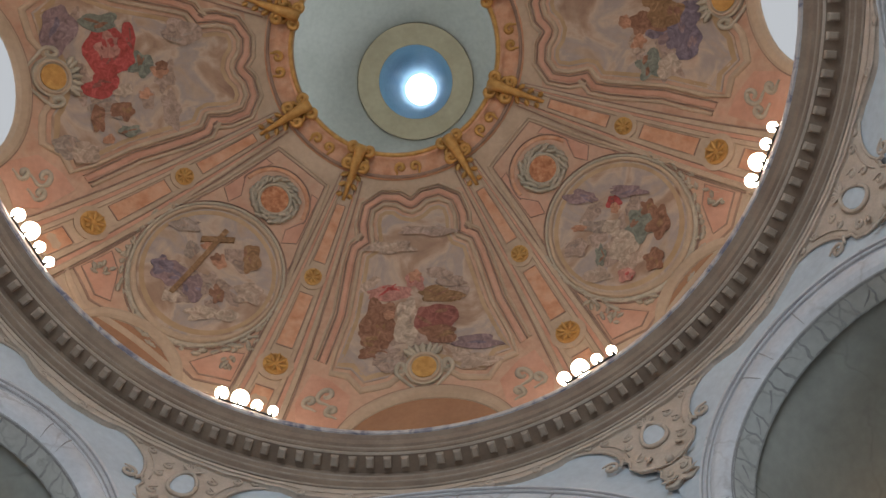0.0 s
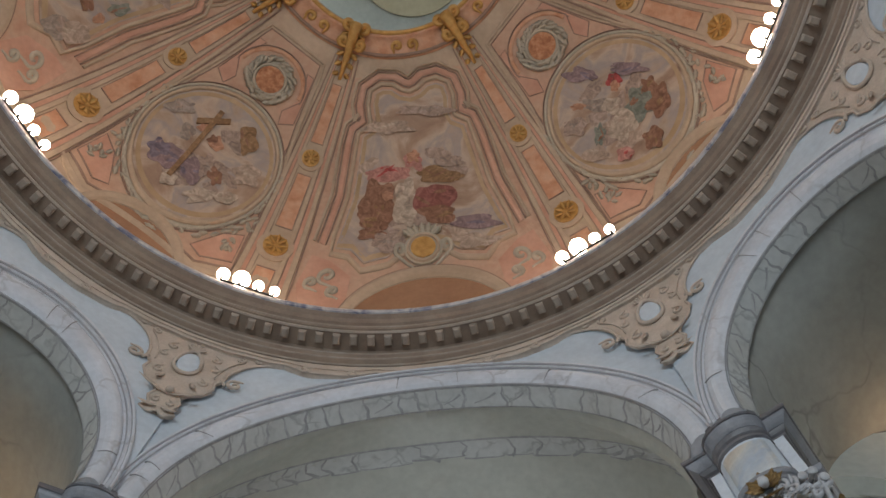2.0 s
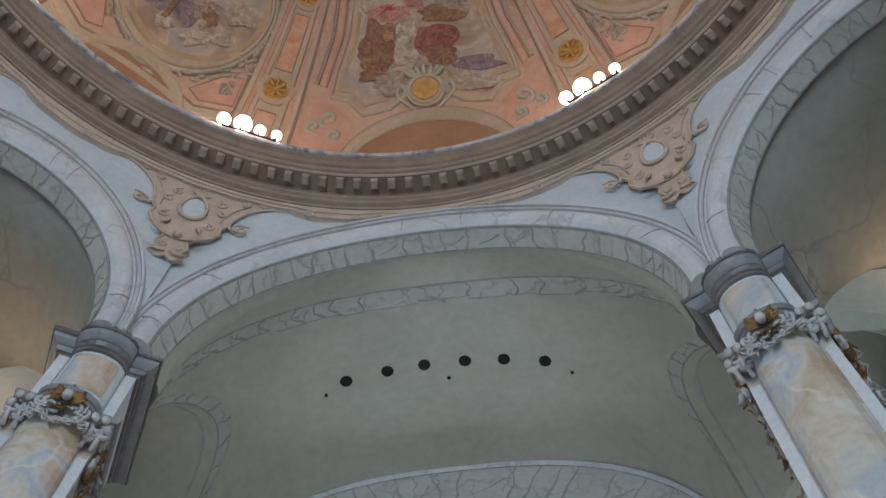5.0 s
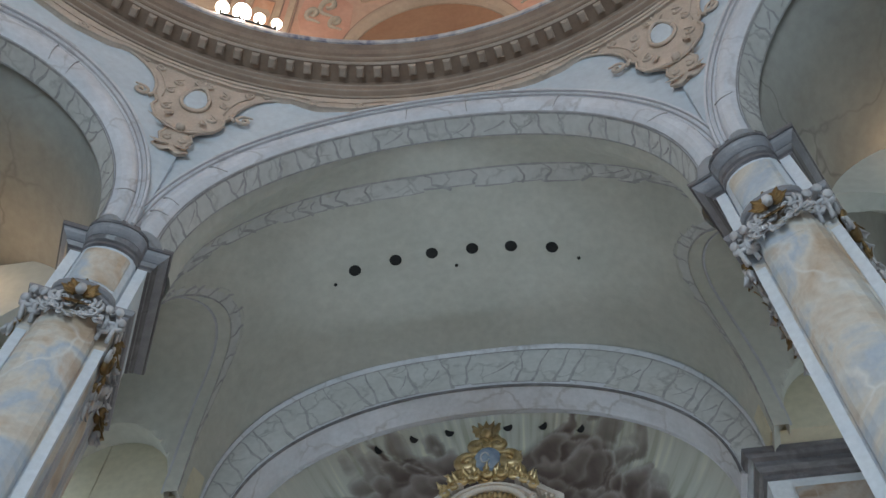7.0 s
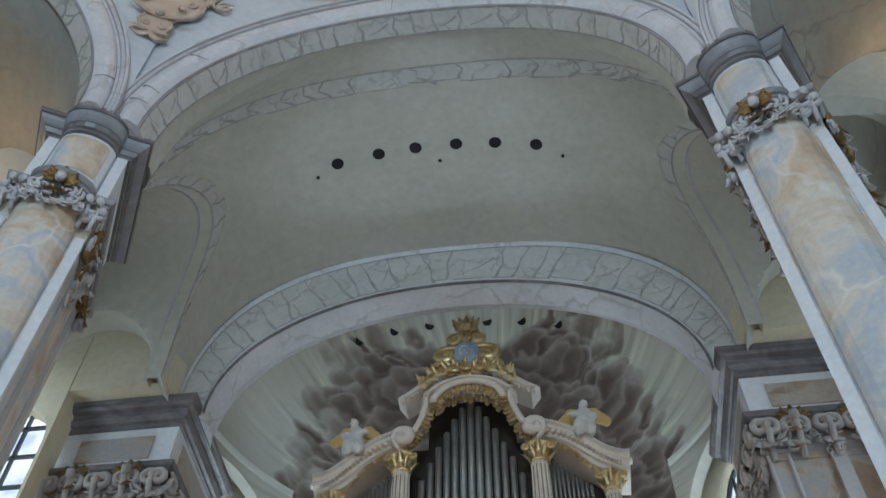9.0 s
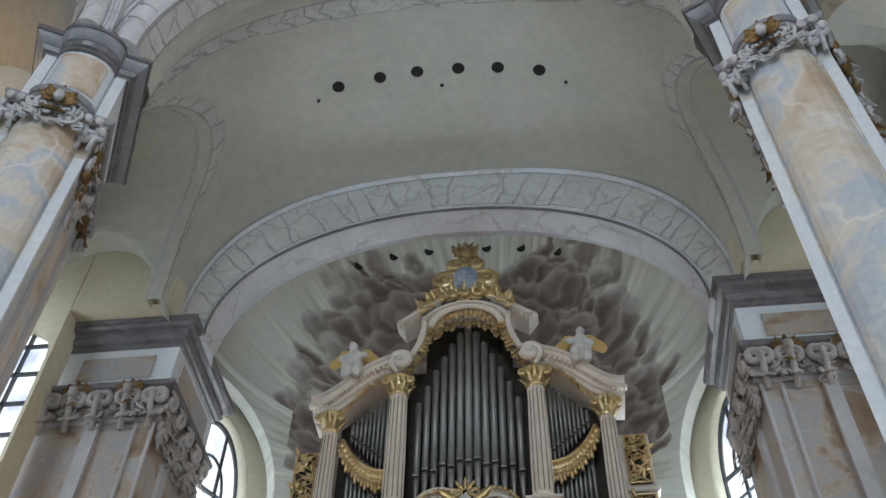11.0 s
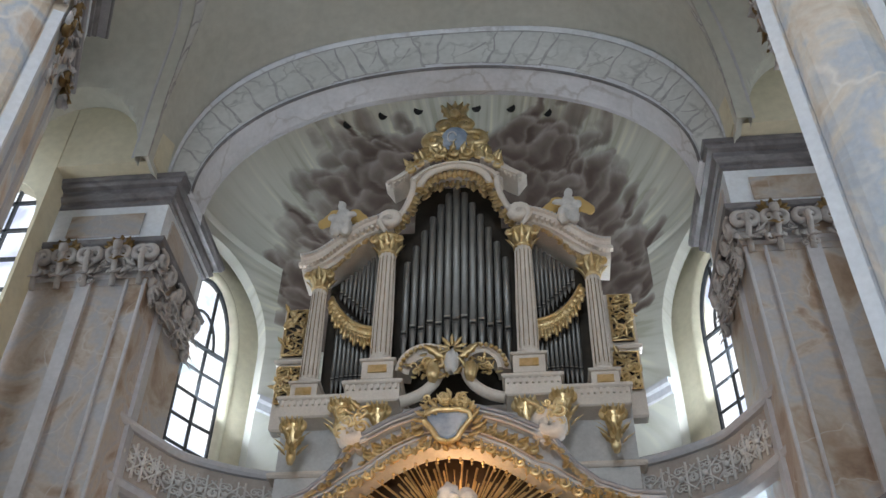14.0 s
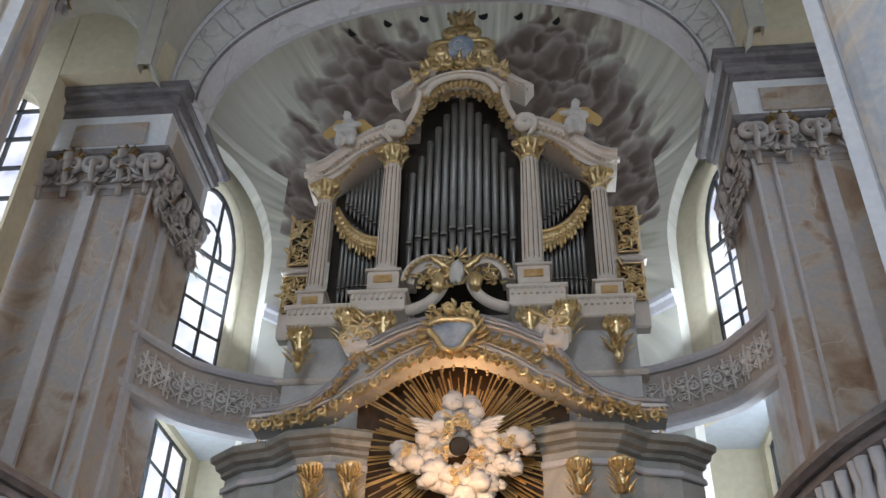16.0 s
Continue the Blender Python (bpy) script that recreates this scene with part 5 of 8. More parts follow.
for az in RIBS:
    def hw(r):
        return 0.30 + 0.46 * (r - 3.6) / 6.0
    rs = [3.9 + (9.98 - 3.9) * i / 26 for i in range(27)]
    strip = [(-hw(r), r) for r in rs] + [(hw(r), r) for r in rs[::-1]]
    loops = [[dome_uv(az, x * hw(r), r, o) for x, o in ((-1, -0.01), (-0.97, 0.05), (-0.80, 0.07), (-0.78, 0.035), (-0.60, 0.035), (-0.58, 0.09), (-0.44, 0.09), (-0.42, 0.05), (0.42, 0.05), (0.44, 0.09), (0.58, 0.09), (0.60, 0.035), (0.78, 0.035), (0.80, 0.07), (0.97, 0.05), (1, -0.01))] for r in rs]
    Soup().loft(loops, True, True).ob("rib", M["dome_cream"], dome, label="cream moulded dome rib")
    for x0, x1 in ((-0.77, -0.61), (0.61, 0.77)):
        Soup().loft([[dome_uv(az, x0 * hw(r), r, 0.040), dome_uv(az, x1 * hw(r), r, 0.040)] for r in rs], False).ob("rib_band", M["dome_rose"], dome, label="rose painted band")
    for x in (-0.60, 0.60, -1.04, 1.04):
        Soup().loft([[dome_uv(az, x * hw(r) + d, r, o) for d, o in ((-0.022, 0.0), (-0.018, 0.045), (0.018, 0.045), (0.022, 0.0))] for r in rs], True, True).ob("rib_line", M["dome_line"], dome)
    for r0, r1 in ((4.75, 6.42), (7.28, 8.58), (9.42, 9.85)):
        pr = [r0 + (r1 - r0) * i / 6 for i in range(7)]
        pan = [(-0.34 * hw(r), r) for r in pr] + [(0.34 * hw(r), r) for r in pr[::-1]]
        patch("rib_panel", az, pan[::-1], M["dome_coral"], 0.058, rings=2, label="coral inset panel")
        moulding("rib_panel_edge", az, pan[::-1], 0.035, 0.075, M["dome_line"])
    for r, ru, rv in ((6.85, 0.25, 0.22), (9.0, 0.34, 0.20)):
        patch("rosette_plate", az, oval(0, r, ru * 1.45, rv * 1.45, 24), M["dome_cream"], 0.10, rings=2)
        patch("rosette", az, oval(0, r, ru, rv, 20), M["dome_gold"], 0.135, rings=2, label="gilded rosette")
        ros = Soup()
        for k in range(8):
            a = k * math.pi / 4
            q = dome_uv(az, 0.2 * ru * math.cos(a), r + 0.2 * rv * math.sin(a), 0.14)
            leaf(ros, q, dome_uv(az, ru * math.cos(a), r + rv * math.sin(a), 0.15) - q, dome_point(az, r, 1) - dome_point(az, r, 0), ru * 0.75, ru * 0.45, 0.2)
        ros.ob("rosette_leaves", M["dome_gold"], dome, True)
    con = Soup()
    ax = [dome_point(az, r, o) for r, o in ((3.0, 0.30), (3.3, 0.34), (3.7, 0.22), (4.1, 0.12), (4.6, 0.06))]
    con.tube(ax, lambda s: 0.20 * (1 - 0.75 * s), 8)
    side = Vector((math.cos(radians(az)), -math.sin(radians(az)), 0))
    for s in (-1, 1):
        for r in (3.05, 3.55):
            c = dome_uv(az, s * 0.24, r, 0.20)
            scroll(con, c, side, dome_point(az, 4) - dome_point(az, 3.0), 0.30, 1.3, 0.055, s, 0.5)
        for k in range(5):
            q = dome_uv(az, s * 0.1, 3.2 + 0.3 * k, 0.16 - 0.02 * k)
            leaf(con, q, dome_uv(az, s * 0.5, 3.55 + 0.3 * k, 0.12) - q, dome_point(az, 4, 1) - dome_point(az, 4, 0), 0.36 - 0.04 * k, 0.16, 0.3)
    con.ob("console", M["dome_gold"], dome, True, "gilded leafy console at the dome's eye")

# ring round the eye of the dome
ringp = [(3.78, -0.02), (3.76, 0.08), (3.66, 0.09), (3.64, 0.05), (3.22, 0.05), (3.20, 0.10), (3.12, 0.12), (3.10, 0.05), (2.98, 0.04)]
Soup().loft([[dome_point(360 * k / 96, r, o) for k in range(96)] for r, o in ringp], True).ob("eye_ring", M["dome_coral"], dome, True, "coral and gold moulded ring round the dome's eye")
for r, o, w in ((3.06, 0.10, 0.07), (3.70, 0.10, 0.05)):
    Soup().loft([[dome_point(360 * k / 96, r + w * math.cos(j * 1.0472), o + w * math.sin(j * 1.0472)) for k in range(96)] for j in range(6)], True, False, True).ob("eye_bead", M["dome_gold"] if w > 0.06 else M["dome_line"], dome, True)
for k in range(8):
    az = 45 * k
    orn = Soup()
    for s in (-1, 1):
        c = dome_uv(az, s * 0.22, 3.42, 0.07)
        scroll(orn, c, dome_uv(az, s * 0.22 + 1, 3.42) - dome_uv(az, s * 0.22, 3.42), dome_point(az, 4.4) - dome_point(az, 3.4), 0.30, 1.1, 0.045, s, 0.4)
    orn.ob("eye_ornament", M["dome_gold"], dome, True)

# ---- upper dome and lantern seen through the eye ----
DR = [(2.95, 30.15), (3.1, 30.6), (7.2, 31.2), (8.4, 33.0), (8.3, 36.0), (7.0, 39.5), (4.8, 42.4), (2.5, 44.0)]
upper = structure(Soup().loft([[Vector((r * math.cos(2 * math.pi * k / 64), r * math.sin(2 * math.pi * k / 64), z)) for k in range(64)] for r, z in DR + [(r + 0.3, z + 0.3) for r, z in DR[::-1]]], True, False, True).ob("ceiling_upper_dome", M["drum"], smooth=True), "pale upper dome with grey painted panels", "dome")
Soup().loft([[Vector((r * math.cos(2 * math.pi * k / 64), r * math.sin(2 * math.pi * k / 64), z)) for k in range(64)] for r, z in ((2.52, 43.96), (2.50, 43.9), (1.62, 44.1), (1.60, 44.2), (2.5, 44.3))], True, False, True).ob("tan_ring", M["drum_tan"], upper, label="tan painted ring below the lantern")
Soup().loft([[Vector((r * math.cos(2 * math.pi * k / 64), r * math.sin(2 * math.pi * k / 64), z)) for k in range(64)] for r, z in ((1.62, 44.15), (1.35, 46.1), (1.08, 48.05), (0.80, 50.0), (0.72, 50.1), (0.80, 50.3), (1.8, 50.2), (1.8, 44.15))], True, False, True).ob("lantern_wall", M["drum_blue"], upper, label="light blue lantern wall")
Soup().lathe([(0.95, 50.05), (0.95, 50.12)], 32).ob("lantern_window", M["lantern_glow"], upper, label="bright daylit lantern opening")
Soup().tube([(0.03, 0.0, 49.7), (-0.01, 0.08, 49.7), (0.06, -0.2, 49.7)], 0.03, 6).ob("lantern_hook", M["near_black"], upper)
bl = bpy.data.lights.new("lantern_daylight", "AREA")
bl.shape, bl.size, bl.energy, bl.color = "DISK", 1.4, 14, DAY
new("lantern_daylight", bl).matrix_world = look((0, 0, 49.9), (0, 0, 40))
for k in range(8):
    a = radians(22.5 + 45 * k)
    rows = []
    for z, r in ((37.3, 7.75), (39.5, 6.85), (41.2, 5.6)):
        rows.append([Vector(((r - 0.12) * math.sin(a + d), (r - 0.12) * math.cos(a + d), z)) for d in (-0.2, -0.1, 0, 0.1, 0.2)])
    Soup().loft(rows, False).ob("painted_panel", M["drum_panel"], upper)
    rim = [rows[0][0], rows[0][2], rows[0][4], rows[1][4], rows[2][4], rows[2][2] * 0.998, rows[2][0], rows[1][0], rows[0][0]]
    Soup().tube(rim, 0.05, 5).ob("panel_edge", M["drum_tan"], upper)
for k in range(8):
    a = radians(-52 + 45 * k)
    Soup().lathe([(0.9, 0), (0.9, 0.05)], 20, Matrix.Translation((7.35 * math.sin(a), 7.35 * math.cos(a), 38.2)) @ Vector((math.sin(a), math.cos(a), 0.55)).to_track_quat("Z", "Y").to_matrix().to_4x4() @ Matrix.Diagonal((1, 1.6, 1, 1))).ob("dome_window", M["day_pane"], upper, label="bright oval window of the upper dome")

# ---- lamps on the cornice ----


def make_lamp():
    top = empty("cornice_lamp")
    Soup().box((0.03, 0.04, 0.02), (1.3, 0.05, 0.035), bevel=0.01).ob("rail", M["lamp_black"], top, label="black lamp rail")
    for i, (x, r) in enumerate(((-0.60, 0.155), (-0.17, 0.21), (0.25, 0.13), (0.64, 0.12))):
        b = Soup().lathe([(0.02, 0.02), (0.03, 0.03), (0.035, 0.06), (0.03, 0.07)], 10, Matrix.Translation((x, 0, 0))).ob("lamp_holder", M["lamp_black"], top)
        Soup().ball((x, -0.03, 0.05 + r), r, 14).ob("bulb", M["bulb"], top, True, "glowing warm bulb")
    return top


lamp0 = make_lamp()
tagged(lamp0, "row of glowing bulbs on a black rail on the cornice", "lamp", "cornice lamps")
for i, az in enumerate(RIBS):
    a = radians(az)
    m = Matrix.Translation((9.06 * math.sin(a), 9.06 * math.cos(a), 22.72)) @ Matrix.Rotation(-a, 4, "Z")
    if i == 0:
        lamp0.matrix_basis = m
    else:
        copy_thing(lamp0, m)
    data = bpy.data.lights.new("cornice_bulb_light", "AREA")
    data.shape, data.size, data.size_y, data.energy, data.color = "RECTANGLE", 1.2, 0.2, LAMP_POWER, (1.0, 0.55, 0.37)
    new("cornice_bulb_light", data).matrix_world = look((9.0 * math.sin(a), 9.0 * math.cos(a), 23.15), (1.5 * math.sin(a), 1.5 * math.cos(a), 29.5))

# ---- stucco on the pendentives ----


def make_cartouche():
    """Tan stucco ornament: origin at its top on the wall, x along the wall, z up, -y towards the room."""
    top = empty("stucco_cartouche")
    def bent(soup):
        for q in soup.v:
            q.y -= q.x * q.x / 20.6
        return soup

    arm = [(1.95 - 1.12 * math.sin(t), -0.04 - 1.22 * (1 - math.cos(t))) for t in np.linspace(0, math.pi / 2, 9)]
    half = [(0.0, 0.06), (1.95, 0.06)] + arm + [(0.70, -1.48), (0.74, -1.72), (0.60, -2.0), (0.36, -2.18), (0.25, -2.4), (0.32, -2.62), (0.24, -2.85), (0.34, -3.05), (0.16, -3.16), (0.0, -3.08)]
    body = Soup()
    for s in (-1, 1):
        # strips from the axis out to the edge, so that the flanks stay hollow
        loops = []
        for x, z in half[1:]:
            loops.append([Vector((s * x * f, -d, z)) for f, d in ((0.0, 0.055), (0.45, 0.055), (0.85, 0.045), (0.97, 0.03), (1.0, -0.04))])
        body.loft(loops, False)
    bent(body).ob("plate", M["tan_stucco"], top, True)
    rim = Soup()
    rim.tube([(0.27 * math.cos(t) * (1 - 0.25 * math.sin(t)), -0.10, -1.02 + 0.50 * math.sin(t)) for t in np.linspace(0, 2 * math.pi, 25)], 0.045, 6)
    for s in (-1, 1):
        rim.tube([(s * x, -0.04, z) for x, z in half[2:]], 0.032, 6)
        scroll(rim, (s * 1.08, -0.06, -1.34), (1, 0, 0), (0, 0, 1), 0.36, 1.3, 0.026, -s, 0.4)
        rim.tube([(s * (0.78 + 0.12 * math.sin(t)), -0.05, -1.26 - 0.16 * math.sin(t)) for t in np.linspace(0, 1.57, 5)], 0.04, 6)
        rim.tube([(s * x * 0.8 - s * 0.02, -0.07, z - 0.05) for x, z in arm[3:]], 0.018, 5)
        for x, z, sz in ((0.48, -0.55, 0.24), (0.56, -0.95, 0.20), (0.46, -1.62, 0.24), (0.14, -2.72, 0.16), (0.95, -0.22, 0.22), (1.3, -0.10, 0.16)):
            scroll(rim, (s * x, -0.07, z), (1, 0, 0), (0, 0, 1), sz, 1.2, 0.022, s, 0.6)
        leaf(rim, (0, -0.08, -2.42), (s, -0.1, 0.22), (0, -1, 0), 0.70, 0.10, 0.10)
        leaf(rim, (s * 0.05, -0.08, -2.95), (s, -0.1, -0.4), (0, -1, 0), 0.38, 0.12, 0.2)
        leaf(rim, (s * 0.3, -0.07, -1.75), (s * 0.3, -0.1, -1), (0, -1, 0), 0.34, 0.14, 0.2)
    rim.ball((0, -0.10, -2.28), 0.10, 7)
    for k in range(7):
        leaf(rim, (0, -0.08, -0.46), (math.sin(-1.2 + 0.4 * k), -0.1, math.cos(-1.2 + 0.4 * k)), (0, -1, 0), 0.26, 0.10, 0.1)
    bent(rim).ob("relief", M["tan_stucco"], top, True, "raised tan scrolls")
    Soup().lathe([(0.25, 0.0), (0.22, 0.03), (0.1, 0.04)], 20, pose(0, -0.06, -1.02, 90) @ Matrix.Diagonal((1, 1.8, 1, 1))).ob("shield", M["pale_plaster"], top, label="plain pale oval shield")
    return top


cart = make_cartouche()
tagged(cart, "tan stucco cartouche with scrolls below the dome cornice", "ornament", "pendentive ornaments")
for i, az in enumerate(PIER_AZ):
    a = radians(az)
    m = Matrix.Translation((10.33 * math.sin(a), 10.33 * math.cos(a), 21.62)) @ Matrix.Rotation(-a, 4, "Z") @ Matrix.Rotation(radians(5.5), 4, "X")
    if i == 0:
        cart.matrix_basis = m
    else:
        copy_thing(cart, m)
# wavy stucco edge below the cornice
edge, lines = Soup(), Soup()
rows, low, mid_line = [], [], []
for k in range(1440):
    a = 2 * math.pi * k / 1440
    deg = (math.degrees(a) + 180) % 360 - 180
    near = min(abs(deg - q) for q in PIER_AZ)
    u = (near - 10.5) * radians(1) * 10.2
    w = 0.20 + (0.24 * abs(math.sin(u * 1.55)) ** 0.8 if u > 0 else 0.0) + 0.02 * math.sin(k * 0.31)
    rows.append([Vector((r * math.sin(a), r * math.cos(a), z)) for r, z in ((10.30, 21.76), (10.16, 21.70), (10.22, 21.70 - w), (10.36, 21.68 - w))])
    low.append(Vector((10.21 * math.sin(a), 10.21 * math.cos(a), 21.70 - w)))
    mid_line.append(Vector((10.17 * math.sin(a), 10.17 * math.cos(a), 21.70 - w * 0.55)))
edge.loft(rows, True, False, True).ob("stucco_edge", M["tan_stucco"], cornice, label="wavy tan stucco edge below the cornice")
lines.tube(low + low[:1], 0.028, 5, False)
lines.tube(mid_line + mid_line[:1], 0.014, 5, False)
for az in np.arange(-180, 180, 5.7):
    near = min(abs(az - q) for q in PIER_AZ)
    if near < 11:
        continue
    a = radians(az)
    t = Vector((math.cos(a), -math.sin(a), 0))
    scroll(lines, (10.19 * math.sin(a), 10.19 * math.cos(a), 21.34), t, (0, 0, 1), 0.26, 1.3, 0.022, 1 if int(az) % 2 else -1, 0.6)
lines.ob("stucco_scrolls", M["tan_stucco"], cornice, True, "raised tan scroll border")

# ---- windows of the apse and the side of the choir ----


def apse_window(sgn, az, half, zb, zs, rise, r, name, group):
    """An arched iron window with small panes, bent to the wall's curve."""
    top = empty(name)

    def P(a, z, d=0.0):
        a = radians(sgn * a)
        return Vector(((r + d) * math.sin(a), AC + (r + d) * math.cos(a), z))

    def ztop(a):
        return zs + rise * math.sqrt(max(0.0, 1 - ((a - az) / half) ** 2))

    cols = [az - half + 2 * half * i / 3 for i in range(4)]
    zrows = [zb + (zs - zb) * i / 5 for i in range(6)]
    for a0, a1 in zip(cols, cols[1:]):
        for z0, z1 in zip(zrows, zrows[1:]):
            q = [P(a, z, 0.10) for a, z in ((a0, z0), (a1, z0), (a1, z1), (a0, z1))]
            Soup().add(q + [p + Vector((0.0, 0.02, 0)) for p in q], [(0, 1, 2, 3), (7, 6, 5, 4)]).ob("pane", M["day_pane"], top, label="bright daylit pane")
        if rise > 0.1:
            am = [a0 + (a1 - a0) * i / 4 for i in range(5)]
            q = [P(a0, zs, 0.10), P(a1, zs, 0.10)] + [P(a, max(ztop(a), zs + 0.01), 0.10) for a in am[::-1]]
            Soup().add(q, [tuple(range(len(q)))]).ob("pane", M["day_pane"], top)
    bars = []
    for i, a in enumerate(cols):
        if 0 < i < 3:
            bars.append(([P(a, zb), P(a, zs), P(a, ztop(a))], 0.042))
    for z in zrows:
        bars.append(([P(a, z) for a in cols], 0.036 if z not in (zrows[0], zrows[-1]) else 0.055))
    rim = [P(az - half, zb)] + [P(az + half * math.sin(t), ztop(az + half * math.sin(t))) for t in np.linspace(-math.pi / 2, math.pi / 2, 17)] + [P(az + half, zb)]
    bars.append((rim, 0.065))
    if rise > 0.1:
        bars.append(([P(az + half * 0.55 * math.sin(t), zs + rise * 0.5 * math.cos(t)) for t in np.linspace(-math.pi / 2, math.pi / 2, 13)], 0.035))
    for path, w in bars:
        Soup().tube(path, w, 6).ob("bar", M["iron"], top, label="dark iron glazing bar")
    return tagged(top, "tall window with dark bars and bright sky behind", "window", group, "structure")


for i, s in enumerate((-1, 1)):
    apse_window(s, 62, 7.7, 11.35, 14.6, 1.85, AR + 0.62, "window_%d" % (i + 1), "choir windows")
    low = empty("window_%d" % (i + 3))
    for y0, y1, z0, z1 in ((17.2, 18.9, 0.0, 11.1), (22.7, 23.2, 0.0, 11.1), (18.9, 22.7, 0.0, 6.3), (18.9, 22.7, 10.62, 11.1)):
        structure(Soup().box((s * 6.62, (y0 + y1) / 2, (z0 + z1) / 2), (0.5, y1 - y0, z1 - z0)).ob("wall_low_%s" % ("a" if s > 0 else "b"), M["ochre_plaster"]), "ochre wall beside the altar with a low window", "wall")
    for c0 in range(4):
        for r0 in range(5):
            y0, z0 = 18.9 + 0.95 * c0, 6.3 + 0.864 * r0
            Soup().box((s * 6.60, y0 + 0.475, z0 + 0.432), (0.02, 0.95, 0.864)).ob("pane", M["day_pane"], low, label="bright daylit pane")
    for c0 in range(5):
        Soup().box((s * 6.52, 18.9 + 0.95 * c0, 8.46), (0.07, 0.10 if c0 in (0, 4) else 0.06, 4.32), bevel=0.01).ob("bar", M["iron"], low, label="dark iron glazing bar")
    for r0 in range(6):
        Soup().box((s * 6.51, 20.8, 6.3 + 0.864 * r0), (0.06, 3.8, 0.10 if r0 in (0, 5) else 0.05), bevel=0.01).ob("bar", M["iron"], low)
    tagged(low, "low rectangular window with dark bars beside the altar", "window", "choir windows", "structure")
    structure(Soup().box((s * 4.75, 23.35, 5.5), (4.3, 0.3, 11.0)).ob("wall_back_%s" % ("a" if s > 0 else "b"), M["ochre_plaster"]), "plain ochre wall behind the altar", "wall")
    sector = []
    for a in np.linspace(38, 84, 14):
        a = radians(s * a)
        sector.append([Vector((r * math.sin(a), AC + r * math.cos(a), z)) for r, z in ((6.62, 10.80), (9.5, 10.80), (9.5, 11.0), (6.62, 11.0))])
    structure(Soup().loft(sector, True, True).ob("ceiling_low_%s" % ("a" if s > 0 else "b"), M["pale_plaster"]), "plain pale ceiling beside the altar", "ceiling")
    # rounded pale reveal of the niche window
    rev = []
    for t in np.linspace(-math.pi / 2, math.pi / 2, 21):
        a, z = radians(s * (62 + 8.6 * math.sin(t))), 14.6 + 2.0 * math.cos(t)
        rev.append(Vector(((AR + 0.55) * math.sin(a), AC + (AR + 0.55) * math.cos(a), z)))
    lo = [Vector((rev[0].x, rev[0].y, 11.2))] + rev + [Vector((rev[-1].x, rev[-1].y, 11.2))]
    structure(Soup().tube(lo, 0.13, 8).ob("trim_window_%d" % (i + 1), M["ochre_plaster"], smooth=True), "rounded cream plaster reveal of a window", "trim")
    # side window wall
    soup = Soup()
    cx, w, zb, zs, rise = 8.84, 1.05, 6.0, 14.35, 1.05
    xs = [7.72] + [cx + w * math.sin(t) for t in np.linspace(-math.pi / 2, math.pi / 2, 15)] + [10.4]
    for a, b in zip(xs, xs[1:]):
        spans = [((0, 0), (17.7, 17.7))]
        if abs((a + b) / 2 - cx) < w:
            tp = tuple(zs + rise * math.sqrt(max(0, 1 - ((x - cx) / w) ** 2)) for x in (a, b))
            spans = [((0, 0), (zb, zb)), (tp, (17.7, 17.7))]
        for lo, hi in spans:
            lp = [[(s * a, y, lo[0]), (s * b, y, lo[1]), (s * b, y, hi[1]), (s * a, y, hi[0])] for y in (15.45, 16.05)]
            soup.add(lp[0] + lp[1], [(0, 1, 2, 3), (7, 6, 5, 4), (0, 4, 5, 1), (3, 2, 6, 7), (0, 3, 7, 4), (1, 5, 6, 2)])
    soup.box((s * 6.70, 15.77, 16.68), (2.03, 0.6, 2.04))
    structure(soup.ob("wall_window_%s" % ("a" if s > 0 else "b"), M["ochre_plaster"]), "ochre wall with a tall side window", "wall")
    wtop = empty("window_%d" % (i + 5))
    for r0 in range(13):
        for c0 in range(3):
            x0, x1 = cx - w + 2 * w * c0 / 3, cx - w + 2 * w * (c0 + 1) / 3
            z0, z1 = zb + 0.75 * r0, zb + 0.75 * (r0 + 1)
            Soup().add([(s * x0, 15.85, z0), (s * x1, 15.85, z0), (s * x1, 15.85, z1), (s * x0, 15.85, z1)], [(0, 1, 2, 3)]).ob("pane", M["day_pane"], wtop)
    for r0 in range(14):
        Soup().box((s * cx, 15.8, zb + 0.75 * r0), (2 * w, 0.07, 0.06)).ob("bar", M["iron"], wtop)
    for c0 in range(4):
        Soup().box((s * (cx - w + 2 * w * c0 / 3), 15.8, zb + 4.75), (0.06, 0.07, 9.5)).ob("bar", M["iron"], wtop)
    tagged(wtop, "tall side window with dark bars and bright panes", "window", "choir windows", "structure")

# ---- painted rays and clouds of the apse ----


def apse_point(az, lat, off=0.01):
    """lat: degrees up the half dome; below 0, tenths of a metre down the wall."""
    a = radians(az)
    if lat <= 0:
        r, z = AR - off, 17.35 + lat * 0.1
    else:
        t = radians(min(lat, 86))
        r, z = AR * math.cos(t) - off * math.cos(t), 17.35 + 3.95 * math.sin(t) - off * math.sin(t)
    return Vector((r * math.sin(a), AC + r * math.cos(a), z))


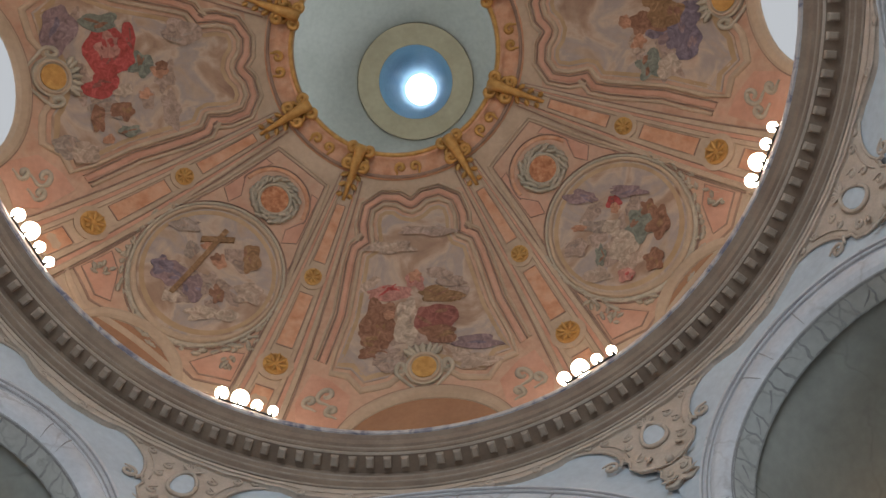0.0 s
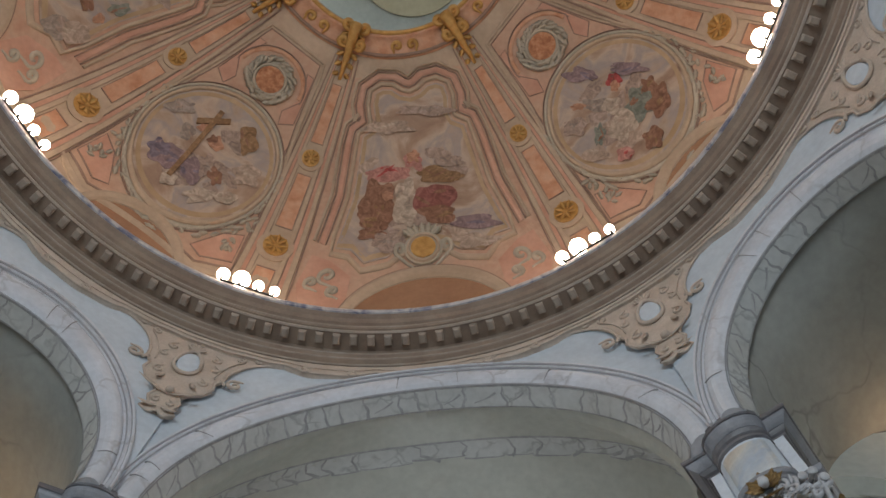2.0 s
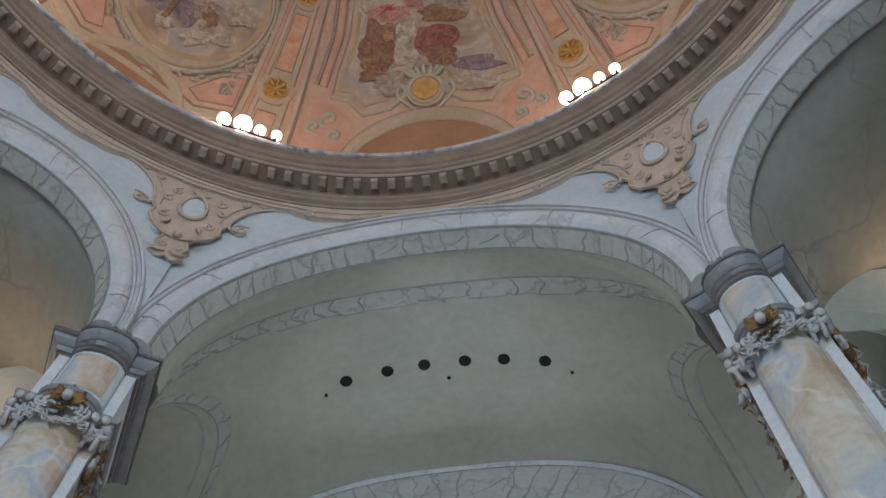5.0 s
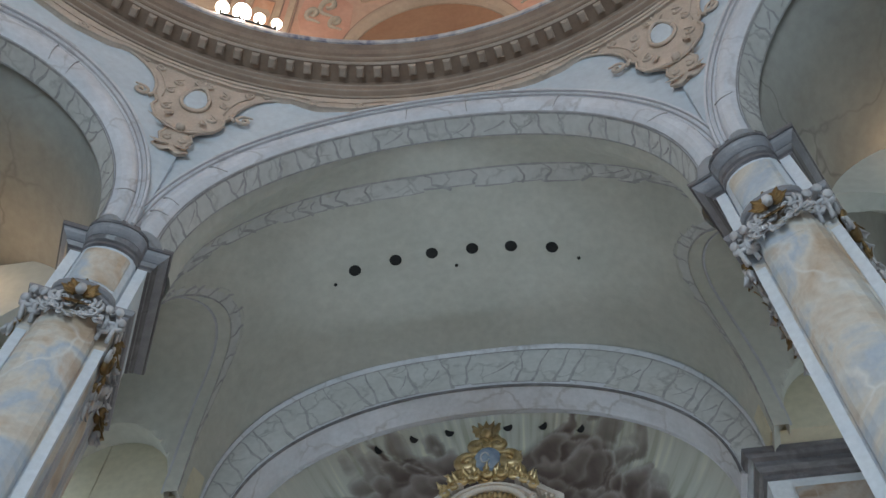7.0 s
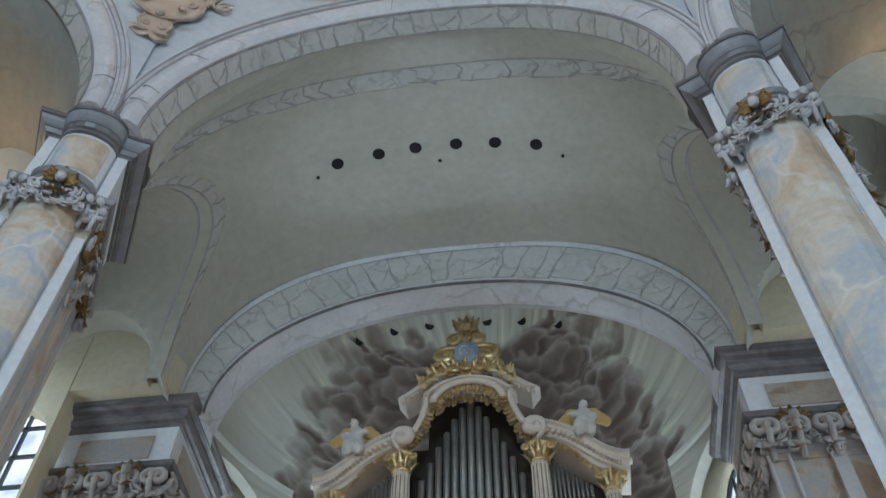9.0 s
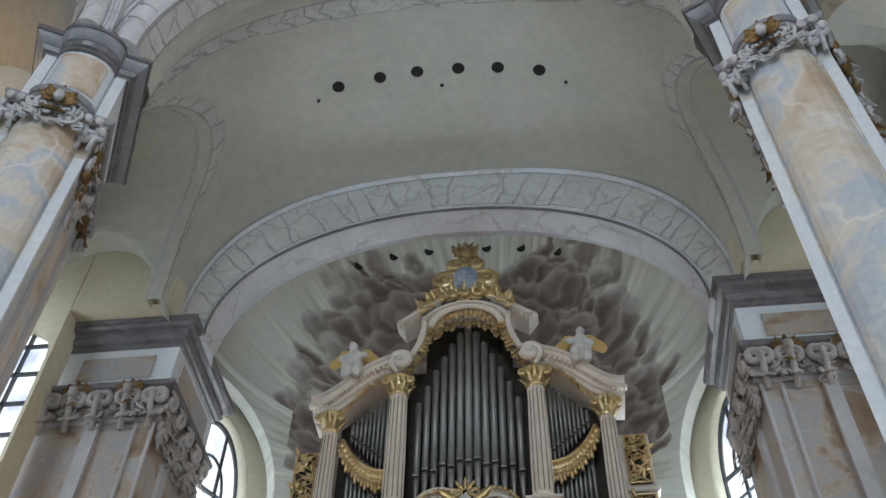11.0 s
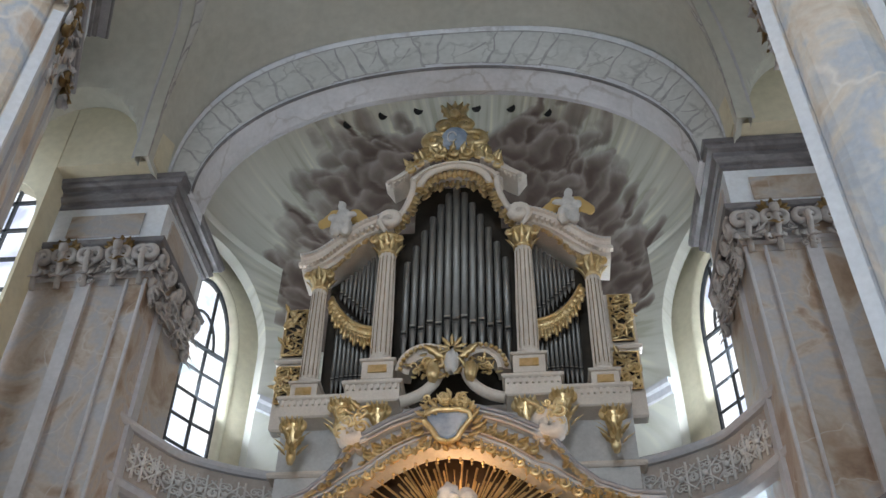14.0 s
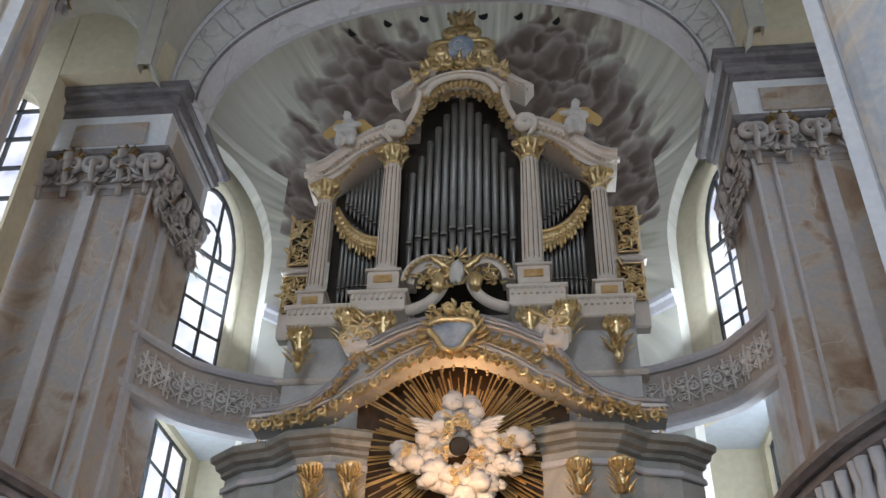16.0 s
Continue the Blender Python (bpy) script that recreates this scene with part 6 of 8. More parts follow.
# flat near-black discs; the shade inside the openings is their colour
for k in range(6):
    lat = math.degrees(math.asin((20.62, 20.88, 21.02, 21.04, 20.94, 20.72)[k] / 3.95 - 17.35 / 3.95))
    az = (-53.6, -42.5, -24.6, 14.6, 34.3, 47.7)[k]
    p = apse_point(az, lat, 0.012)
    n = (Vector((0, AC, 17.35)) - p).normalized()
    Soup().lathe([(0.125, 0.0), (0.12, 0.012), (0.10, 0.016), (0.09, 0.01)], 18, Matrix.Translation(p) @ n.to_track_quat("Z", "Y").to_matrix().to_4x4()).ob("round_opening", M["near_black"], apse_dome, label="near-black disc for the shade in a round half-dome opening")

# painted clouds: a thin coat over the half dome, whose map carries the tone and the cover of overlapping puffs
def cloud_outline(lat):
    """Half width of the cloud bank at a latitude."""
    return float(np.interp(lat, (-22, -8, 5, 20, 34, 50, 58, 64), (4.4, 4.75, 4.9, 4.5, 4.2, 3.45, 2.8, 1.5)))


def puff_list():
    rng = random.Random(4)
    out = []
    for ring, (shrink, count, light) in enumerate(((1.0, 46, 1.0), (0.90, 46, 0.85), (0.76, 40, 0.65), (0.58, 32, 0.48), (0.40, 24, 0.35), (0.22, 14, 0.28))):
        for k in range(count):
            sgn = -1 if k % 2 else 1
            lat = -20 + 84 * ((k // 2) + rng.random()) / (count / 2)
            size = rng.uniform(0.20, 0.46) * (1 + 0.10 * ring)
            x = sgn * max(0.0, cloud_outline(lat) * shrink - size * 0.8 + rng.uniform(-0.25, 0.15)) + 0.1
            out.append((x, lat * (1 - 0.05 * ring), size, light * rng.uniform(0.8, 1.15), sgn))
    return out


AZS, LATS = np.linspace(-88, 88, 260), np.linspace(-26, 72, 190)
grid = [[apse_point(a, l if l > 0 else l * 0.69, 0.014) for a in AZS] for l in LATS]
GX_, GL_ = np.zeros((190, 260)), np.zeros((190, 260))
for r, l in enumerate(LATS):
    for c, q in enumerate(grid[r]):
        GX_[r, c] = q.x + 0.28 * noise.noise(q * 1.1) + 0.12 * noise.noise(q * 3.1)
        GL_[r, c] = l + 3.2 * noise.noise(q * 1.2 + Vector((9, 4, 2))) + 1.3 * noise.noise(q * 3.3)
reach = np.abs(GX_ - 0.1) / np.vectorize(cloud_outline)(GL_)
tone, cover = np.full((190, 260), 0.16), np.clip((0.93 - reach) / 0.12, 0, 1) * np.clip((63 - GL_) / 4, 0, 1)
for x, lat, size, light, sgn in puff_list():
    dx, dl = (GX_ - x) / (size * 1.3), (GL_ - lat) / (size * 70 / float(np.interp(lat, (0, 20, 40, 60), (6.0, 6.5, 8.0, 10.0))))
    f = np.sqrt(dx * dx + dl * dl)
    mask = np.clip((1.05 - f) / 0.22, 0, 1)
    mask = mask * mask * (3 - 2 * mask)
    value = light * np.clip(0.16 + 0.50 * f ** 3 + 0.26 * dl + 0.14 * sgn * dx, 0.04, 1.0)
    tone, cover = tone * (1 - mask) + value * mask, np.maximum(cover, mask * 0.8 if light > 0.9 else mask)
faces = [(r * 260 + c, r * 260 + c + 1, (r + 1) * 260 + c + 1, (r + 1) * 260 + c) for r in range(189) for c in range(259) if abs(AZS[c]) < 48.3 or LATS[r] > 3]
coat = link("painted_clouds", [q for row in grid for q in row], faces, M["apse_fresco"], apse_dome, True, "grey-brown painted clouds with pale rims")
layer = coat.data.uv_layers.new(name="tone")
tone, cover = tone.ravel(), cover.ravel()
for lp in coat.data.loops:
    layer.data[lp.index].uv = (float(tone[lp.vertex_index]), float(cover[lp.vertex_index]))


def apse_rim(t, s, off):
    """The half dome's front edge, from one side over the crown to the other; s goes back from it."""
    a = math.pi * t
    y = AC - 0.35 + s * 0.75
    dy = (y - AC) / AR
    k = math.sqrt(max(0.05, 1 - dy * dy))
    return Vector((-(AR - off) * k * math.cos(a), y, 17.35 + (3.95 - off) * k * math.sin(a)))


cell_band(apse_rim, 26, apse_dome, 44, 0.35)

# ---- organ ----
OX, OY = 0.10, 18.6
organ = empty("pipe_organ", Matrix.Translation((OX, OY, 0)))
tagged(organ, "ivory and gilded baroque organ case with grey tin pipes", "organ")


def sweep(path, profile, name, mat, label="", parent=organ):
    """Sweep a (depth, height) profile along a path in x, z; depth is towards the room, height along the path's left normal."""
    path = [Vector((p[0], 0, p[1])) for p in path]
    loops = []
    for i, p in enumerate(path):
        d = (path[min(i + 1, len(path) - 1)] - path[max(i - 1, 0)]).normalized()
        n = Vector((-d.z, 0, d.x))
        loops.append([p + n * h + Vector((0, -y, 0)) for y, h in profile])
    return Soup().loft(loops, True, True).ob(name, mat, parent, label=label)


def bezier(p0, p1, p2, p3, n=14):
    out = []
    for i in range(n + 1):
        t = i / n
        out.append(tuple((1 - t) ** 3 * a + 3 * (1 - t) ** 2 * t * b + 3 * (1 - t) * t * t * c + t ** 3 * d for a, b, c, d in zip(p0, p1, p2, p3)))
    return out


def fluted(x, z0, z1, r, parent):
    loops = []
    n = 48
    for z, k in ((z0, 1.0), (z0 + (z1 - z0) * 0.4, 1.0), (z1, 0.86)):
        loops.append([Vector((x + r * k * (1 - 0.09 * (i % 4 in (1, 2))) * math.cos(2 * math.pi * i / n), -0.18 + r * k * (1 - 0.09 * (i % 4 in (1, 2))) * math.sin(2 * math.pi * i / n), z)) for i in range(n)])
    c = Soup().loft(loops, True, True).ob("column", M["organ_white"], parent, label="fluted ivory column with gilded grooves")
    for i in range(-4, 5):
        a = -math.pi / 2 + i * math.pi / 12 * 1.0 + 0.13
        q = lambda z, k: (x + r * k * 0.945 * math.cos(a), -0.18 + r * k * 0.945 * math.sin(a), z)
        Soup().tube([q(z0 + 0.15, 1.0), q(z1 - 0.1, 0.86)], 0.011, 4).ob("groove", M["old_gold"], c)
    Soup().lathe([(r * 1.25, z0 - 0.10), (r * 1.3, z0 - 0.04), (r * 1.1, z0), (r * 1.2, z0 + 0.05), (r, z0 + 0.09)], 20, Matrix.Translation((x, -0.18, 0))).ob("base", M["organ_white"], c)
    cap = Soup()
    cap.lathe([(r * 0.9, z1), (r * 1.0, z1 + 0.06), (r * 0.9, z1 + 0.1), (r * 1.15, z1 + 0.36), (r * 1.5, z1 + 0.40), (r * 1.5, z1 + 0.46)], 16, Matrix.Translation((x, -0.18, 0)))
    for k in range(12):
        a = 2 * math.pi * k / 12
        d = Vector((math.cos(a), math.sin(a), 0))
        leaf(cap, Vector((x, -0.18, z1 + 0.08 + 0.12 * (k % 2))) + d * r * 0.9, Vector((0, 0, 1)) + d * 0.2, d, 0.26, 0.15, 0.5)
    for s in (-1, 1):
        scroll(cap, (x + s * r * 1.2, -0.18 - r * 1.0, z1 + 0.33), (1, 0, 0), (0, 0, 1), 0.17, 1.2, 0.03, s, 0.3)
    cap.pieces("capital", M["gold"], c, True, "gilded leafy capital", nest=False)
    return c


def pipe(x, z0, z1, r, zm, parent=organ):
    """One pipe: cone foot from z0, mouth at zm, body to z1."""
    p = Soup().lathe([(r, zm), (r, z1 - 0.02), (r * 0.96, z1)], 14, Matrix.Translation((x, 0.18, 0))).ob("pipe", M["pipe"], parent, True, "grey tin organ pipe")
    Soup().lathe([(r * 0.22, z0), (r * 0.95, zm - 0.06), (r, zm)], 14, Matrix.Translation((x, 0.18, 0))).ob("foot", M["pipe"], p, True)
    # near-black box; the shade inside the pipe's mouth is its colour
    Soup().box((x, 0.18 - r * 0.98, zm + r * 0.55), (r * 1.3, 0.02, r * 0.55), bevel=0.004).ob("mouth", M["near_black"], p)
    Soup().box((x, 0.18 - r * 1.03, zm + r * 1.2), (r * 1.6, 0.03, r * 0.42), bevel=0.006).ob("lip", M["pipe_bright"], p, label="bright pipe lip")
    return p


# case body behind the pipes; its near-black colour paints the shade inside
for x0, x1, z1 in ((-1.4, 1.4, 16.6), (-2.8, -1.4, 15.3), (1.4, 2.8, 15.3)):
    Soup().box(((x0 + x1) / 2, 0.75, (11.4 + z1) / 2), (x1 - x0, 0.6, z1 - 11.4)).ob("case_back", M["organ_shade"], organ, label="near-black backing coloured for the shade inside the case")
Soup().box((0, 0.75, 17.2), (2.0, 0.5, 1.7)).ob("case_back", M["organ_shade"], organ)
NP = 13
for i in range(NP):
    u = (i - (NP - 1) / 2) / ((NP - 1) / 2)
    r = 0.086 - 0.012 * abs(u)
    zt = 17.75 - 2.3 * abs(u) ** 1.25
    pipe(1.08 * u, 12.50 + 0.0 * u, zt, r, 13.72 - 0.28 * abs(u) + (0.10 if i % 2 else 0))
for s in (-1, 1):
    for i in range(10):
        x = s * (1.66 + 0.092 * i)
        f = i / 9
        pipe(x, 14.05 - 0.55 * (1 - f) + 0.45 * f, 15.95 - 0.95 * f ** 0.8, 0.040, 14.35 - 0.45 * (1 - f) + 0.3 * f)
        pipe(x, 12.05, 14.0 - 0.6 * (1 - f) ** 1.3 + 0.25 * f, 0.040, 12.42 + 0.05 * math.sin(3.1 * f))
for s in (-1, 1):
    fluted(s * 1.47, 12.55, 15.35, 0.215, organ)
    fluted(s * 2.88, 12.1, 14.45, 0.185, organ)
    # plinths under the columns
    for x, w, zt in ((1.47, 0.62, 12.45), (2.88, 0.52, 12.0)):
        Soup().box((s * x, -0.12, zt - 0.22), (w, 0.62, 0.44), bevel=0.03).ob("plinth", M["organ_white"], organ)
        Soup().box((s * x, -0.45, zt - 0.20), (w * 0.6, 0.03, 0.18), bevel=0.01).ob("plinth_panel", M["gold"], organ, label="gilded plinth panel")
        Soup().box((s * x, -0.12, zt + 0.015), (w + 0.1, 0.72, 0.06), bevel=0.02).ob("plinth_cap", M["organ_white"], organ)
    # S-curved side cornices
    path = bezier((s * 3.32, 15.28), (s * 2.7, 15.25), (s * 2.5, 16.2), (s * 1.42, 16.38))
    if s > 0:
        path = path[::-1]
    prof = [(-0.5, -0.34), (0.20, -0.34), (0.22, -0.26), (0.30, -0.24), (0.31, -0.16), (0.44, -0.13), (0.45, -0.05), (0.52, -0.03), (0.52, 0.02), (-0.5, 0.02)]
    sweep(path, prof, "side_cornice", M["organ_white"], "curved ivory cornice with dentils")
    for k in range(22):
        q = bezier((s * 3.32, 15.28), (s * 2.7, 15.25), (s * 2.5, 16.2), (s * 1.42, 16.38), 22)[k]
        Soup().box((q[0], -0.37, q[1] - 0.19), (0.07, 0.13, 0.09), bevel=0.012).ob("dentil", M["organ_white"], organ)
    for k in range(26):
        q = bezier((s * 3.28, 15.28), (s * 2.7, 15.25), (s * 2.5, 16.2), (s * 1.45, 16.38), 26)[k]
        Soup().box((q[0], -0.525, q[1] - 0.01), (0.05, 0.03, 0.04), bevel=0.008).ob("cornice_bead", M["organ_grey"], organ)
    vol = Soup()
    scroll(vol, (s * 1.42, -0.50, 16.18), (1, 0, 0), (0, 0, 1), 0.46, 1.6, 0.075, -s, 0.5)
    vol.ob("volute", M["organ_white"], organ, True)
    fr = Soup()
    rg = random.Random(30 + s)
    for k in range(16):
        q = bezier((s * 2.75, 14.95), (s * 2.4, 15.0), (s * 2.3, 15.75), (s * 1.6, 15.95), 16)[k]
        leaf(fr, (q[0], -0.25, q[1] + 0.1), (rg.uniform(-0.5, 0.5), -0.2, -1), (0, -1, 0), 0.22, 0.13, 0.3)
    fr.pieces("leaf_fringe", M["gold"], organ, True, "gilded leaf fringe")
    # swag
    sw = bezier((s * 2.62, 14.25), (s * 2.3, 13.55), (s * 1.95, 13.4), (s * 1.62, 13.38), 14)
    band = Soup()
    for k, q in enumerate(sw):
        for dz, sz in ((0.0, 0.13), (-0.14, 0.11)):
            band.ball((q[0], -0.08, q[1] + dz), sz * 0.75, 6, (1, 0.6, 1), 0.3, k)
        band.tube([(q[0], -0.10, q[1] - 0.18), (q[0], -0.12, q[1] - 0.34 - 0.05 * (k % 3))], lambda t: 0.045 * (1 - 0.3 * t), 6)
    band.tube([(q[0], -0.10, q[1] + 0.12) for q in sw], 0.045, 6)
    band.pieces("swag", M["gold"], organ, True, "gilded swag with drops")
    # swoop from the middle arch down to the columns
    path = bezier((s * 0.98, 17.65), (s * 0.86, 17.2), (s * 1.2, 16.4), (s * 1.42, 16.22))
    Soup().tube([(q[0], -0.30, q[1]) for q in path], 0.075, 8).ob("swoop", M["organ_white"], organ, True)
    lf = Soup()
    for k in range(12):
        t = k / 11
        q = path[int(t * 14)]
        leaf(lf, (q[0] - s * 0.06, -0.30, q[1]), (-s * 0.6, -0.1, -1), (0, -1, 0), 0.32, 0.17, 0.3)
    for k in range(9):
        q = path[int(k / 8 * 14)]
        leaf(lf, (q[0] - s * 0.14, -0.26, q[1] - 0.1), (-s * 0.2, -0.1, -1), (0, -1, 0), 0.26, 0.15, 0.3)
    lf.pieces("leaf_drop", M["gold"], organ, True, "gilded hanging leaves")
    # gilded pierced wings at the sides
    wing = Soup()
    for zc, h, w in ((13.65, 1.15, 0.42), (12.35, 0.85, 0.46)):
        # solid near-black panel; the shade behind the lattice is its colour
        Soup().box((s * 3.38, 0.17, zc), (w, 0.06, h), bevel=0.01).ob("wing_opening", M["organ_shade"], organ)
        Soup().tube([(s * 3.38 + a * w / 2, 0.12, zc + b * h / 2) for a, b in ((-1, -1), (1, -1), (1, 1), (-1, 1), (-1, -1))], 0.03, 6).ob("wing_frame", M["gold"], organ)
        foliage(wing, (s * 3.38, 0.10, zc), (1, 0, 0), (0, 0, 1), (0, -1, 0), w * 0.9, h * 0.9, 34, rg, 0.17)
        for k in range(5):
            wing.tube([(s * 3.38 - w / 2, 0.12, zc - h / 2 + h * k / 5), (s * 3.38 + w / 2, 0.12, zc - h / 2 + h * (k + 1) / 5)], 0.018, 5)
            wing.tube([(s * 3.38 + w / 2, 0.12, zc - h / 2 + h * k / 5), (s * 3.38 - w / 2, 0.12, zc - h / 2 + h * (k + 1) / 5)], 0.018, 5)
    wing.pieces("pierced_wing", M["gold"], organ, True, "gilded pierced side panel")
    Soup().box((s * 3.34, 0.36, 12.85), (0.66, 0.3, 3.0), bevel=0.04).ob("wing_back", M["organ_white"], organ)
    Soup().box((s * 3.36, 0.25, 12.93), (0.74, 0.3, 0.10), bevel=0.03).ob("wing_cornice", M["organ_white"], organ)

# middle arched cornice and crown
arc = [(1.18 * math.sin(t) * 1.0, 17.02 + 1.05 * math.cos(t)) for t in np.linspace(-1.05, 1.05, 21)]
sweep([(x, z) for x, z in arc][::-1], [(-0.2, -0.16), (0.10, -0.16), (0.13, -0.10), (0.24, -0.08), (0.26, -0.01), (0.40, 0.02), (0.42, 0.09), (0.48, 0.11), (0.48, 0.16), (-0.2, 0.16)][::-1], "middle_cornice", M["organ_white"], "arched ivory cornice over the middle pipes")
arc2 = [(0.80 * math.sin(t), 17.25 + 0.68 * math.cos(t)) for t in np.linspace(-1.5, 1.5, 21)]
Soup().tube([(x, -0.34, z) for x, z in arc2], 0.085, 8).ob("arch_moulding", M["organ_white"], organ, True)
lf = Soup()
rg = random.Random(77)
for k in range(19):
    t = -1.45 + 2.9 * k / 18
    leaf(lf, (0.76 * math.sin(t), -0.30, 17.22 + 0.62 * math.cos(t)), (-0.3 * math.sin(t), -0.1, -1), (0, -1, 0), 0.34 + 0.1 * (k % 2), 0.17, 0.25)
for k in range(25):
    t = -1.0 + 2.0 * k / 24
    x, z = 1.18 * math.sin(t), 17.02 + 1.05 * math.cos(t)
    leaf(lf, (x, -0.42, z + 0.12), (math.sin(t) + rg.uniform(-0.5, 0.5), -0.2, 1), (0, -1, 0), 0.24 + 0.12 * (k % 2), 0.16, 0.3)
    if k % 3 == 0:
        scroll(lf, (x, -0.50, z + 0.16), (1, 0, 0), (0, 0, 1), 0.24, 1.2, 0.035, 1 if t > 0 else -1, 0.4)
for k in range(16):
    t = -1.35 + 2.7 * k / 15
    leaf(lf, (0.70 * math.sin(t), -0.24, 17.02 + 0.55 * math.cos(t)), (0.1 * math.sin(t), -0.1, -1), (0, -1, 0), 0.30 + 0.12 * (k % 3), 0.13, 0.3)
lf.pieces("arch_leaves", M["gold"], organ, True, "gilded leaf hangings under the arch")
for s in (-1, 1):
    path = bezier((s * 0.62, 18.10), (s * 0.95, 18.02), (s * 1.05, 17.72), (s * 1.50, 17.46), 10)
    sweep(path if s < 0 else path[::-1], [(-0.2, -0.28), (0.16, -0.28), (0.20, -0.20), (0.30, -0.18), (0.32, -0.06), (0.44, -0.03), (0.46, 0.05), (0.52, 0.07), (0.52, 0.12), (-0.2, 0.12)], "cornice_shoulder", M["organ_white"], "sloping ivory shoulder of the broken cornice")
    for q in path[1:]:
        Soup().box((q[0], -0.40, q[1] - 0.14), (0.06, 0.12, 0.08), bevel=0.012).ob("dentil", M["organ_white"], organ)
crown = Soup()
foliage(crown, (0, -0.35, 18.40), (1, 0, 0), (0, 0, 1), (0, -1, 0), 1.5, 0.55, 34, rg, 0.34)
foliage(crown, (0, -0.35, 19.15), (1, 0, 0), (0, 0, 1), (0, -1, 0), 0.5, 1.0, 16, rg, 0.3)
for s in (-1, 1):
    scroll(crown, (s * 0.48, -0.4, 18.75), (1, 0, 0), (0, 0, 1), 0.55, 1.3, 0.08, s, 0.7)
    scroll(crown, (s * 0.62, -0.4, 18.30), (1, 0, 0), (0, 0, 1), 0.4, 1.3, 0.07, s, 0.5)
    scroll(crown, (s * 0.26, -0.4, 19.30), (1, 0, 0), (0, 0, 1), 0.34, 1.3, 0.06, s, 0.5)
    leaf(crown, (s * 0.1, -0.4, 19.55), (s * 0.5, 0, 1), (0, -1, 0), 0.5, 0.22, 0.15)
for k in range(5):
    leaf(crown, (0, -0.4, 19.65), (math.sin(-0.8 + 0.4 * k), 0, math.cos(-0.8 + 0.4 * k)), (0, -1, 0), 0.5, 0.17, 0.1)
crown.ball((0, -0.4, 19.70), 0.16, 8)
crown.pieces("crown_ornament", M["gold"], organ, True, "gilded crest with scrolls on top of the organ")
Soup().lathe([(0.34, 0.0), (0.30, 0.06), (0.12, 0.09)], 20, pose(0, -0.42, 18.77, 90) @ Matrix.Diagonal((1, 1.25, 1, 1))).ob("crest_shield", M["shield_blue"], organ, label="blue-grey oval shield")
Soup().tube([(-0.06 + 0.10 * math.cos(t), -0.53, 18.75 + 0.17 * math.sin(t)) for t in np.linspace(0.3, 5.8, 14)], 0.022, 5).ob("crest_relief", M["stucco"], organ)

# base entablature with pedestals, broken pediment
for x0, x1, z, d in ((-3.3, -2.0, 11.62, 0.5), (-2.05, -1.0, 11.85, 0.7), (1.0, 2.05, 11.85, 0.7), (2.0, 3.3, 11.62, 0.5)):
    Soup().box(((x0 + x1) / 2, 0.05, z - 0.20), (x1 - x0, 0.5 + d, 0.40), bevel=0.03).ob("base_block", M["organ_white"], organ)
    Soup().box(((x0 + x1) / 2, 0.05, z + 0.02), (x1 - x0 + 0.12, 0.62 + d, 0.10), bevel=0.03).ob("base_cornice", M["organ_white"], organ)
    n = int((x1 - x0) / 0.11)
    for k in range(n):
        Soup().box((x0 + (k + 0.5) * (x1 - x0) / n, -0.22 - d / 2, z - 0.10), (0.05, 0.06, 0.12), bevel=0.01).ob("dentil", M["organ_white"], organ)
Soup().box((0, 0.55, 10.2), (6.7, 1.0, 2.9), bevel=0.03).ob("base_wall", M["organ_grey"], organ, label="grey base of the organ case")
Soup().box((0, 0.52, 10.28), (7.0, 1.1, 0.12), bevel=0.04).ob("base_step", M["organ_white"], organ)
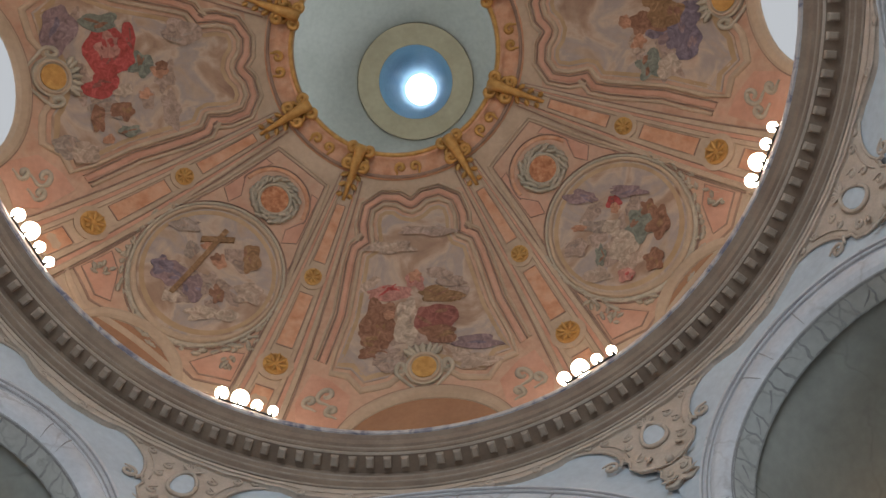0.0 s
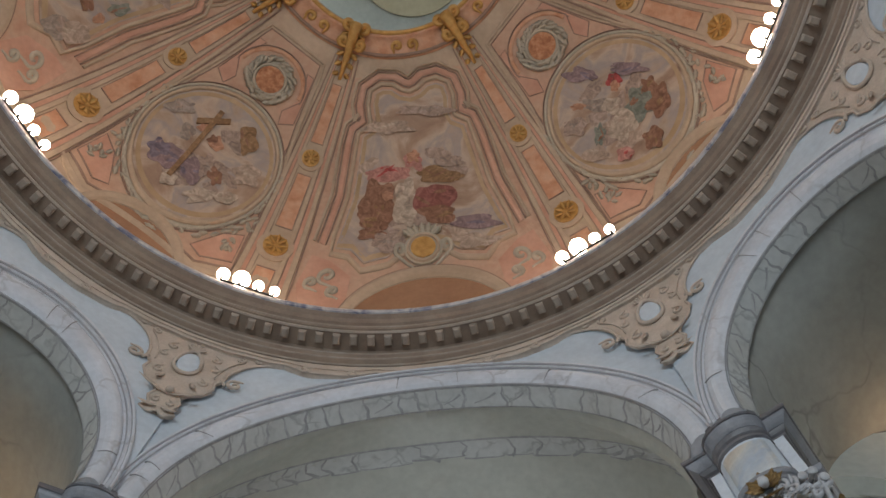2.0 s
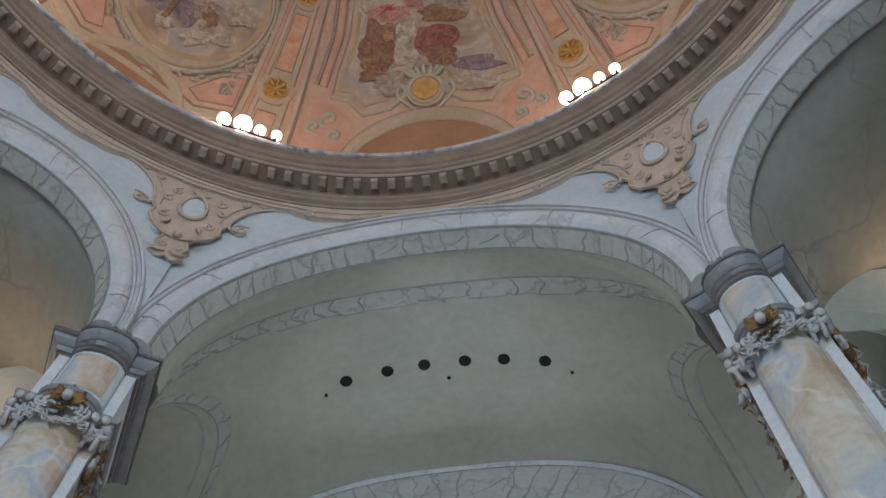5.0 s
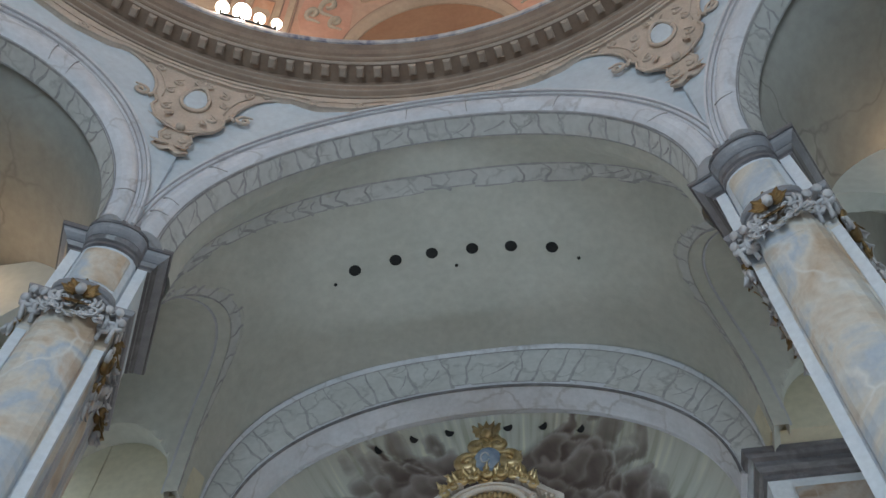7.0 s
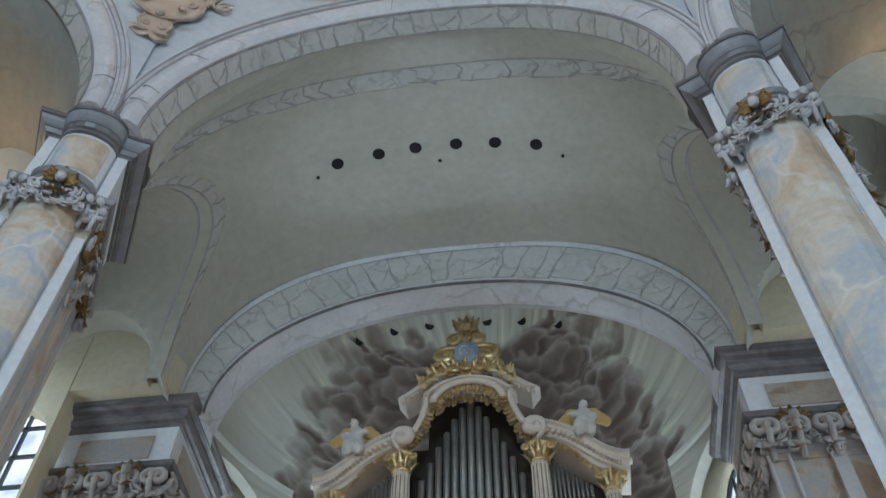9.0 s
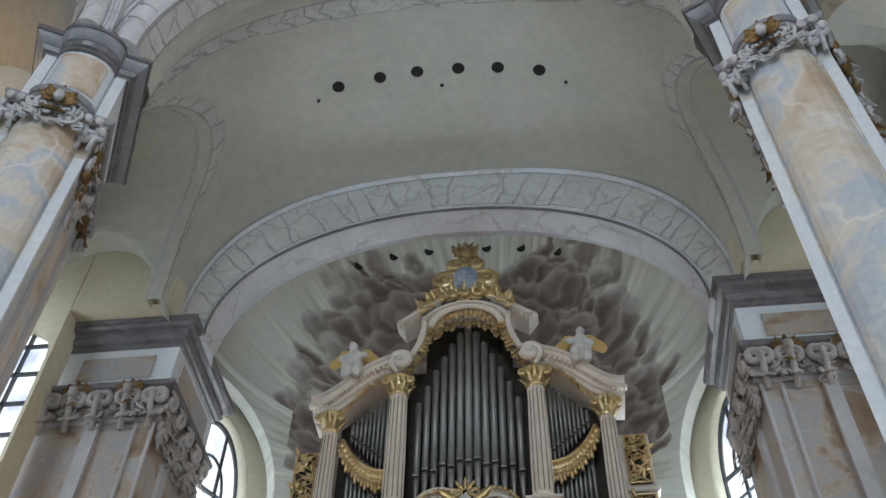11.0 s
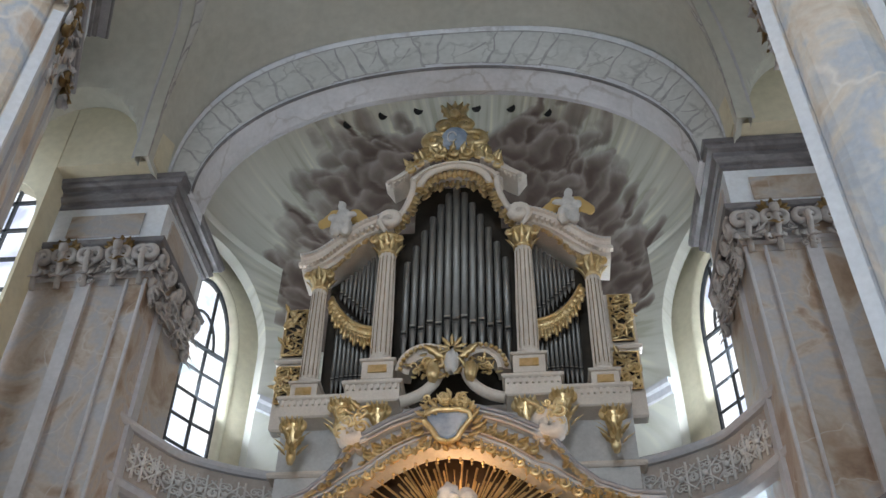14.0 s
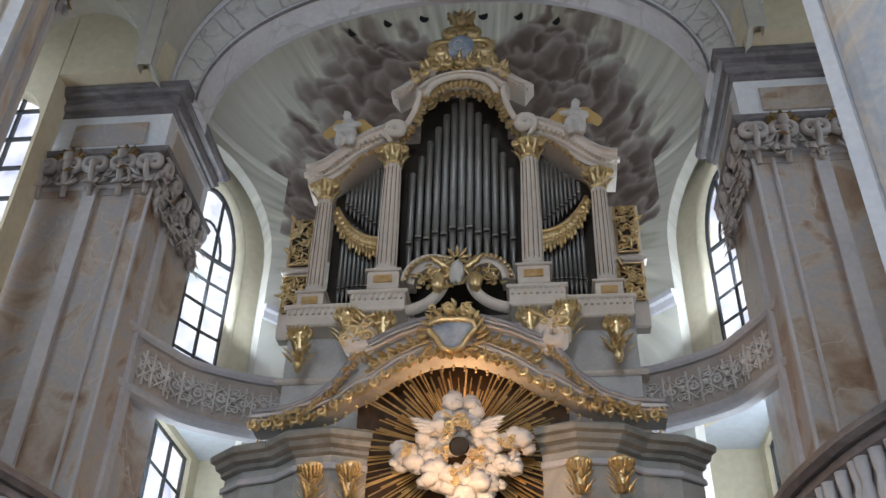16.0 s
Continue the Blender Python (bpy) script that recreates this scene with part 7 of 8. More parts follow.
for s in (-1, 1):
    arch = [(s * (0.12 + 0.42 + 0.46 * math.cos(t)), 12.22 + 0.52 * math.sin(t)) for t in np.linspace(0.05, 2.7, 14)]
    sweep(arch if s < 0 else arch, [(-0.1, -0.12), (0.22, -0.12), (0.26, 0.0), (0.34, 0.06), (0.34, 0.14), (-0.1, 0.14)], "broken_pediment", M["organ_white"], "curved ivory broken pediment")
    g = Soup()
    foliage(g, (s * 0.55, -0.3, 12.3), (1, 0, 0), (0, 0, 1), (0, -1, 0), 0.55, 0.35, 18, random.Random(50 + s), 0.17)
    for k in range(13):
        t = 0.1 + 2.5 * k / 12
        g.ball((s * (0.54 + 0.50 * math.cos(t)), -0.36, 12.22 + 0.56 * math.sin(t)), 0.05, 6)
    g.pieces("pediment_lattice", M["gold"], organ, True, "gilded lattice in the pediment")
    ra = [(s * (0.25 + 0.95 * (1 - math.cos(t))), 12.2 - 0.75 * math.sin(t)) for t in np.linspace(0.0, 1.35, 10)]
    Soup().tube([(x, -0.45, z) for x, z in ra], 0.11, 8).ob("lower_scroll", M["organ_white"], organ, True)
    for x, z in ((1.36, 10.85), (2.05, 11.0), (2.92, 10.6)):
        ca = Soup()
        for k in range(7):
            a = -1.5 + 3.0 * k / 6
            leaf(ca, (s * x + 0.07 * math.sin(a), -0.62, z + 0.18), (0.5 * math.sin(a), -0.3, 0.8), (0, -1, 0), 0.26, 0.11, 0.5)
            leaf(ca, (s * x + 0.06 * math.sin(a), -0.58, z + 0.1), (0.10 * math.sin(a), -0.1, -1), (0, -1, 0), 0.34, 0.10, 0.3)
        ca.lathe([(0.05, z - 0.42), (0.09, z - 0.3), (0.08, z - 0.1), (0.13, z + 0.1), (0.19, z + 0.34), (0.21, z + 0.40)], 12, Matrix.Translation((s * x, -0.55, 0)))
        for k in range(10):
            a = -1.6 + 3.2 * k / 9
            leaf(ca, (s * x + 0.12 * math.sin(a), -0.56 - 0.10 * math.cos(a), z + 0.05 - 0.16 * (k % 3)), (0.7 * math.sin(a), -0.4, 0.9), (math.sin(a), -math.cos(a), 0), 0.20, 0.10, 0.6)
        scroll(ca, (s * x - 0.12, -0.68, z + 0.28), (1, 0, 0), (0, 0, 1), 0.22, 1.2, 0.04, -1, 0.4)
        scroll(ca, (s * x + 0.12, -0.68, z + 0.28), (1, 0, 0), (0, 0, 1), 0.22, 1.2, 0.04, 1, 0.4)
        ca.pieces("bracket", M["gold"], organ, True, "gilded leafy bracket")
mid = Soup()
rg = random.Random(91)
foliage(mid, (0.0, -0.55, 12.2), (1, 0, 0), (0, 0, 1), (0, -1, 0), 1.0, 0.6, 22, rg, 0.24)
for s in (-1, 1):
    mid.ball((s * 0.36, -0.6, 12.0), 0.17, 8, (0.8, 0.8, 1.3), 0.3, 3)
    leaf(mid, (s * 0.1, -0.6, 12.3), (s, -0.1, 0.6), (0, -1, 0), 0.5, 0.2, 0.2)
for k in range(9):
    a = 2 * math.pi * k / 9
    leaf(mid, (0.05 * math.sin(a), -0.6, 12.55 + 0.05 * math.cos(a)), (math.sin(a), -0.1, math.cos(a)), (0, -1, 0), 0.26, 0.09, 0.1)
mid.pieces("middle_ornament", M["gold"], organ, True, "gilded ornament in the broken pediment")
Soup().ball((0, -0.62, 12.2), 0.17, 10, (0.85, 0.7, 1.6), 0.3, 8).ob("middle_boss", M["stucco"], organ, True, "white stucco boss")

# seated statues on the side cornices


def statue_paint():
    """White stucco in front, gilded wings behind."""
    m = material("white_and_gilded_stucco", [(0.3, (0.62, 0.60, 0.58)), (0.7, (0.76, 0.74, 0.71))], 3, 0.5, bump=0.1, fine=25)
    nt = m.node_tree
    b = nt.nodes["Principled BSDF"]
    sp = nt.nodes.new("ShaderNodeSeparateXYZ")
    nt.links.new(nt.nodes.new("ShaderNodeNewGeometry").outputs["Position"], sp.inputs[0])
    half = nt.nodes.new("ShaderNodeMath")
    half.operation = "GREATER_THAN"
    nt.links.new(sp.outputs[1], half.inputs[0])
    half.inputs[1].default_value = OY - 0.33
    base = b.inputs["Base Color"].links[0].from_socket
    nt.links.new(mix(nt, "MIX", half.outputs[0], base, (0.62, 0.42, 0.16)), b.inputs["Base Color"])
    return m


M["statue"] = statue_paint()


def statue(x, z, s, name):
    sp = Soup()
    for dx, dy, dz, r, q in ((0, 0, 0.22, 0.26, (1, 0.9, 0.9)), (-0.14 * s, -0.15, 0.02, 0.17, (0.8, 1, 1.2)), (0.10 * s, -0.16, 0.0, 0.15, (0.8, 1, 1.4)), (0.02, 0, 0.52, 0.19, (0.9, 0.8, 1.25)), (0.04 * s, -0.03, 0.84, 0.11, (0.9, 0.9, 1.15)),
                             (-0.20 * s, -0.08, 0.52, 0.09, (1.7, 0.8, 0.8)), (0.2 * s, -0.08, 0.44, 0.09, (1.3, 0.8, 1.2))):
        sp.ball((x + dx, -0.45 + dy, z + dz), r, 9, q, 0.35, dx * 9 + dz)
    for side in (-1, 1):
        for k in range(4):
            sp.ball((x + side * (0.22 + 0.09 * k), -0.24, z + 0.62 + 0.12 - 0.07 * k), 0.15 - 0.015 * k, 8, (1.2, 0.4, 1.5), 0.3, k + side)
    return sp


for s in (-1, 1):
    ob = statue(OX + s * 2.5, 15.86, s, "").ob("statue", M["statue"], None, True)
    ob.matrix_basis = Matrix.Translation((0, OY, 0))
    rm = ob.modifiers.new("weld", "REMESH")
    rm.mode, rm.voxel_size, rm.use_smooth_shade = "VOXEL", 0.028, True
    tagged(ob, "small plain winged stucco statue seated on the organ cornice", "statue", "organ statues")

# ---- gallery front below the organ ----
GX, GY = 0.22, 17.0
front = empty("organ_gallery_front", Matrix.Translation((GX, GY, 0)))
tagged(front, "curved grey and gilded gallery front below the organ", "balcony")


def bow(x):
    return -0.55 * math.cos(max(-1, min(1, x / 2.0)) * math.pi / 2) if abs(x) < 2.0 else 0.0


TOPH = [(0.0, 10.14), (0.45, 10.11), (0.95, 10.01), (1.40, 9.86), (1.62, 9.80), (1.95, 9.35), (2.35, 8.98), (2.85, 8.78), (3.35, 8.74)]
BOTH = [(0.0, 9.44), (0.45, 9.39), (0.95, 9.22), (1.40, 8.98), (1.62, 8.95), (1.95, 8.80), (2.35, 8.62), (2.85, 8.50), (3.35, 8.48)]


def interp(tab, x):
    x = abs(x)
    for (a, b), (c, d) in zip(tab, tab[1:]):
        if x <= c:
            return b + (d - b) * (x - a) / (c - a)
    return tab[-1][1]


xs = np.linspace(-3.35, 3.35, 81)
prof = [(0.0, 0.0), (0.10, 0.02), (0.12, 0.10), (0.04, 0.14), (0.02, 0.30), (0.02, 0.72), (0.04, 0.80), (0.12, 0.84), (0.16, 0.92), (0.20, 0.94), (0.20, 1.0), (-0.3, 1.0), (-0.3, 0.0)]
loops = [[Vector((x, bow(x) - d, interp(BOTH, x) + (interp(TOPH, x) - interp(BOTH, x)) * h)) for d, h in prof] for x in xs]
Soup().loft(loops, True, True).ob("front_body", M["organ_grey"], front, label="grey moulded gallery front")
for tab, dz, w, mat in ((TOPH, 0.0, 0.045, "grey_moulding"), (TOPH, -0.07, 0.022, "grey_strip"), (TOPH, -0.17, 0.020, "tan_stucco"), (BOTH, 0.17, 0.030, "grey_strip"), (BOTH, 0.25, 0.018, "tan_stucco")):
    Soup().tube([(x, bow(x) - 0.20, interp(tab, x) + dz) for x in xs], w, 6).ob("rail", M[mat], front, True)
inner = [x for x in xs if abs(x) < 1.42]
Soup().loft([[Vector((x, bow(x) - 0.035, interp(BOTH, x) + (interp(TOPH, x) - interp(BOTH, x)) * h)) for h in (0.34, 0.5, 0.7)] for x in inner], False).ob("front_panel", M["tan_stucco"], front, label="ochre panel of the gallery front")
fringe = Soup()
rg = random.Random(14)
for k in range(150):
    x = -3.3 + 6.6 * k / 149
    z = interp(BOTH, x)
    leaf(fringe, (x, bow(x) - 0.18, z + 0.06), (rg.uniform(-0.3, 0.3), -0.1, -1), (0, -1, 0), 0.08 + 0.045 * (k % 4), 0.075, 0.3)
    fringe.ball((x + rg.uniform(-0.02, 0.02), bow(x) - 0.21, z + 0.07 + rg.uniform(-0.06, 0.08)), rg.uniform(0.016, 0.030), 6, (1, 0.6, 1), 0.3, k)
    if k % 5 == 0:
        scroll(fringe, (x, bow(x) - 0.22, z + 0.02), (1, 0, 0), (0, 0, 1), 0.16, 1.1, 0.022, 1 if k % 2 else -1, 0.3)
    if k % 4 == 3:
        fringe.ball((x, bow(x) - 0.2, z - 0.27), 0.03, 6)
        fringe.ball((x, bow(x) - 0.2, z - 0.33), 0.02, 6)
    if abs(x) > 1.5 and abs(x) < 3.0:
        leaf(fringe, (x, bow(x) - 0.22, interp(TOPH, x) - 0.08 - 0.1 * rg.random()), (rg.uniform(-0.8, 0.8), -0.2, -1), (0, -1, 0), 0.17, 0.10, 0.4)
fringe.pieces("drop_fringe", M["gold"], front, True, "gilded leaf and drop fringe")
for s in (-1, 1):
    v = Soup()
    scroll(v, (s * 1.62, -0.36, 9.92), (1, 0, 0), (0, 0, 1), 0.5, 1.6, 0.09, s, 0.4)
    scroll(v, (s * 1.62, -0.24, 9.92), (1, 0, 0), (0, 0, 1), 0.5, 1.6, 0.09, s, 0.4)
    v.ob("volute", M["organ_white"], front, True, "ivory volute")
    g = Soup()
    foliage(g, (s * 1.62, -0.45, 10.1), (1, 0, 0), (0, 0, 1), (0, -1, 0), 0.5, 0.5, 14, rg, 0.2)
    for k in range(18):
        x = s * (0.45 + 0.055 * k)
        q = (x, bow(x) - 0.08, (interp(TOPH, x) + interp(BOTH, x)) / 2 + 0.05 * math.sin(k * 1.7))
        leaf(g, q, (s, -0.3, 1.2 * math.sin(k * 2.1)), (0, -1, 0), 0.17, 0.09, 0.4)
        if k % 3 == 1:
            scroll(g, q, (1, 0, 0), (0, 0, 1), 0.16, 1.2, 0.03, s, 0.4)
    g.pieces("garland", M["gold"], front, True, "gilded garland")
sh = Soup()
pts = [(0.0, -0.42), (0.18, -0.34), (0.30, -0.12), (0.44, 0.06), (0.42, 0.24), (0.22, 0.30), (0.0, 0.29), (-0.22, 0.30), (-0.42, 0.24), (-0.44, 0.06), (-0.30, -0.12), (-0.18, -0.34)]
sh.loft([[Vector((x * k * 0.8, -0.78 - d, 9.72 + z * k * 0.8)) for x, z in pts] for d, k in ((0, 1.0), (0.08, 0.95), (0.12, 0.6))], True, True)
sh.ob("shield", M["shield_blue"], front, True, "blue-grey shield with gilded frame")
sf = Soup()
sf.tube([(x * 0.84, -0.88, 9.72 + z * 0.84) for x, z in pts + pts[:1]], 0.05, 6)
for k in range(22):
    a = 2 * math.pi * k / 22
    leaf(sf, (0.40 * math.cos(a), -0.84, 9.72 + 0.36 * math.sin(a)), (math.cos(a + 0.5), -0.1, math.sin(a + 0.5)), (0, -1, 0), 0.20, 0.10, 0.4)
foliage(sf, (0, -0.84, 10.10), (1, 0, 0), (0, 0, 1), (0, -1, 0), 0.8, 0.35, 34, rg, 0.14)
sf.pieces("shield_frame", M["gold"], front, True, "gilded leafy shield frame")

# ---- glory of clouds and rays ----
LX, LY, LZ = 0.33, 16.65, 8.02
glory = empty("altar_glory", Matrix.Translation((LX, LY, LZ)))
tagged(glory, "altar glory of white stucco clouds and gilded rays", "altar")
rg = random.Random(60)
for k in range(190):
    a = 2 * math.pi * k / 190 + rg.uniform(-0.012, 0.012)
    if math.sin(a) < -0.75:
        continue
    L = rg.uniform(1.3, 1.85) if k % 3 else 1.15
    L *= 0.80 if abs(math.cos(a)) < 0.35 and math.sin(a) > 0 else 1.0
    w = rg.uniform(0.010, 0.024)
    d, n = Vector((math.cos(a), 0, math.sin(a))), Vector((-math.sin(a), 0, math.cos(a)))
    y = rg.uniform(0.15, 0.4)
    base, tip = d * 0.35 + Vector((0, y, 0)), d * L + Vector((0, y - 0.15 + 0.1, 0))
    Soup().loft([[base - n * w * 0.5, base + Vector((0, -w, 0)), base + n * w * 0.5, base + Vector((0, w, 0))], [tip - n * w, tip + Vector((0, -w, 0)), tip + n * w, tip + Vector((0, w, 0))]], True, True).ob("ray", M["gold"], glory, label="gilded ray" if k == 1 else "")
for k, (x, z, r) in enumerate(((0.0, 0.62, 0.34), (-0.2, 0.45, 0.26), (0.22, 0.48, 0.26), (-0.5, 0.18, 0.24), (-0.85, -0.05, 0.30), (-0.95, -0.15, 0.25), (-0.65, -0.22, 0.24), (0.42, 0.2, 0.26), (0.72, 0.12, 0.28), (0.98, 0.02, 0.30), (0.9, -0.2, 0.22),
                               (0.4, -0.3, 0.28), (-0.3, -0.45, 0.3), (0.05, -0.55, 0.34), (0.35, -0.65, 0.3), (-0.12, 0.18, 0.2), (0.3, -0.05, 0.22), (-0.35, 0.0, 0.24), (0.1, 0.3, 0.2), (-0.22, 0.1, 0.2), (0.24, 0.12, 0.2), (-0.18, -0.25, 0.2), (0.2, -0.3, 0.2), (0.0, 0.2, 0.22), (0.0, -0.42, 0.22), (0.62, -0.1, 0.24), (-0.6, -0.02, 0.24), (0.55, -0.4, 0.24), (-0.5, -0.45, 0.26), (0.0, -0.85, 0.35))):
    c = Soup()
    for j in range(8):
        c.ball((0.86 * x + rg.uniform(-0.7, 0.7) * r, rg.uniform(-0.40, -0.1), z - 0.24 + rg.uniform(-0.6, 0.6) * r), r * rg.uniform(0.28, 0.6), 10, (1, 0.8, 0.85), 0.45, k * 3 + j)
    c.ob("cloud", M["stucco"], glory, True, "white stucco cloud")
for x, z, r in ((0.0, 0.35, 0.22), (-0.85, -0.1, 0.14), (0.85, 0.0, 0.14), (-0.3, -0.15, 0.14), (0.35, -0.2, 0.14), (0.05, -0.5, 0.16), (-0.15, 0.15, 0.12)):
    g = Soup()
    foliage(g, (0.86 * x, -0.52, z - 0.24), (1, 0, 0), (0, 0, 1), (0, -1, 0), r * 1.5, r * 1.5, 14, rg, r * 0.6)
    g.pieces("gilded_curls", M["gold"], glory, True, "gilded curls among the clouds")
# near-black disc on the clouds, coloured for the shade in the opening
Soup().lathe([(0.155, 0.0), (0.14, 0.05), (0.12, 0.03)], 18, pose(0.04, -0.68, -0.36, 90)).ob("eye_opening", M["near_black"], glory, label="near-black disc for the shade in a round opening among the clouds")
for s in (-1, 1):
    wg = Soup()
    for k in range(4):
        leaf(wg, (s * 0.34, -0.45, 0.12 - 0.03 * k), (s, -0.1, 0.20 - 0.12 * k), (0, -1, 0), 0.42 - 0.05 * k, 0.13, 0.1)
    wg.pieces("feather_relief", M["stucco"], glory, True, "white feathered relief")
al = bpy.data.lights.new("altar_lamp_light", "POINT")
al.energy, al.color, al.shadow_soft_size = 190, (1.0, 0.62, 0.32), 0.2
new("altar_lamp_light", al).location = (LX, LY - 1.9, LZ - 1.3)
ab = bpy.data.lights.new("altar_back_light", "POINT")
ab.energy, ab.color, ab.shadow_soft_size = 16, (1.0, 0.58, 0.26), 0.1
new("altar_back_light", ab).location = (LX, LY - 0.02, LZ + 0.85)
structure(Soup().box((0.3, 17.42, 5.1), (3.5, 0.4, 10.2)).ob("wall_altar", M["altar_brown"]), "dark brown gilded altar wall behind the rays", "wall")

# stone cornices and gilded capitals beside the glory


def altar_cornice(s):
    top = empty("altar_cornice")
    path = [(s * 1.35, 16.75), (s * 1.9, 16.55), (s * 2.5, 16.65), (s * 2.9, 17.0), (s * 3.5, 17.15), (s * 3.9, 17.5)]
    prof = [(0.0, 7.86), (0.05, 7.88), (0.06, 7.94), (0.16, 7.97), (0.19, 8.05), (0.28, 8.07), (0.30, 8.15), (0.26, 8.2), (-0.5, 8.2), (-0.5, 7.86)]
    loops = []
    for i, p in enumerate(path):
        d = (Vector(path[min(i + 1, 5)]) - Vector(path[max(i - 1, 0)])).normalized()
        n = Vector((d.y, -d.x)) * s
        loops.append([Vector((GX + p[0] + n.x * o, p[1] + n.y * o, z)) for o, z in prof])
    Soup().loft(loops, True, True).ob("cornice", M["altar_stone"], top, label="grey moulded stone cornice")
    Soup().loft([[q - Vector((0, 0, 1.22)) for q in lp] for lp in loops], True, True).ob("lower_cornice", M["altar_stone"], top)
    plain = [(0.0, 7.60), (0.03, 7.62), (0.03, 7.70), (0.0, 7.72)]
    rows = []
    for i, p in enumerate(path):
        d = (Vector(path[min(i + 1, 5)]) - Vector(path[max(i - 1, 0)])).normalized()
        n = Vector((d.y, -d.x)) * s
        rows.append([Vector((GX + p[0] + n.x * o, p[1] + n.y * o, z)) for o, z in plain])
    Soup().loft(rows, True, True).ob("fillet", M["grey_strip"], top)
    loops = []
    for i, p in enumerate(path):
        d = (Vector(path[min(i + 1, 5)]) - Vector(path[max(i - 1, 0)])).normalized()
        n = Vector((d.y, -d.x)) * s
        loops.append([Vector((GX + p[0] + n.x * o, p[1] + n.y * o, z)) for o, z in ((-0.04, 0), (-0.04, 7.9), (-0.45, 7.9), (-0.45, 0))])
    Soup().loft(loops, True, True).ob("wall_piece", M["altar_grey"], top)
    for x, y in ((1.90, 16.5), (2.52, 16.5)) if s > 0 else ((1.55, 16.5), (2.15, 16.5)):
        g = Soup()
        for k in range(9):
            a = -1.5 + 3.0 * k / 8
            leaf(g, (GX + s * x + 0.11 * math.sin(a), y - 0.1, 7.4), (0.4 * math.sin(a), -0.3, 0.8), (0, -1, 0), 0.18, 0.10, 0.5)
        g.lathe([(0.08, 7.12), (0.10, 7.25), (0.09, 7.4), (0.15, 7.60), (0.16, 7.64)], 12, Matrix.Translation((GX + s * x, y - 0.02, 0)))
        for k in range(12):
            a = -1.6 + 3.2 * k / 11
            leaf(g, (GX + s * x + 0.13 * math.sin(a), y - 0.02 - 0.13 * math.cos(a), 7.3 - 0.12 * (k % 3)), (0.3 * math.sin(a), -0.25, 0.9), (math.sin(a), -math.cos(a), 0), 0.14, 0.09, 0.6)
        g.pieces("capital", M["gold"], top, True, "gilded leafy capital")
    return tagged(top, "grey stone altar cornice with gilded capitals", "cornice", "altar cornices")


for s in (-1, 1):
    altar_cornice(s)

# ---- curved galleries ----


def smooth_path(pts, n=40):
    out = []
    k = len(pts) - 1
    for i in range(n + 1):
        t = i / n * k
        j = min(int(t), k - 1)
        u = t - j
        p = [Vector(pts[max(0, min(k, j + d))]) for d in (-1, 0, 1, 2)]
        out.append(0.5 * (2 * p[1] + (p[2] - p[0]) * u + (2 * p[0] - 5 * p[1] + 4 * p[2] - p[3]) * u * u + (3 * p[1] - p[0] - 3 * p[2] + p[3]) * u ** 3))
    return out


def sweep_plan(path, prof, side):
    loops = []
    for i, p in enumerate(path):
        d = (path[min(i + 1, len(path) - 1)] - path[max(i - 1, 0)]).normalized()
        n = Vector((d.y, -d.x)) * side
        loops.append([Vector((p.x + n.x * o, p.y + n.y * o, z)) for o, z in prof])
    return Soup().loft(loops, True, True)


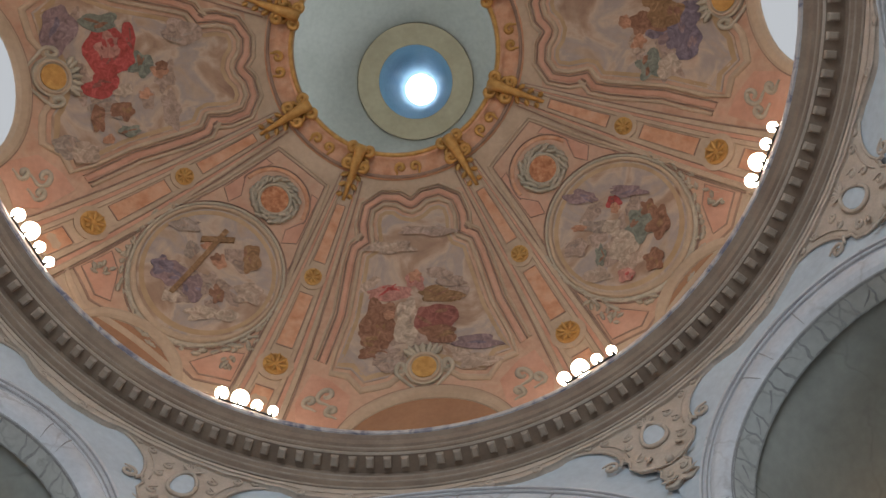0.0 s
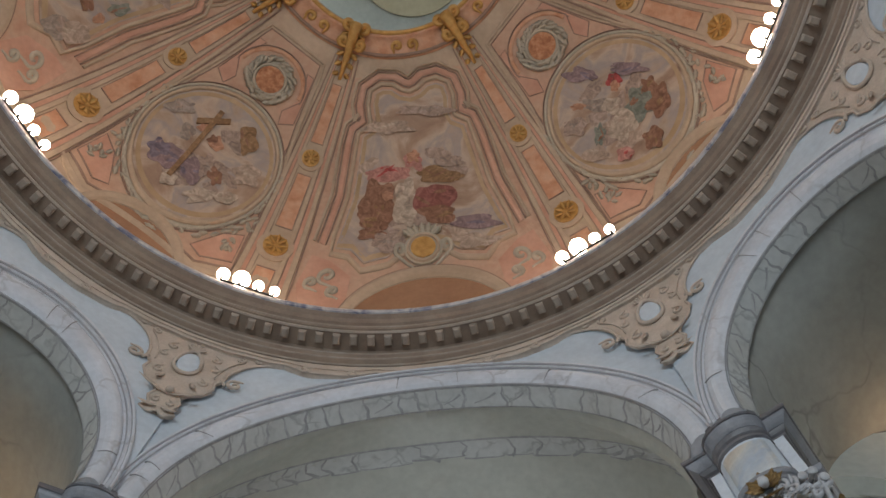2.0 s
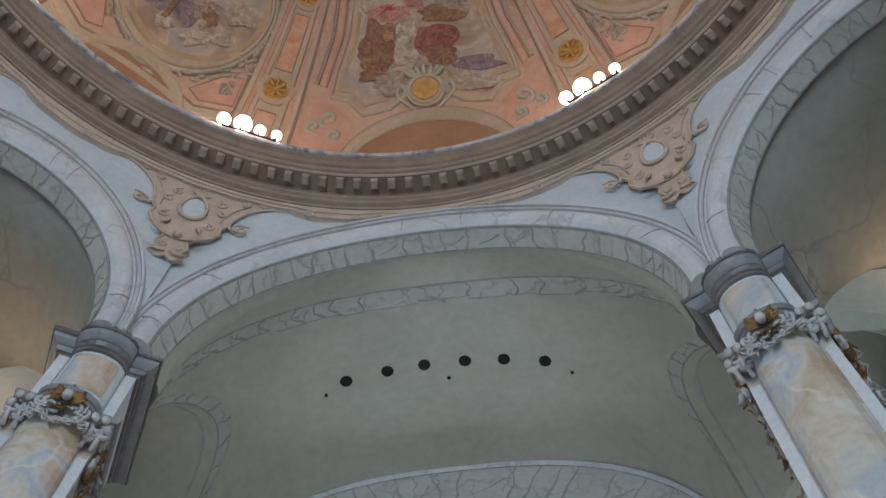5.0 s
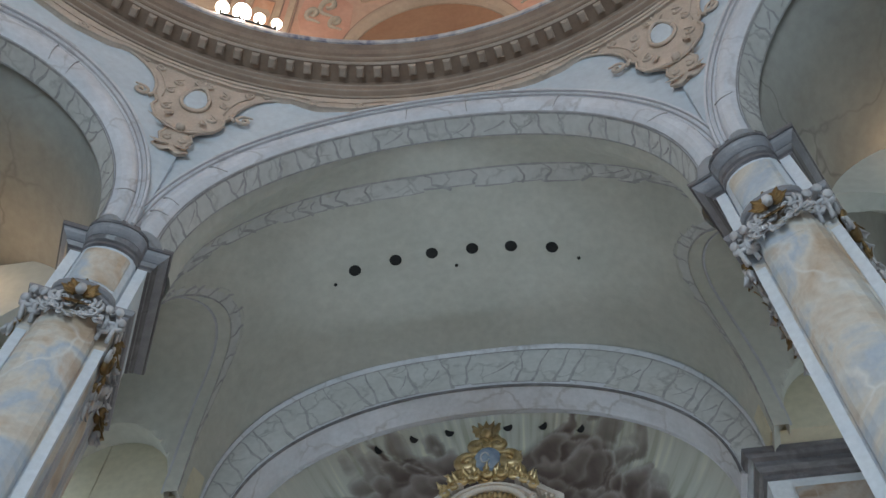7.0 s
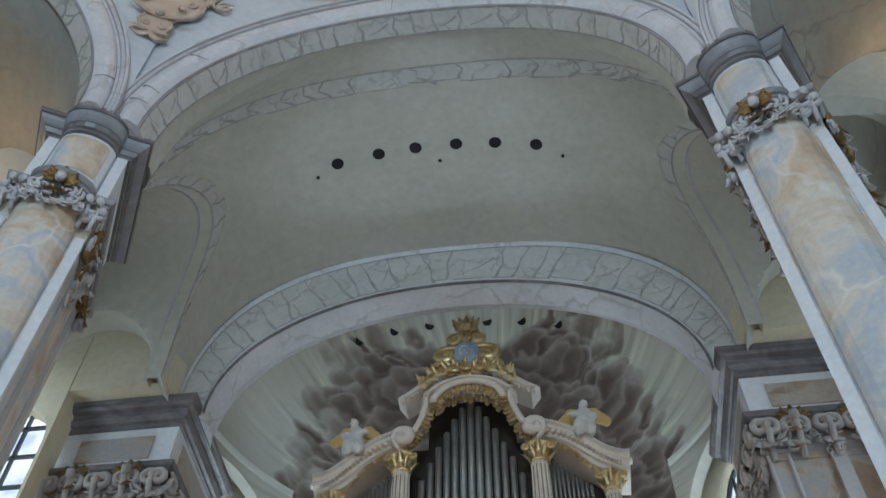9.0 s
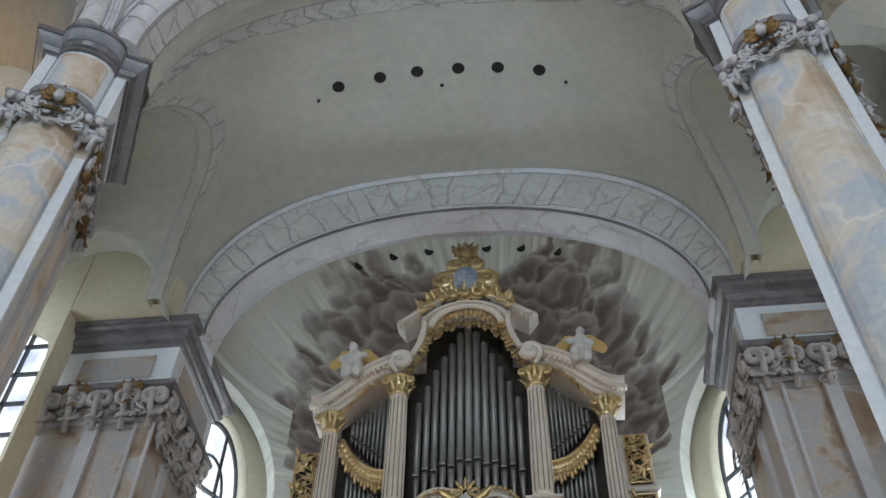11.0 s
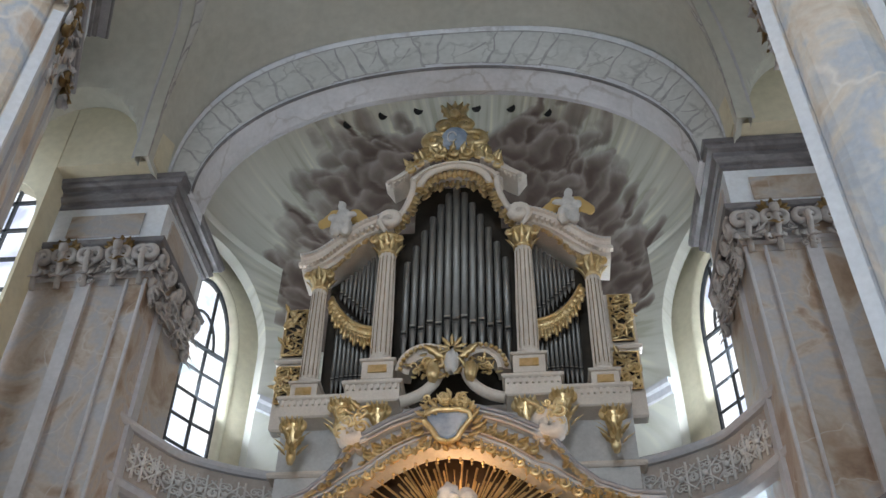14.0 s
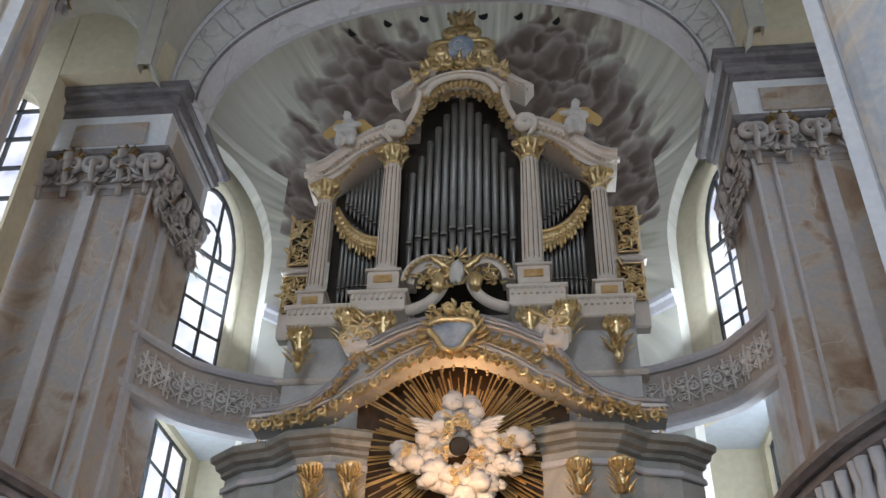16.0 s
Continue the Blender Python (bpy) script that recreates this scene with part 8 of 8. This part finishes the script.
def gallery(s):
    top = empty("curved_gallery")
    path = smooth_path([(s * 5.75, 16.2), (s * 5.5, 17.0), (s * 5.22, 17.6), (s * 4.9, 18.15), (s * 4.3, 18.6), (s * 3.6, 18.95), (s * 2.9, 19.1)])
    side = -s
    sweep_plan(path, [(0.0, 9.44), (0.02, 10.38), (-0.14, 10.38), (-0.14, 9.44)], side).ob("panel_wall", M["parapet"], top, label="grey-brown gallery parapet")
    sweep_plan(path, [(0.10, 10.36), (0.14, 10.42), (0.14, 10.49), (0.08, 10.54), (-0.22, 10.54), (-0.22, 10.36)], side).ob("rail", M["grey_strip"], top, label="grey stone handrail")
    sweep_plan(path, [(0.0, 9.26), (0.10, 9.30), (0.12, 9.40), (0.05, 9.48), (-0.2, 9.48), (-0.2, 9.26)], side).ob("foot_moulding", M["grey_strip"], top)
    n = 9
    for k in range(1, n):
        i = int((k + 0.5) * 40 / n)
        p, d = path[i], (path[i + 1] - path[i - 1]).normalized()
        nrm = Vector((d.y, -d.x)) * side
        m = Matrix((( d.x, nrm.x, 0, p.x), (d.y, nrm.y, 0, p.y), (0, 0, 1, 9.91), (0, 0, 0, 1)))
        rel = Soup()
        u, v, w = Vector((d.x, d.y, 0)), Vector((0, 0, 1)), Vector((nrm.x, nrm.y, 0))
        c = Vector((p.x, p.y, 9.91)) + w * 0.04
        for t in (-1, 1):
            rel.tube([c + u * (t * -0.28) - v * 0.25, c - u * 0.0, c + u * (t * 0.28) + v * 0.25], 0.018, 5)
            scroll(rel, c + u * (t * 0.2), u, v, 0.20, 1.3, 0.014, t, 0.3)
            scroll(rel, c + u * (t * 0.05) + v * 0.17, u, v, 0.15, 1.3, 0.012, t, 0.4)
            scroll(rel, c + u * (t * 0.05) - v * 0.17, u, v, 0.15, 1.3, 0.012, t, 0.4)
        rel.ball(c + w * 0.03, 0.06, 7)
        for t in (-1, 1):
            rel.box((0, 0, 0), (0.035, 0.05, 0.66), Matrix.Translation(c + u * (t * 0.36)) @ m.to_3x3().to_4x4())
        rel.pieces("parapet_relief", M["stucco"], top, True, "pale strapwork relief")
    under = []
    for i, p in enumerate(path):
        a = math.atan2(p.x, p.y - AC + 3.5)
        az = s * (95 - 50 * i / 40)
        q = Vector((6.75 * math.sin(radians(az)), AC + 6.75 * math.cos(radians(az)), 10.75))
        r0 = Vector((p.x, p.y, 9.31))
        row = [r0, r0.lerp(q, 0.35) + Vector((0, 0, 0.35)), r0.lerp(q, 0.7) + Vector((0, 0, 0.30)), q]
        under.append(row + [w + Vector((0, 0, 0.12)) for w in row[::-1]])
    Soup().loft(under, True, True).ob("soffit", M["pale_plaster"], top, True, "white plaster underside of the gallery")
    return tagged(top, "curved gallery with carved parapet beside the organ", "gallery", "choir galleries")


for s in (-1, 1):
    gallery(s)


def lower_box(s):
    top = empty("lower_gallery")
    path = smooth_path([(s * 6.0, 10.6), (s * 5.45, 11.1), (s * 4.98, 11.83), (s * 4.66, 12.73), (s * 4.45, 14.0), (s * 4.7, 15.4)])
    sweep_plan(path, [(0.14, 5.86), (0.2, 5.92), (0.2, 6.0), (0.12, 6.06), (-0.2, 6.06), (-0.2, 5.86)], -s).ob("rail", M["dark_stone"], top, label="dark stone handrail")
    sweep_plan(path, [(0.05, 5.70), (0.10, 5.74), (0.08, 5.86), (-0.14, 5.86), (-0.14, 5.70)], -s).ob("under_rail", M["dark_stone"], top)
    sweep_plan(path, [(-0.02, 4.9), (-0.02, 5.72), (-0.12, 5.72), (-0.12, 4.9)], -s).ob("panel_wall", M["grey_strip"], top)
    for k in range(22):
        i = 1 + int(k * 38 / 22)
        p, d = path[i], (path[i + 1] - path[i - 1]).normalized()
        nrm = Vector((d.y, -d.x)) * -s
        q = Vector((p.x + nrm.x * 0.06, p.y + nrm.y * 0.06, 0))
        c = Soup().lathe([(0.06, 4.95), (0.05, 5.05), (0.09, 5.25), (0.05, 5.45), (0.07, 5.55), (0.08, 5.7)], 10, Matrix.Translation(q))
        c.ob("baluster", M["grey_strip"], top, True, "grey stone baluster")
    return tagged(top, "dark curved gallery rail with stone balusters", "gallery", "lower galleries")


for s in (-1, 1):
    lower_box(s)
